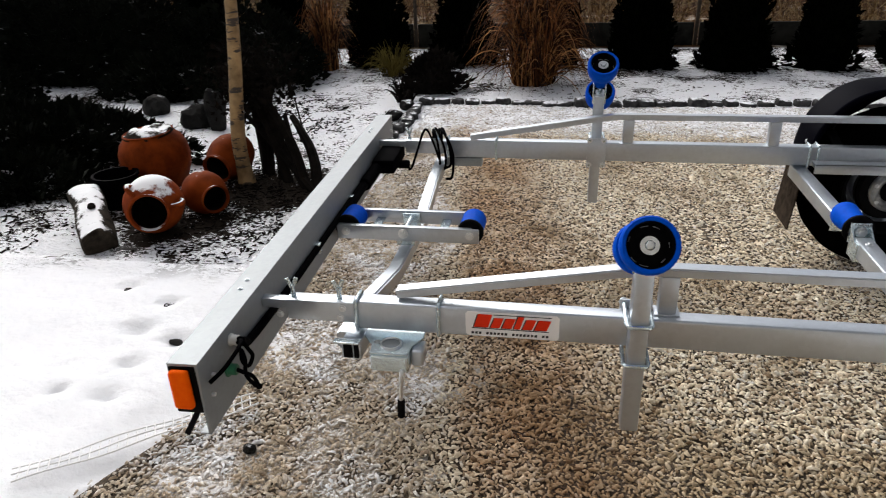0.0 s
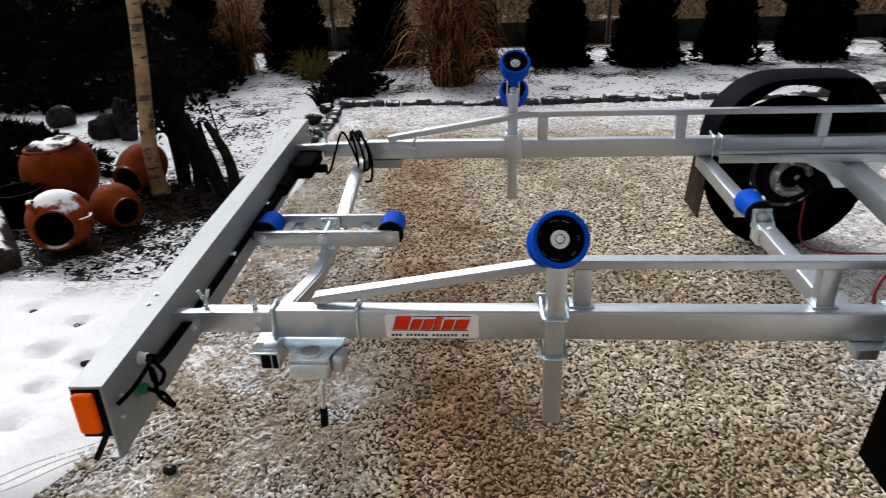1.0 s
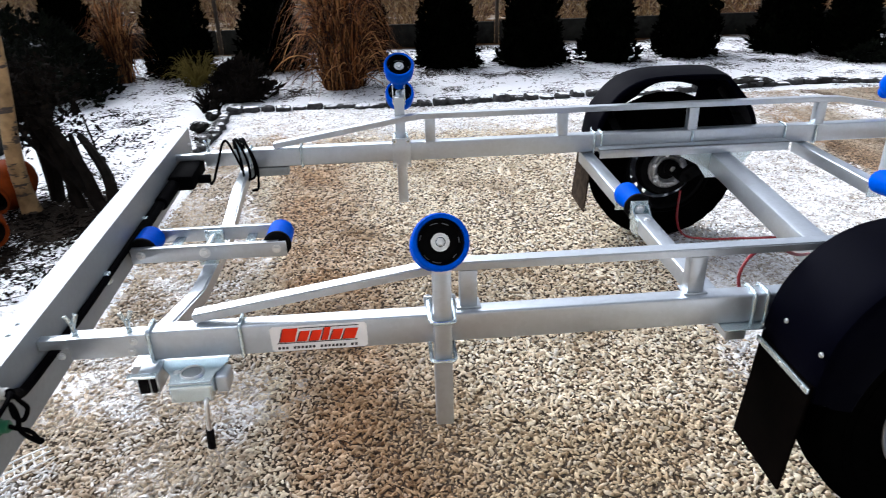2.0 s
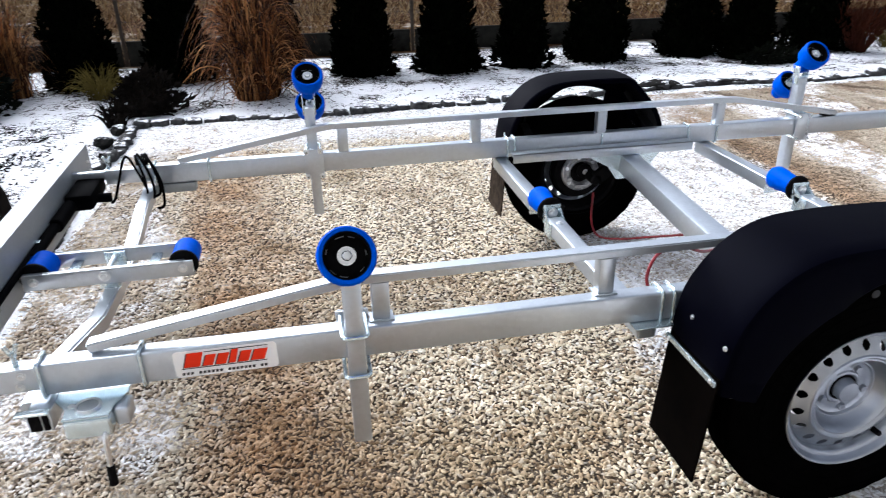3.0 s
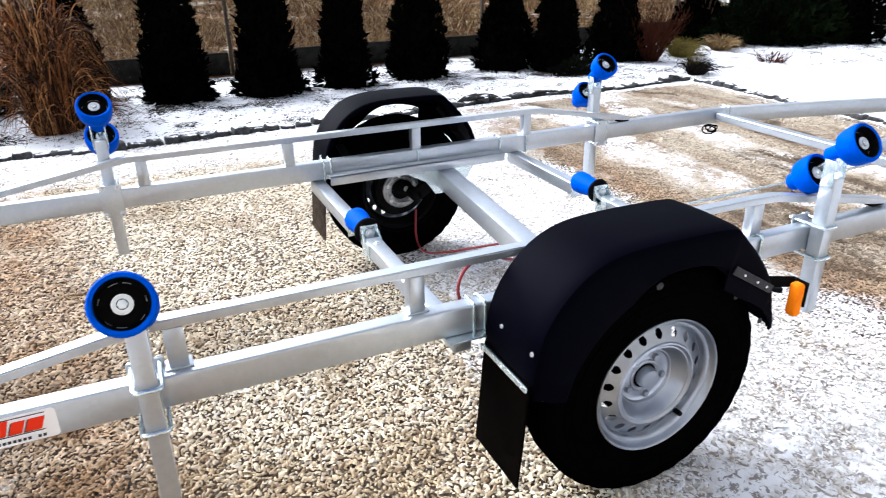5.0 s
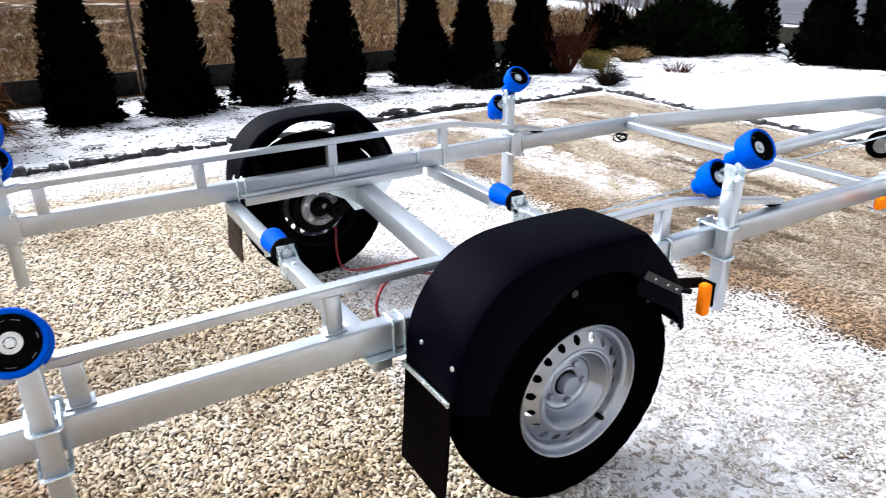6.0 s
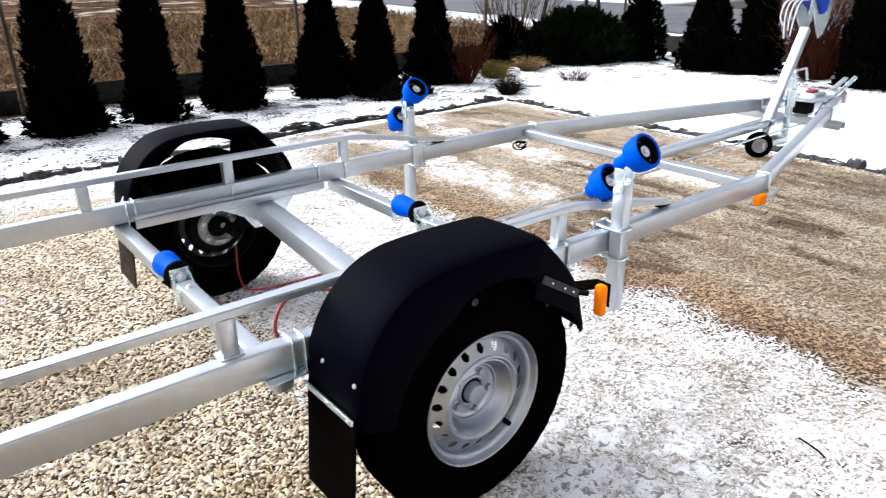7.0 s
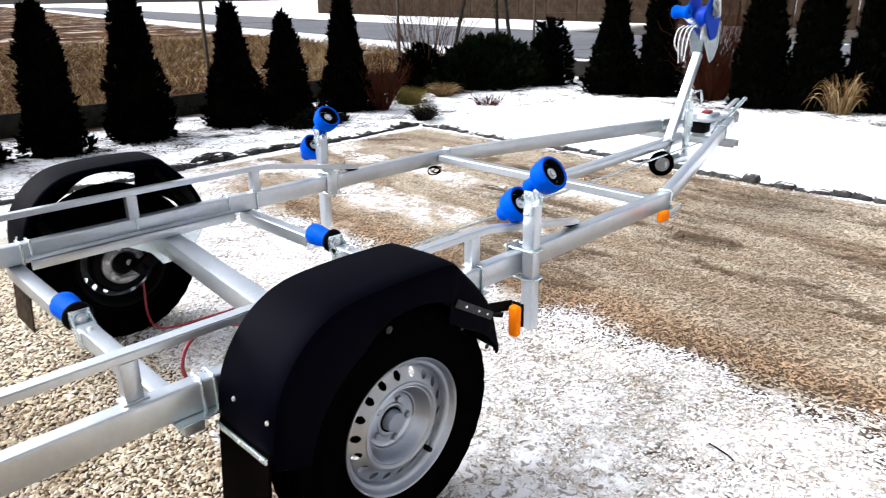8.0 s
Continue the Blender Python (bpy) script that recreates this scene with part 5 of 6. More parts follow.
def spread(lo, hi, stepn, far, n):
    mid = list(np.arange(lo, hi + 1e-6, stepn))
    out = [far * (k / n) ** 2.2 for k in range(1, n + 1)]
    return [lo - v for v in out[::-1]] + mid + [hi + v for v in out]


def drive_left(y):
    return -2.38 if y > -0.45 else -2.38 + 0.45 * (y + 0.45)


def ground_height(x, y):
    inside = min(x - drive_left(y), DX1 - x, DY1 - y)
    lump = 0.016 * noise.noise((x * 0.9, y * 0.9, 0.0)) + 0.007 * noise.noise((x * 3.1, y * 3.1, 4.0)) + 0.006 * noise.noise((x * 9.0, y * 9.0, 2.0))
    if inside > 0:
        return -0.03 if inside > 0.1 else -0.03 * inside / 0.1
    h = lump + 0.004
    k = min(1, -inside / 0.15)
    if x < DX0 and y < 0.4:
        h += 0.03
        # old footprints in the snow
        for fx, fy, fr in ((-3.058, 0.173, 0.035), (-2.816, 0.071, 0.035), (-2.828, -0.118, 0.055), (-2.651, -0.172, 0.045), (-2.724, -0.322, 0.040), (-2.88, -0.499, 0.035), (-2.706, -0.506, 0.040)):
            d = math.hypot((x - fx) / 1.5, y - fy)
            h += -0.034 * math.exp(-((d / (fr * 0.62)) ** 4)) + 0.004 * math.exp(-(((d - 1.5 * fr) / (fr * 0.6)) ** 2))
    return h * k


def grid_mesh(name, xs, ys, z):
    verts = [(x, y, z(x, y)) for y in ys for x in xs]
    w = len(xs)
    faces = [(j * w + i, j * w + i + 1, (j + 1) * w + i + 1, (j + 1) * w + i) for j in range(len(ys) - 1) for i in range(w - 1)]
    me = bpy.data.meshes.new(name)
    me.from_pydata(verts, [], faces)
    me.polygons.foreach_set("use_smooth", [True] * len(faces))
    return me


me = grid_mesh("ground", spread(-5.6, 8.6, 0.034, 420, 26), spread(-5.02, 6.2, 0.034, 420, 26), ground_height)
me.materials.append(GARDEN)
tagged(new("ground", me), "snow-dusted garden soil and dry grass field beyond", "ground", kind="structure")
me = grid_mesh("gravel_drive", list(np.arange(-4.9, DX1 - 0.01, 0.12)), list(np.arange(-5.0, DY1, 0.12)), lambda x, y: (-0.008 if x > drive_left(y) - 0.10 else -0.08) + 0.005 * noise.noise((x * 2.2, y * 2.2, 9.0)))
me.materials.append(GRIT)
tagged(new("gravel_drive", me), "tan gravel drive dusted with snow in strips", "drive", kind="structure")

def from_arrays(name, verts, tris, mat, smooth=True):
    me = bpy.data.meshes.new(name)
    me.vertices.add(len(verts))
    me.vertices.foreach_set("co", verts.astype(np.float32).ravel())
    me.loops.add(tris.size)
    me.loops.foreach_set("vertex_index", tris.astype(np.int32).ravel())
    n, k = tris.shape
    me.polygons.add(n)
    me.polygons.foreach_set("loop_start", np.arange(0, n * k, k, dtype=np.int32))
    me.polygons.foreach_set("loop_total", np.full(n, k, dtype=np.int32))
    me.polygons.foreach_set("use_smooth", np.full(n, smooth, dtype=bool))
    me.update(calc_edges=True)
    me.materials.append(mat)
    return me


def random_turns(rng, n, tilt):
    """Turns about z by any angle, with a tilt of up to the given spread."""
    a, b, c = rng.uniform(0, 2 * np.pi, n), rng.normal(0, tilt, n), rng.normal(0, tilt, n)
    ca, sa, cb, sb, cc, sc = np.cos(a), np.sin(a), np.cos(b), np.sin(b), np.cos(c), np.sin(c)
    z, o = np.zeros(n), np.ones(n)
    rz = np.stack([ca, -sa, z, sa, ca, z, z, z, o], 1).reshape(n, 3, 3)
    rx = np.stack([o, z, z, z, cb, -sb, z, sb, cb], 1).reshape(n, 3, 3)
    ry = np.stack([cc, z, sc, z, o, z, -sc, z, cc], 1).reshape(n, 3, 3)
    return rz @ rx @ ry


FAR_V = np.array([(1, 0, -0.2), (0.3, 0.95, -0.2), (-0.9, 0.5, -0.2), (-0.8, -0.6, -0.2), (0.4, -0.95, -0.2), (0.1, 0.05, 0.95)], float)
FAR_F = np.array([(0, 1, 5), (1, 2, 5), (2, 3, 5), (3, 4, 5), (4, 0, 5)])


# a low dome: a rim of six and a flattened top of three
DOME_V = np.array([(math.cos(k * math.pi / 3), math.sin(k * math.pi / 3), -0.25) for k in range(6)] + [(0.62 * math.cos(k * 2.094 + 0.5), 0.62 * math.sin(k * 2.094 + 0.5), 0.80) for k in range(3)])
DOME_F = np.array([(0, 1, 6), (1, 2, 7), (2, 3, 7), (3, 4, 8), (4, 5, 8), (5, 0, 6), (1, 7, 6), (3, 8, 7), (5, 6, 8), (6, 7, 8)])


def pebbles(name, areas, base_v, base_f, seed):
    rng = np.random.default_rng(seed)
    spots = []
    for x0, x1, y0, y1, gap in areas:
        gx, gy = np.meshgrid(np.arange(x0, x1, gap), np.arange(y0, y1, gap))
        p = np.stack([gx.ravel(), gy.ravel()], 1) + rng.uniform(-0.55, 0.55, (gx.size, 2)) * gap
        spots.append(np.c_[p, np.full(len(p), gap)])
    p = np.concatenate(spots)
    # ragged edge to the beds; the corner by the net is lawn
    lawn = np.where(p[:, 1] > -0.45, -2.38, -2.38 + 0.45 * (p[:, 1] + 0.45)) + 0.03 * np.sin(p[:, 1] * 5 + p[:, 0] * 3)
    p = p[p[:, 0] > lawn + rng.normal(0, 0.02, len(p))]
    n = len(p)
    size = p[:, 2:3] * 0.58 * np.exp(rng.normal(0, 0.27, (n, 1)))
    scale = size * np.c_[rng.uniform(0.95, 1.9, n), rng.uniform(0.50, 0.78, n), rng.uniform(0.50, 0.80, n) * np.where(p[:, 0] > 1.3, 0.45, 1.0)]
    lump = 1 + rng.uniform(-0.20, 0.20, (n, len(base_v), 1))
    v = np.einsum("nij,nkj->nki", random_turns(rng, n, 0.30), base_v[None] * lump * scale[:, None])
    z = rng.uniform(-0.010, 0.002, n) + 0.1 * size[:, 0]
    v += np.stack([p[:, 0], p[:, 1], z], 1)[:, None]
    f = (base_f[None] + (np.arange(n) * len(base_v))[:, None, None]).reshape(-1, 3)
    return from_arrays(name, v.reshape(-1, 3), f, PEBBLE)


near_zone = ((-2.42, 1.3, -1.45, 0.65, 0.0106), (-2.9, -2.42, -1.45, -0.4, 0.0106))
far_zone = ((-2.42, 1.3, 0.65, 3.42, 0.0120), (1.3, 4.2, -1.45, 3.42, 0.0112), (0.0, 4.2, -2.0, -1.45, 0.0125), (-2.42, 0.0, -2.0, -1.45, 0.019), (-2.9, 4.2, -2.9, -2.0, 0.019), (-4.4, 4.2, -4.98, -2.9, 0.023), (-3.2, -2.42, -2.9, -1.45, 0.019))
tagged(new("pebbles", pebbles("pebbles", near_zone, DOME_V, DOME_F, 7)), "small rounded tan and grey pebbles, snow lying between", "gravel", kind="stuff")
tagged(new("pebbles", pebbles("pebbles", far_zone, FAR_V, FAR_F, 8)), "small tan and brown pebbles further along the drive", "gravel", kind="stuff")


def bark_chips():
    """Slivers of bark and twigs poking through the snow of the beds."""
    rng = np.random.default_rng(11)
    spots = np.concatenate([np.c_[rng.uniform(-4.9, -2.5, 15000), rng.uniform(0.3, 5.0, 15000)], np.c_[rng.uniform(-2.6, 8.5, 5200), rng.uniform(3.6, 5.8, 5200)], np.c_[rng.uniform(6.7, 8.8, 900), rng.uniform(-0.5, 4.5, 900)]])
    dens = np.array([0.8 * noise.noise((x * 1.3, y * 1.3, 3.3)) + 0.6 * noise.noise((x * 4.5, y * 4.5, 6.1)) for x, y in spots])
    # thickest round the pots and the dead shrub
    dens += 0.55 * np.exp(-(((spots[:, 0] + 3.0) / 0.55) ** 2 + ((spots[:, 1] - 1.15) / 0.6) ** 2))
    dens -= 0.16 * np.clip((spots[:, 1] - 1.7) / 0.5, 0, 1) * (spots[:, 0] < -2.4)
    spots = spots[dens + rng.normal(0, 0.22, len(dens)) > 0.27]
    n = len(spots)
    cube = np.array([(x, y, z) for x in (-1, 1) for y in (-1, 1) for z in (-1, 1)], float)
    quads = np.array([(0, 1, 3, 2), (4, 6, 7, 5), (0, 4, 5, 1), (2, 3, 7, 6), (0, 2, 6, 4), (1, 5, 7, 3)])
    cube[4:, 1:] *= 0.4
    scale = np.c_[0.005 + 0.019 * rng.uniform(0, 1, n) ** 1.6, rng.uniform(0.002, 0.0065, n), rng.uniform(0.0015, 0.004, n)]
    v = np.einsum("nij,nkj->nki", random_turns(rng, n, 0.22), cube[None] * scale[:, None])
    h = np.array([ground_height(x, y) for x, y in spots])
    v += np.c_[spots, h + 0.004][:, None]
    f = (quads[None] + (np.arange(n) * 8)[:, None, None]).reshape(-1, 4)
    return from_arrays("bark_chips", v.reshape(-1, 3), f, DEADWOOD, False)


tagged(new("bark_chips", bark_chips()), "dark bark slivers and twigs showing through snow", "mulch", kind="stuff")



def sstep(a, b, v):
    k = min(1, max(0, (v - a) / (b - a)))
    return k * k * (3 - 2 * k)


def drift(x, y):
    """Depth of the thin snow lying on the drive, 0 to 1."""
    w = 0.26 * noise.noise((x * 1.9, y * 1.9, 1.0)) + 0.17 * noise.noise((x * 6, y * 6, 2.0)) + 0.12 * noise.noise((x * 17, y * 17, 4.0))
    u = x + w
    left = 0.37 * sstep(-1.58, -1.80, u + 0.15 * y) * (0.72 + 0.48 * sstep(-0.25, 0.3, noise.noise((x * 3.0, y * 3.0, 14.0))))
    mid = (0.49 + 0.14 * sstep(-0.3, -0.9, y)) * sstep(-0.35, 0.10, u) * sstep(1.72, 1.15, u) * (1 - 0.26 * sstep(0.35, 1.15, u + w) * sstep(0.2, -0.6, y))
    far = 0.60 * sstep(2.2, 2.9, y + w) * sstep(3.2, 1.2, x)
    front = 0.55 * sstep(-0.28, 0.26, noise.noise((x * 2.6, y * 1.0, 7.0)) + 0.4 * noise.noise((x * 7, y * 3.5, 8.0))) * sstep(1.5, 1.9, x) * sstep(-0.3, 0.3, y) * sstep(3.9, 3.2, x)
    near = 0.55 * sstep(-1.35, -1.75, y) * sstep(-0.5, 0.5, u + w) * (0.8 + sstep(-0.2, 0.3, noise.noise((x * 0.9, y * 0.9, 11.0)))) * (1 - 0.26 * sstep(0.35, 1.15, u + w))
    base = max(left, mid, far, front, near)
    if base < 0.02:
        return 0.0
    return base * (1 + 0.42 * noise.noise((x * 4.3, y * 4.3, 3.0)) + 0.40 * noise.noise((x * 12, y * 12, 5.0)) + 0.30 * noise.noise((x * 31, y * 31, 6.0)))


def thin_snow():
    xs, ys = np.arange(-4.4, 4.2, 0.018), np.concatenate([np.arange(-4.98, -1.95, 0.05), np.arange(-1.95, 3.42, 0.018)])
    z = np.array([[-0.018 + 0.032 * drift(x, y) if x > drive_left(y) else -0.1 for x in xs] for y in ys])
    gx, gy = np.meshgrid(xs, ys)
    v = np.stack([gx, gy, z], 2).reshape(-1, 3)
    i = np.arange(len(xs) * len(ys)).reshape(len(ys), len(xs))
    q = np.stack([i[:-1, :-1], i[:-1, 1:], i[1:, 1:], i[1:, :-1]], 2).reshape(-1, 4)
    zz = z.ravel()[q]
    q = q[(zz.max(1) > -0.010) & (zz.min(1) > -0.06)]
    used, back = np.unique(q, return_inverse=True)
    return from_arrays("thin_snow", v[used], back.reshape(q.shape), SLUSH)


def slush_material():
    """Trodden snow: white where it lies thick, sandy grey where it thins out over the pebbles."""
    m, nt, p = material("trodden_snow")
    pos = place_of(nt)
    sep = nt.nodes.new("ShaderNodeSeparateXYZ")
    nt.links.new(pos, sep.inputs[0])
    deep = calc(nt, "ADD", sep.outputs[2], calc(nt, "MULTIPLY", calc(nt, "SUBTRACT", noise_tex(nt, pos, 26.0, 5, 0.65), 0.5), 0.020))
    col = mixc(nt, step_between(nt, deep, -0.009, 0.006), (0.43, 0.385, 0.335), SNOW)
    specks = step_between(nt, noise_tex(nt, pos, 36.0, 4, 0.6, 0.8), 0.535, 0.61)
    col = mixc(nt, calc(nt, "MULTIPLY", specks, 0.8), col, (0.15, 0.12, 0.10))
    worn = step_between(nt, noise_tex(nt, pos, 24.0, 6, 0.74, 0.9), 0.53, 0.62)
    col = mixc(nt, calc(nt, "MULTIPLY", worn, 0.80), col, (0.22, 0.18, 0.145))
    nt.links.new(col, p.inputs["Base Color"])
    p.inputs["Roughness"].default_value = 0.85
    bump(nt, p, noise_tex(nt, pos, 60.0, 5, 0.6), 0.5, 0.01)
    return m


SLUSH = slush_material()
tagged(new("thin_snow", thin_snow()), "patchy thin trodden snow lying over the pebbles", "snow", kind="stuff")

# the road beyond the garden
rd, rn = Vector((-0.21, -0.978, 0)), Vector((0.978, -0.21, 0))
c0 = Vector((19.2, 20.0, 0.0))
bm = bmesh.new()
rows = [[bm.verts.new(c0 + rd * a + rn * b + Vector((0, 0, 0.03 if abs(b) < 4 else 0.0))) for b in (-3.9, -3.8, 0, 3.8, 3.9)] for a in range(-160, 161, 16)]
for a, b in zip(rows, rows[1:]):
    for k in range(4):
        bm.faces.new((a[k], a[k + 1], b[k + 1], b[k]))
tagged(finish("road", bm, ASPHALT), "grey wet asphalt road between snowy verges", "road", kind="structure")


# ---- edging stones ----
def stone_mesh(seed):
    rng = random.Random(seed)
    bm = box((-0.058, -0.04, -0.05), (0.058, 0.04, 0.05), 0.022, 3)
    off = Vector((seed * 3.7, seed * 1.3, 0))
    for v in bm.verts:
        v.co += Vector((noise.noise(v.co * 14 + off), noise.noise(v.co * 14 + off + Vector((9, 0, 0))), noise.noise(v.co * 14 + off + Vector((0, 9, 0))))) * 0.014
    me = bpy.data.meshes.new("edging_stone")
    bm.to_mesh(me)
    bm.free()
    me.materials.append(STONE)
    me.polygons.foreach_set("use_smooth", [True] * len(me.polygons))
    return me


edging = thing("stone_edging", "row of rough dark stones edging the gravel drive", "edging")
edging["kind"] = "structure"
stones = [stone_mesh(k) for k in range(8)]
rng = random.Random(5)


def lay_stones(p, q, skip=(), low=0.0):
    p, q = Vector(p), Vector(q)
    n = int((q - p).length / 0.122)
    ang = math.atan2(q.y - p.y, q.x - p.x)
    for k in range(n):
        if any(a <= k / n <= b for a, b in skip):
            continue
        c = p.lerp(q, (k + 0.5) / n)
        side = Vector((-math.sin(ang), math.cos(ang))) * (0.03 * math.sin(k * 0.45) + rng.uniform(-0.012, 0.012))
        o = new("edging_stone", rng.choice(stones))
        o.parent = edging
        big = 1.35 if rng.random() < 0.08 else 1.0
        o.matrix_basis = Matrix.LocRotScale((c.x + side.x, c.y + side.y, rng.uniform(-0.018, 0.006) - low), Euler((rng.uniform(-0.12, 0.12), rng.uniform(-0.1, 0.1), ang + rng.uniform(-0.16, 0.16))), (rng.uniform(0.92, 1.2), rng.uniform(0.85, 1.3), rng.uniform(0.7, 1.1) * big))


lay_stones((-2.5, 3.42), (-0.4, 3.44))
lay_stones((-0.4, 3.44), (1.9, 3.55))
lay_stones((1.9, 3.58), (4.25, 3.55), ((0.16, 0.24),))
lay_stones((4.27, 3.5), (4.27, 1.2), low=0.010)
lay_stones((4.27, 1.2), (4.24, -1.9), low=0.010)
lay_stones((-2.5, 3.42), (-2.48, 0.95))

# ---- white plastic ground net along the lawn's edge ----
net = thing("ground_net", "strip of white plastic mesh along the snow edge", "netting", (-2.50, -0.685, 0.036))
strands = []
d = Vector((0.4, 0.31, 0)).normalized()
side = Vector((-d.y, d.x, 0))
for j in range(3):
    strands.append(sweep([d * a + side * (0.028 * j - 0.028) + Vector((0, 0, 0.005 * math.sin(a * 19 + j))) for a in np.linspace(-0.30, 0.36, 40)], 0.0026, 5))
for k in range(26):
    a = -0.29 + 0.025 * k
    strands.append(sweep([d * a - side * 0.03 + Vector((0, 0, 0.005 * math.sin(a * 19))), d * (a + 0.01) + side * 0.03 + Vector((0, 0, 0.005 * math.sin(a * 19)))], 0.0022, 5))
part("mesh", merge(*strands), STICKER_WHITE, net)


# ---- plants ----
def spray_mesh(name, centres, outs, rng, size, mat, core=None, droop=0.0):
    """A crown of many small split sprays, each a bent four-sided leaflet pair."""
    n = len(centres)
    outs = outs / (np.linalg.norm(outs, axis=1, keepdims=True) + 1e-9)
    side = np.cross(outs, rng.normal(0, 1, (n, 3)))
    side /= np.linalg.norm(side, axis=1, keepdims=True) + 1e-9
    s = size * np.exp(rng.normal(0, 0.3, (n, 1)))
    tip = centres + outs * s - np.array([0, 0, droop]) * s
    mid = centres + outs * s * 0.5
    nrm = np.cross(outs, side)
    v = np.stack([centres, mid + side * s * 0.22 + nrm * s * 0.06, tip, mid - side * s * 0.22 + nrm * s * 0.06, mid + side * s * 0.5 + outs * s * 0.28, mid - side * s * 0.5 + outs * s * 0.25], 1).reshape(-1, 3)
    b = (np.arange(n) * 6)[:, None]
    f = np.concatenate([np.concatenate([b + [0, 1, 3], b + [1, 2, 3], b + [0, 4, 1], b + [0, 3, 5]], 0)])
    if core is not None:
        cv, cf = core
        f = np.concatenate([f, cf + len(v)])
        v = np.concatenate([v, cv])
    return from_arrays(name, v, f, mat, False)


def lathe_arrays(profile, n, seed, rough):
    r = np.random.default_rng(seed)
    v, f = [], []
    for j, (rad, z) in enumerate(profile):
        for i in range(n):
            a = 2 * math.pi * i / n
            k = rad * (1 + rough * r.uniform(-1, 1))
            v.append((k * math.cos(a), k * math.sin(a), z))
    for j in range(len(profile) - 1):
        for i in range(n):
            a, b, c, d2 = j * n + i, j * n + (i + 1) % n, (j + 1) * n + (i + 1) % n, (j + 1) * n + i
            f += [(a, b, c), (a, c, d2)]
    return np.array(v), np.array(f)


def thuja(seed, h, r0, count):
    rng = np.random.default_rng(seed)
    th = thing("thuja", "dark green narrow thuja in the snowy hedge row", "conifer", group="hedge thujas")
    part("trunk", lathe([(0.035, -0.03), (0.03, 0.1), (0.018, h * 0.5), (0.006, h * 0.9)], n=8), TWIG, th)
    t = rng.uniform(0, 1, count) ** 1.15
    prof = lambda u: r0 * (0.84 + 0.14 * np.sin(np.clip(u * 9.0, 0, np.pi / 2))) * (1 - u) ** 0.66 * (1 - 0.12 * np.sin(np.pi * u)) + 0.012
    ang = rng.uniform(0, 2 * np.pi, count)
    ph = rng.uniform(0, 6, 4)
    bulge = 1 + 0.12 * np.sin(2 * ang + 8 * t + ph[0]) + 0.10 * np.sin(4 * ang - 17 * t + ph[1]) + 0.5 * t**3 * np.sin(2 * ang + ph[2])
    rad = prof(t) * bulge * rng.uniform(0.72, 1.04, count)
    c = np.c_[rad * np.cos(ang), rad * np.sin(ang), t * h * 0.97]
    low = np.clip(1 - t / 0.06, 0, 1)  # the lowest sprays spread and droop to the soil
    out = np.c_[np.cos(ang) * (0.55 + low), np.sin(ang) * (0.55 + low), rng.uniform(0.5, 1.5, count) * (1 - 1.25 * low)] + rng.normal(0, 0.22, (count, 3))
    us = np.linspace(0, 0.97, 16)
    core = lathe_arrays([(prof(u) * 0.80, -0.03 + u * h) for u in us], 18, seed, 0.10)
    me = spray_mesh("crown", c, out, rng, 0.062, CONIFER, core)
    o = new("crown", me)
    o.parent = th
    return th


KINDS = [thuja(21, 1.36, 0.33, 3400), thuja(22, 1.32, 0.36, 3400), thuja(23, 1.30, 0.30, 3000)]
ROW = [(-6.1, 5.25, 1), (-5.17, 5.15, 1), (-4.3, 5.2, 1), (-3.25, 5.1, 1), (-2.38, 5.2, 1), (-1.5, 5.15, 1), (-0.63, 5.08, 1), (0.22, 5.0, 1), (1.0, 5.0, 1.0), (1.87, 5.15, 1), (2.98, 5.2, 0.98), (3.40, 4.78, 0.93), (4.42, 5.05, 1.02), (7.95, 3.42, 1.22), (8.08, 2.80, 1.2), (8.0, 1.38, 1.2), (8.2, 0.82, 1.22), (8.36, 0.28, 1.22), (8.45, -0.22, 1.15), (8.5, -0.75, 1.05), (8.5, -1.5, 1.05)]
rng = random.Random(3)
for k, (x, y, sc) in enumerate(ROW):
    src = KINDS[k % 3]
    m = Matrix.LocRotScale((x, y, 0.0), Euler((0, 0, rng.uniform(0, 6.28))), None)
    if k < 3:
        src.matrix_basis = m
        src.scale = (sc, sc, sc)
    else:
        c = copy_thing(src, m)
        slim = 1 - 0.9 * max(0, sc - 1.05)
        c.scale = (sc * slim * rng.uniform(0.94, 1.06), sc * slim * rng.uniform(0.94, 1.06), sc * rng.uniform(0.97, 1.04))


def ribbons(name, roots, tips, sag, width, rng, mat, seg=7, spread_late=1.0):
    """Curved blades, each a thin tapering strip with a fold."""
    n = len(roots)
    t = np.linspace(0, 1, seg + 1)
    d = tips - roots
    side = np.cross(d, rng.normal(0, 1, (n, 3)))
    side /= np.linalg.norm(side, axis=1, keepdims=True) + 1e-9
    v = []
    for k in t:
        c = roots + d * np.array([k**spread_late, k**spread_late, k]) + np.c_[np.zeros((n, 2)), sag * 4 * k * (1 - k)]
        w = width * (1 - k) ** 0.6 + 0.0004
        v += [c - side * w[:, None], c + side * w[:, None]]
    v = np.stack(v, 1)
    q = []
    for k in range(seg):
        q.append([2 * k, 2 * k + 1, 2 * k + 3, 2 * k + 2])
    f = (np.array(q)[None] + (np.arange(n) * 2 * (seg + 1))[:, None, None]).reshape(-1, 4)
    return from_arrays(name, v.reshape(-1, 3), f, mat, False)


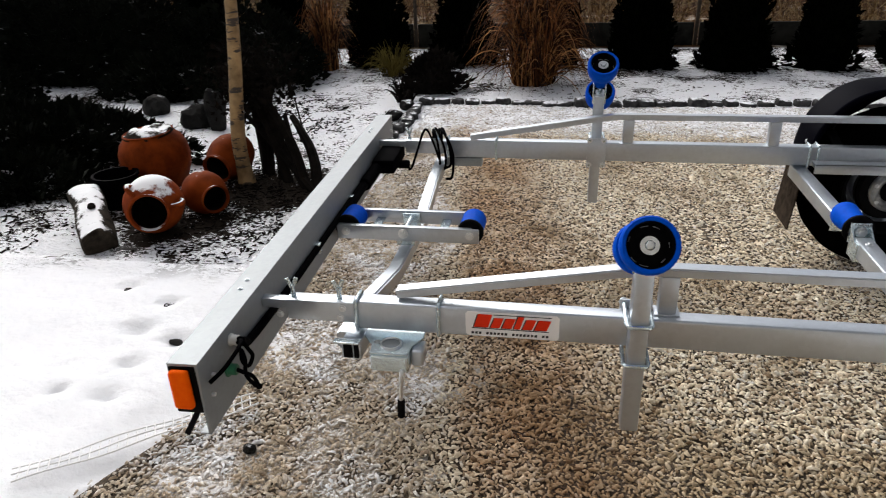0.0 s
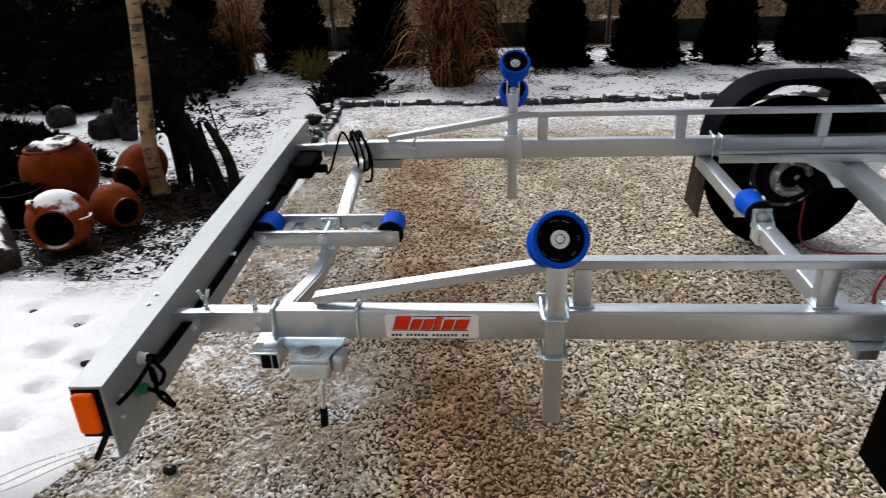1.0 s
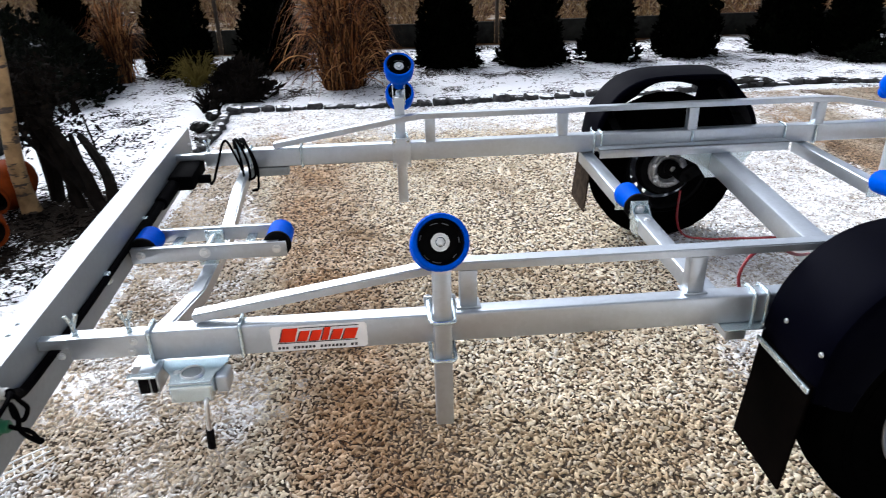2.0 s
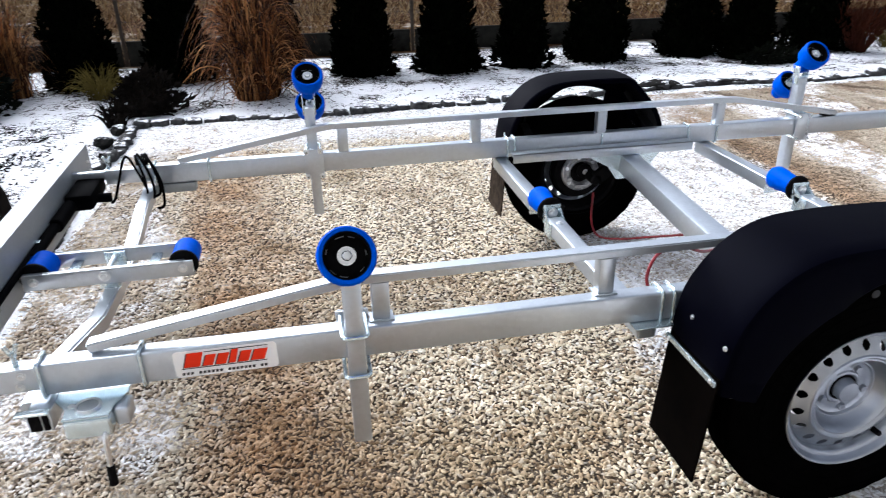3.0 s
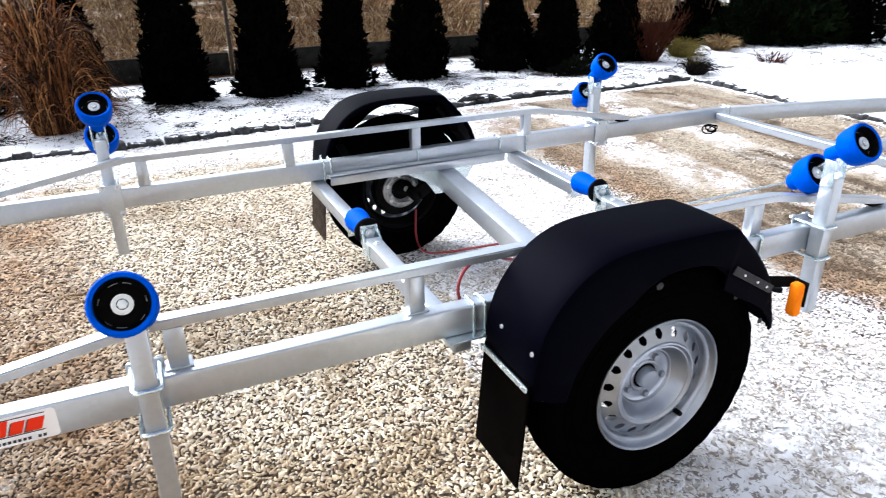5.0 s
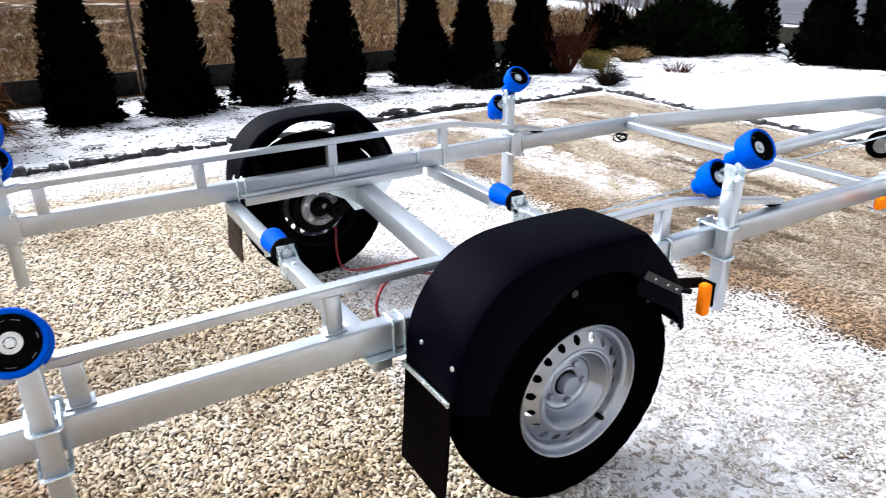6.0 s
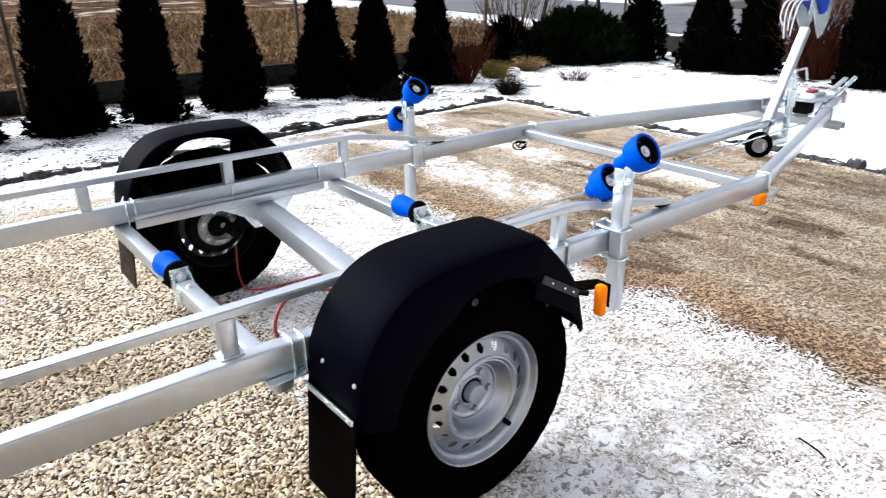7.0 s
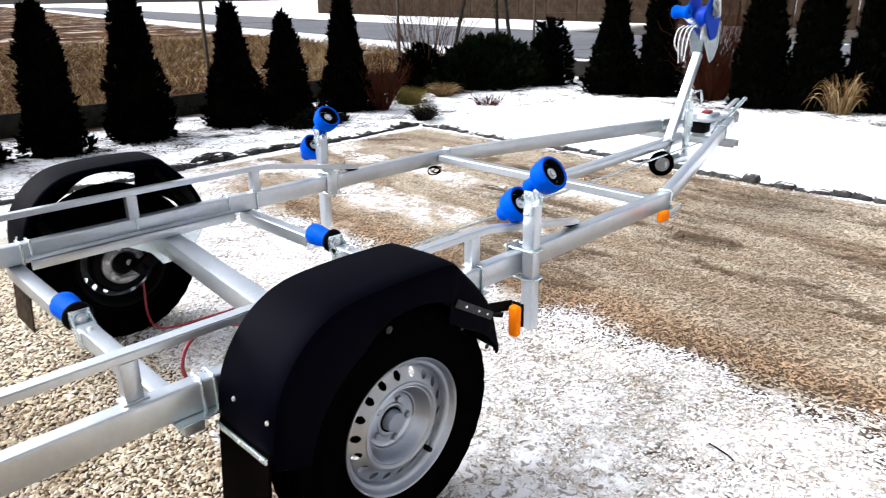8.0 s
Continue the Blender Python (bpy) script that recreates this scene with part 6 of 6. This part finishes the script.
def grass_clump(name, label, at, r, h, n, mat, seed, lean=0.5, width=0.003, category="ornamental grass", foot=0.30):
    """Blades that rise from a tuft, arch over and hang: the outer ones lowest."""
    rng = np.random.default_rng(seed)
    th = thing(name, label, category, at)
    a, q = rng.uniform(0, 2 * np.pi, n), np.sqrt(rng.uniform(0, 1, n))
    root = np.c_[r * foot * q * np.cos(a), r * foot * q * np.sin(a), np.full(n, -0.02)]
    a2 = a + rng.normal(0, 0.7, n)
    reach = r * (0.15 + 1.0 * np.sqrt(rng.uniform(0, 1, n)) * (0.35 + 0.65 * q))
    top = h * rng.uniform(0.5, 1.0, n)
    fall = np.clip((reach / r) ** 1.3 * rng.uniform(0.45, 1.0, n) * lean, 0, 0.96)
    tip = np.c_[reach * np.cos(a2), reach * np.sin(a2), top * (1 - fall)]
    sag = np.maximum(0.05 * top, top - tip[:, 2] * 0.6) * 0.66 * rng.uniform(0.6, 1.0, n)
    o = new("tuft", ribbons("tuft", root, tip, sag, rng.uniform(0.5, 1.3, n) * width, rng, mat, 10, 1.7 if h > 0.8 else 1.0))
    o.parent = th
    if h > 0.8:  # a skirt of short dead blades hides the stools
        n = n // 4
        a = rng.uniform(0, 2 * np.pi, n)
        root = np.c_[r * foot * np.cos(a), r * foot * np.sin(a), rng.uniform(-0.02, 0.25, n)]
        out = r * rng.uniform(0.15, 0.9, n)
        b = a + rng.normal(0, 0.6, n)
        tip = root + np.c_[out * np.cos(b), out * np.sin(b), -root[:, 2] + 0.22 * rng.uniform(0.0, 1.0, n) ** 2 + 0.01]
        o = new("skirt", ribbons("skirt", root, tip, rng.uniform(0.05, 0.32, n), rng.uniform(0.5, 1.2, n) * width, rng, mat, 7))
        o.parent = th
    return th


grass_clump("pampas_grass", "tall clump of dry russet ornamental grass", (-1.62, 4.2, 0), 0.60, 1.36, 950, STRAW, 31, 1.05, 0.0062)
grass_clump("pampas_grass", "smaller clump of dry straw-coloured ornamental grass", (-3.72, 4.75, 0), 0.36, 0.98, 420, STRAW, 32, 1.0, 0.0045)
grass_clump("sedge_clump", "low tuft of yellow-green sedge in snow", (-2.98, 4.55, 0), 0.36, 0.38, 210, OLIVE, 33, 1.0, 0.0036)
grass_clump("sedge_clump", "dry brown tuft with long arching blades beside the thujas", (7.95, 0.40, 0), 0.42, 0.62, 190, MEADOW, 34, 1.1, 0.005)
grass_clump("sedge_clump", "low yellow-brown mound of dry sedge", (5.3, 4.85, 0), 0.36, 0.30, 520, OLIVE, 35, 1.0, 0.004)
grass_clump("sedge_clump", "low tan tuft of dry sedge", (6.1, 5.0, 0), 0.34, 0.26, 420, MEADOW, 36, 1.0, 0.004)
grass_clump("dead_perennial", "dark withered perennial with drooping leaves", (-2.64, 3.50, 0), 0.20, 0.28, 110, DEADWOOD, 37, 1.0, 0.008, "plant")
grass_clump("dead_perennial", "small dark withered plant with pale stalks", (4.55, 3.78, 0), 0.26, 0.24, 220, DEADWOOD, 39, 1.1, 0.006, "plant")
grass_clump("sedge_clump", "a few straw stalks in a withered plant", (4.55, 3.84, 0), 0.16, 0.34, 50, OLIVE, 40, 0.7, 0.004)


def field_grass():
    rng = np.random.default_rng(61)
    n = 62000
    root = np.c_[rng.uniform(-11, 13.0, n), 6.35 + 15.0 * rng.uniform(0, 1, n) ** 1.4, np.zeros(n)]
    thick = np.array([0.5 + noise.noise((x * 0.7, y * 0.7, 1.0)) + 0.6 * noise.noise((x * 2.3, y * 2.3, 2.0)) for x, y, _ in root])
    keep = (thick > 0.30) & (root[:, 0] - 0.215 * root[:, 1] < 9.0)
    root = root[keep]
    n = len(root)
    tip = root + np.c_[rng.normal(0, 0.14, n), rng.normal(0, 0.14, n), rng.uniform(0.05, 0.34, n) * (0.55 + 0.45 * np.clip(thick[keep], 0, 1.4))]
    return ribbons("field_grass", root, tip, rng.uniform(0.0, 0.08, n), rng.uniform(0.002, 0.006, n) * (0.6 + root[:, 1] * 0.07), rng, MEADOW, 3)


tagged(new("field_grass", field_grass()), "dry straw-coloured meadow grass beyond the fence", "grass", kind="stuff")


def twig_shrub(name, label, at, r, h, n, mat, seed, thick=0.004):
    rng = np.random.default_rng(seed)
    th = thing(name, label, "shrub", at)
    bms = []
    for k in range(n):
        a, q = rng.uniform(0, 2 * math.pi), math.sqrt(rng.uniform(0, 1))
        p = Vector((r * 0.25 * q * math.cos(a), r * 0.25 * q * math.sin(a), -0.02))
        d = Vector((math.cos(a) * q * r / h * 0.8, math.sin(a) * q * r / h * 0.8, 1)).normalized()
        length, pts = h * rng.uniform(0.5, 1.05), [p]
        for i in range(5):
            d = (d + Vector(rng.normal(0, 0.10, 3))).normalized()
            pts.append(pts[-1] + d * length / 5)
            if i > 0 and rng.random() < 0.6:
                dd = (d + Vector(rng.normal(0, 0.5, 3))).normalized()
                bms.append(sweep([pts[-1], pts[-1] + dd * length * 0.14, pts[-1] + (dd + Vector((0, 0, 0.4))) * length * 0.22], thick * 0.5, 3))
        bms.append(sweep(pts, thick, 4, taper=lambda u: 1.1 - 0.85 * u))
    part("brushwood", merge(*bms), mat, th, smooth=0)
    return th


twig_shrub("twig_shrub", "bare red-stemmed shrub in snow", (4.72, 4.75, 0), 0.36, 0.64, 150, RUST_TWIG, 41, 0.0042)
twig_shrub("twig_shrub", "bare tall brown shrub by the fence", (6.75, 6.0, 0), 0.85, 1.75, 46, TWIG, 42, 0.009)
twig_shrub("twig_shrub", "low reddish bare shrub in snow", (5.85, 3.95, 0), 0.36, 0.20, 60, RUST_TWIG, 43, 0.005)
twig_shrub("twig_shrub", "russet bare shrub before the fence", (5.2, 5.45, 0), 0.42, 0.46, 70, RUST_TWIG, 44, 0.006)
twig_shrub("twig_shrub", "dense brown bare shrub between thujas", (8.2, 2.05, 0), 0.62, 1.05, 230, RUST_TWIG, 45, 0.008)


def low_conifer(name, label, at, rx, ry, h, n, mat, seed, size=0.09, group=""):
    rng = np.random.default_rng(seed)
    th = thing(name, label, "conifer", at, group)
    part("trunk", lathe([(0.04, -0.02), (0.03, h * 0.3), (0.01, h * 0.7)], n=8), TWIG, th)
    a, u = rng.uniform(0, 2 * np.pi, n), rng.uniform(0, 1, n)
    q = np.sqrt(1 - u**2)
    lump = 1 + 0.18 * np.sin(3 * a + seed) + 0.12 * np.sin(7 * a + 2 * seed) + rng.normal(0, 0.07, n)
    c = np.c_[rx * q * np.cos(a) * lump, ry * q * np.sin(a) * lump, h * u * (1 + 0.15 * np.sin(4 * a))]
    out = np.c_[np.cos(a) * q, np.sin(a) * q, u * 0.8 + 0.25] + rng.normal(0, 0.35, (n, 3))
    us = np.linspace(0, 0.98, 8)
    core = lathe_arrays([(0.82 * math.sqrt(1 - t * t), h * 0.85 * t) for t in us], 20, seed, 0.12)
    core[0][:, 0] *= rx
    core[0][:, 1] *= ry
    o = new("crown", spray_mesh("crown", c, out, rng, size, mat, core))
    o.parent = th
    return th


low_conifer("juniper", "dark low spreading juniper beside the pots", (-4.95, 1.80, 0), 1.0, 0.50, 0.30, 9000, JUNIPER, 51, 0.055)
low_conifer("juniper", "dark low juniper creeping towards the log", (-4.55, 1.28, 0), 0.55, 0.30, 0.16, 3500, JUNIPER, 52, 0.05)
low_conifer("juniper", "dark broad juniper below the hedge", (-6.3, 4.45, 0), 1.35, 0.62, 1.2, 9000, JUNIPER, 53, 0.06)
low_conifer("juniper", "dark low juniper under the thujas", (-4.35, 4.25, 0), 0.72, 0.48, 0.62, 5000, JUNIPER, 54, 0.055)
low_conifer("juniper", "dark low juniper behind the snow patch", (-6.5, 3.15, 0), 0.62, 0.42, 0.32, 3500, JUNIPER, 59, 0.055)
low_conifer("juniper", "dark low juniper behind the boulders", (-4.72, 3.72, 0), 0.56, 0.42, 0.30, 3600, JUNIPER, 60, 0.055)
low_conifer("withered_shrub", "small dark withered shrub with ragged leaves in snow", (-2.47, 3.90, 0), 0.22, 0.20, 0.27, 700, DEADWOOD, 38, 0.06)
low_conifer("mountain_pine", "green rounded mountain pine in the corner bed", (7.45, 5.40, 0), 0.95, 0.6, 0.62, 5200, PINE, 55, 0.10)
low_conifer("dwarf_spruce", "small dark spruce beside the pine", (8.25, 4.75, 0), 0.28, 0.28, 0.85, 1500, CONIFER, 56, 0.08)
low_conifer("dwarf_spruce", "dark rounded shrub in front of the fence", (6.5, 5.85, 0), 0.35, 0.3, 0.55, 1500, CONIFER, 57, 0.08)
low_conifer("juniper", "small dark juniper under the hedge", (3.5, 4.42, 0), 0.30, 0.14, 0.10, 700, JUNIPER, 58, 0.06)


# ---- pots, log, birch, rocks ----
def turned_pot(label, profile, m, n=48, lugs=False, clay=None):
    pot = thing("clay_pot", label, "pot", group="clay pots by the birch")
    pot.matrix_basis = m
    clay = clay or TERRACOTTA
    bm = lathe(profile, n=n)
    rim = max(range(len(profile)), key=lambda k: profile[k][1])
    for k, f in enumerate(bm.faces):  # the inside is coloured black for the deep shade in it
        f.material_index = 1 if f.calc_center_median().length > 0 and k >= n * (rim + 1) else 0
    for v in bm.verts:
        v.co *= 1 + 0.012 * noise.noise(v.co * 6)
    part("pot_body", bm, [clay, DEADWOOD], pot)
    if lugs:
        for a in (0.5, 2.6):
            part("handle", sweep(smooth_path([(0.10 * math.cos(a), 0.10 * math.sin(a), 0.245), (0.137 * math.cos(a), 0.137 * math.sin(a), 0.235), (0.146 * math.cos(a), 0.146 * math.sin(a), 0.20), (0.130 * math.cos(a), 0.130 * math.sin(a), 0.17)], 5), 0.012, 8), clay, pot)
    return pot


BIG = [(0, 0.0), (0.11, 0.0), (0.165, 0.06), (0.205, 0.14), (0.216, 0.21), (0.208, 0.275), (0.185, 0.325), (0.158, 0.350), (0.150, 0.362), (0.153, 0.372), (0.146, 0.376), (0.135, 0.365), (0.130, 0.33), (0.15, 0.27), (0.10, 0.25), (0, 0.255)]
JAR = [(0, 0.0), (0.085, 0.0), (0.13, 0.05), (0.158, 0.12), (0.160, 0.18), (0.145, 0.235), (0.112, 0.275), (0.098, 0.295), (0.105, 0.315), (0.108, 0.328), (0.098, 0.330), (0.090, 0.31), (0.088, 0.28), (0.12, 0.22), (0.13, 0.12), (0.07, 0.03), (0, 0.025)]
big = turned_pot("big round terracotta pot capped with bark and snow", [(r * 0.90, z * 0.93) for r, z in BIG], pose(-3.60, 1.40, -0.02, 3, -4, 0))
cap = lathe([(0.136, 0.318), (0.139, 0.336), (0.128, 0.350), (0.095, 0.358), (0.05, 0.360), (0, 0.362)], n=40)
for v in cap.verts:
    v.co.z += 0.022 * noise.noise(v.co * 17) + 0.010 * noise.noise(v.co * 45)
part("snow_cap", cap, snow_capped("lying_snow", (0.004, 0.003, 0.0025), (0.03, 0.022, 0.015), 0.8, 25.0, 0.30), big, "lumpy cap of bark and snow")
turned_pot("snow-topped terracotta jar lying with its dark mouth open", [(r * 0.87, z * 0.88) for r, z in JAR], aim((-3.315, 0.90, 0.140), (0.36, -0.90, 0.05)), lugs=True, clay=TERRACOTTA_SNOWY)
turned_pot("small terracotta jar lying on its side", [(r * 0.70, z * 0.72) for r, z in JAR], aim((-3.245, 1.12, 0.110), (0.80, -0.58, -0.06)))
turned_pot("old terracotta urn lying on its side", [(r * 0.80, z * 0.92) for r, z in JAR], aim((-3.235, 1.72, 0.155), (-0.12, -0.93, -0.18)))
tub = thing("plastic_tub", "small black plastic tub behind the jars", "tub", (-3.68, 1.10, 0.0))
part("tub_body", lathe([(0, 0.0), (0.095, 0.0), (0.112, 0.16), (0.120, 0.162), (0.120, 0.175), (0.106, 0.175), (0.09, 0.02), (0, 0.018)], n=32), CABLE, tub)

log = thing("log", "short split log lying in snow, white on top", "log", (-3.59, 0.74, 0.070))
bm = lathe([(0, -0.30), (0.070, -0.30), (0.080, -0.29), (0.084, -0.1), (0.076, 0.12), (0.080, 0.28), (0.072, 0.30), (0, 0.30)], (0, 0, 0), (-0.50, 0.60, 0.08), 28)
for v in bm.verts:
    v.co += Vector((noise.noise(v.co * 9), noise.noise(v.co * 9 + Vector((5, 0, 0))), noise.noise(v.co * 9 + Vector((0, 5, 0))))) * 0.022
part("log_body", bm, BARKWOOD, log)
part("branch_stub", lathe([(0.02, -0.02), (0.018, 0.03), (0.012, 0.035), (0, 0.035)], (0.03, -0.03, 0.06), (0.3, -0.3, 0.8), 12), DEADWOOD, log)

birch = thing("birch_tree", "young birch with pale bark and bare limbs", "tree", (-3.13, 1.50, 0))
trunk_pts = smooth_path([(0.0, 0, -0.05), (-0.015, 0, 0.25), (0.035, 0.005, 0.70), (0.060, 0.01, 1.02), (0.055, 0.03, 1.4), (0.03, 0.04, 1.9), (-0.03, 0.05, 2.7), (0.02, 0.08, 3.6)], 5)
part("trunk", sweep(trunk_pts, 0.045, 14, taper=lambda u: 1.0 - 0.7 * u + 0.25 * max(0, 0.08 - u) / 0.08), BIRCH, birch)
rng = random.Random(9)
for k in range(16):
    p = trunk_pts[int(len(trunk_pts) * (0.42 + 0.56 * k / 16))]
    a = k * 2.4
    d = Vector((math.cos(a), math.sin(a), 0.9))
    ln = 0.9 - 0.03 * k
    limb = sweep(smooth_path([p, p + d * ln * 0.3, p + d * ln * 0.62 + Vector((0, 0, 0.04)), p + d * ln * 0.85 + Vector((0, 0, -0.02))], 3), 0.011, 6, taper=lambda u: 1 - 0.8 * u)
    tw = [sweep(smooth_path([p + d * ln * f, p + d * ln * f + Vector((rng.uniform(-0.2, 0.2), rng.uniform(-0.2, 0.2), 0.1)), p + d * ln * f + Vector((rng.uniform(-0.35, 0.35), rng.uniform(-0.35, 0.35), -0.05))], 3), 0.004, 4) for f in (0.4, 0.55, 0.7, 0.84)]
    part("limb", merge(limb, *tw), TWIG, birch)

root = thing("dead_shrub", "black dead shrub with thick crossing stems by the birch", "shrub", (-2.92, 1.60, 0))
rng = random.Random(17)
for k in range(11):
    u = (0.0, 0.06, 0.12, 0.42, 0.47, 0.52, 0.80, 0.86, 0.91, 0.96, 1.0)[k]
    foot = Vector((-0.20 + 0.46 * u + rng.uniform(-0.03, 0.03), 0.12 - 0.36 * u + rng.uniform(-0.05, 0.05), -0.02))
    head = Vector((-0.30 + 0.28 * u * rng.random() + rng.uniform(-0.05, 0.05), 0.20 + rng.uniform(-0.12, 0.12), 0.62 - 0.25 * u + rng.uniform(-0.1, 0.08)))
    bow = Vector((rng.uniform(-0.03, 0.06), rng.uniform(-0.04, 0.04), rng.uniform(0.0, 0.05)))
    part("stem", sweep(smooth_path([foot, foot.lerp(head, 0.4) + bow, foot.lerp(head, 0.75) + bow * 0.6, head], 4), rng.uniform(0.018, 0.034), 7, taper=lambda t: 1.1 - 0.45 * t), DEADWOOD, root)
rs = np.random.default_rng(18)
n = 1700
c = np.c_[rs.normal(-0.21, 0.10, n), rs.normal(0.17, 0.10, n), rs.normal(0.52, 0.11, n)]
o = new("dry_foliage", spray_mesh("dry_foliage", c, rs.normal(0, 1, (n, 3)) + np.array([0, 0, 0.4]), rs, 0.038, DEADWOOD))
o.parent = root


def rock(at, size, seed, label="rounded dark boulder with snow on it"):
    th = thing("boulder", label, "rock", at, "boulders in the bed")
    bm = bmesh.new()
    bmesh.ops.create_icosphere(bm, subdivisions=3, radius=1)
    off = Vector((seed * 7.1, 0, 0))
    for v in bm.verts:
        k = 1 + 0.28 * noise.noise(v.co * 1.3 + off) + 0.1 * noise.noise(v.co * 3.5 + off)
        v.co = Vector((v.co.x * size[0] * k, v.co.y * size[1] * k, v.co.z * size[2] * k + size[2] * 0.6))
    part("stone", bm, ROCK, th, smooth=0)


rock((-4.02, 2.64, 0), (0.145, 0.12, 0.10), 1)
rock((-4.56, 2.97, 0), (0.115, 0.10, 0.10), 2)
rock((-3.83, 2.56, 0), (0.075, 0.085, 0.19), 3, "upright dark stone with a snowy top")
rock((-2.60, 2.95, 0), (0.06, 0.07, 0.045), 4)
rock((-2.56, 3.25, 0), (0.06, 0.06, 0.045), 5)
rock((1.82, 3.63, -0.01), (0.20, 0.09, 0.055), 7)
rock((2.40, 3.64, -0.01), (0.30, 0.07, 0.035), 8, "flat dark stone lying beside the edging")
# the next three are dark lumps added in footprints, for the shade in the dents
rock((-3.058, 0.173, 0.0), (0.020, 0.016, 0.012), 9, "small dark lump standing for the shade in a footprint")
rock((-2.816, 0.071, 0.0), (0.024, 0.018, 0.016), 10, "small dark lump standing for the shade in a footprint")
rock((-2.660, -0.160, 0.0), (0.026, 0.014, 0.012), 11, "small dark lump standing for the shade in a footprint")
rock((-2.16, -0.65, 0.0), (0.020, 0.015, 0.014), 12, "small dark stone lying on the gravel")
stake = thing("plant_stake", "thin dark dry stalk standing in the snow", "stalk", (-3.08, 2.33, 0.0))
part("stalk", sweep(smooth_path([(0, 0, -0.02), (-0.01, 0, 0.10), (-0.03, 0.01, 0.20), (-0.04, 0.0, 0.30)], 4), 0.006, 6), DEADWOOD, stake)
part("side_stalk", sweep(smooth_path([(-0.01, 0, 0.12), (0.04, 0, 0.16), (0.07, 0.0, 0.14)], 4), 0.004, 6), DEADWOOD, stake)
part("foot_tuft", lathe([(0.045, -0.01), (0.035, 0.02), (0.012, 0.035), (0, 0.036)], n=10), DEADWOOD, stake)
stick = thing("twig", "dark twig lying on the snowy gravel", "twig", (0.88, -1.37, 0.010))
part("wood", sweep(smooth_path([(0.016, 0.045, 0), (0.005, 0.02, 0.004), (-0.005, -0.02, 0.003), (-0.016, -0.045, 0.0)], 4), 0.0028, 6), DEADWOOD, stick)


# ---- fence: concrete base panels between thin steel posts ----
def fence_run(name, p, q, first, gap, label):
    fence = thing(name, label, "fence")
    p, q = Vector(p), Vector(q)
    d = (q - p).normalized()
    n = Vector((-d.y, d.x, 0))
    length = (q - p).length
    a = first
    while a < length:
        c = p + d * a
        part("post", box((c.x - 0.018, c.y - 0.018, -0.1), (c.x + 0.018, c.y + 0.018, 1.65), 0.004), FENCE_STEEL, fence)
        part("base_panel", bar(c + d * 0.03 + Vector((0, 0, 0.12)), c + d * (gap - 0.03) + Vector((0, 0, 0.12)), 0.05, 0.27, bevel=0.008), CONCRETE, fence)
        wires = [sweep([c + Vector((0, 0, z)), c + d * gap + Vector((0, 0, z))], 0.0022, 4) for z in (0.45, 0.75, 1.05, 1.35, 1.62)]
        part("wire", merge(*wires), FENCE_STEEL, fence)
        a += gap
    return fence


fence_run("garden_fence", (-9.4, 6.2, 0), (9.2, 6.2, 0), 0.0, 3.15, "low concrete panel fence with thin posts behind thujas")
fence_run("garden_fence", (9.5, 6.15, 0), (9.5, -6.0, 0), 0.1, 2.4, "low concrete panel fence beside the snowy lawn")

# ---- far side of the road ----
BOARDS = simple("weathered_boards", (0.014, 0.009, 0.006), (0.045, 0.031, 0.020), 0.9, scale=3, relief=0.3, depth=0.004, gloss=0.05)
wall_far = thing("boundary_fence", "long brown boarded fence beyond the road", "fence", (30.0, 12.0, 0))
for k in range(44):
    o = part("board_panel", box((-0.05, -1.2, 0.0), (0.05, 1.2, 1.9), 0.02), BOARDS, wall_far) if k == 0 else None
    if o is None:
        o = new("board_panel", wall_far.children[0].data)
        o.parent = wall_far
    o.matrix_basis = pose(-0.21 * 2.45 * (k - 26) * -1, 0.978 * 2.45 * (k - 26), 0, 0, 0, -12.1)

pole = thing("pole_tripod", "pale three-legged pole beyond the garden", "pole", (13.2, 10.4, 0))
for k in range(3):
    a = k * 2.094 + 0.4
    part("leg", sweep([(0.9 * math.cos(a), 0.9 * math.sin(a), -0.05), (0.05 * math.cos(a), 0.05 * math.sin(a), 4.0)], 0.05, 10), CONCRETE, pole)


# ---- the house behind the camera: a plain rendered wall that closes the yard ----
HOUSE_WALL = simple("house_plaster", (0.30, 0.28, 0.25), (0.40, 0.38, 0.34), 0.9, scale=6, relief=0.3, depth=0.004)
tagged(finish("house_wall", box((-8.0, -5.4, -0.1), (7.0, -5.0, 5.2), 0.02), HOUSE_WALL), "plain rendered house wall closing the yard", "wall", kind="structure")
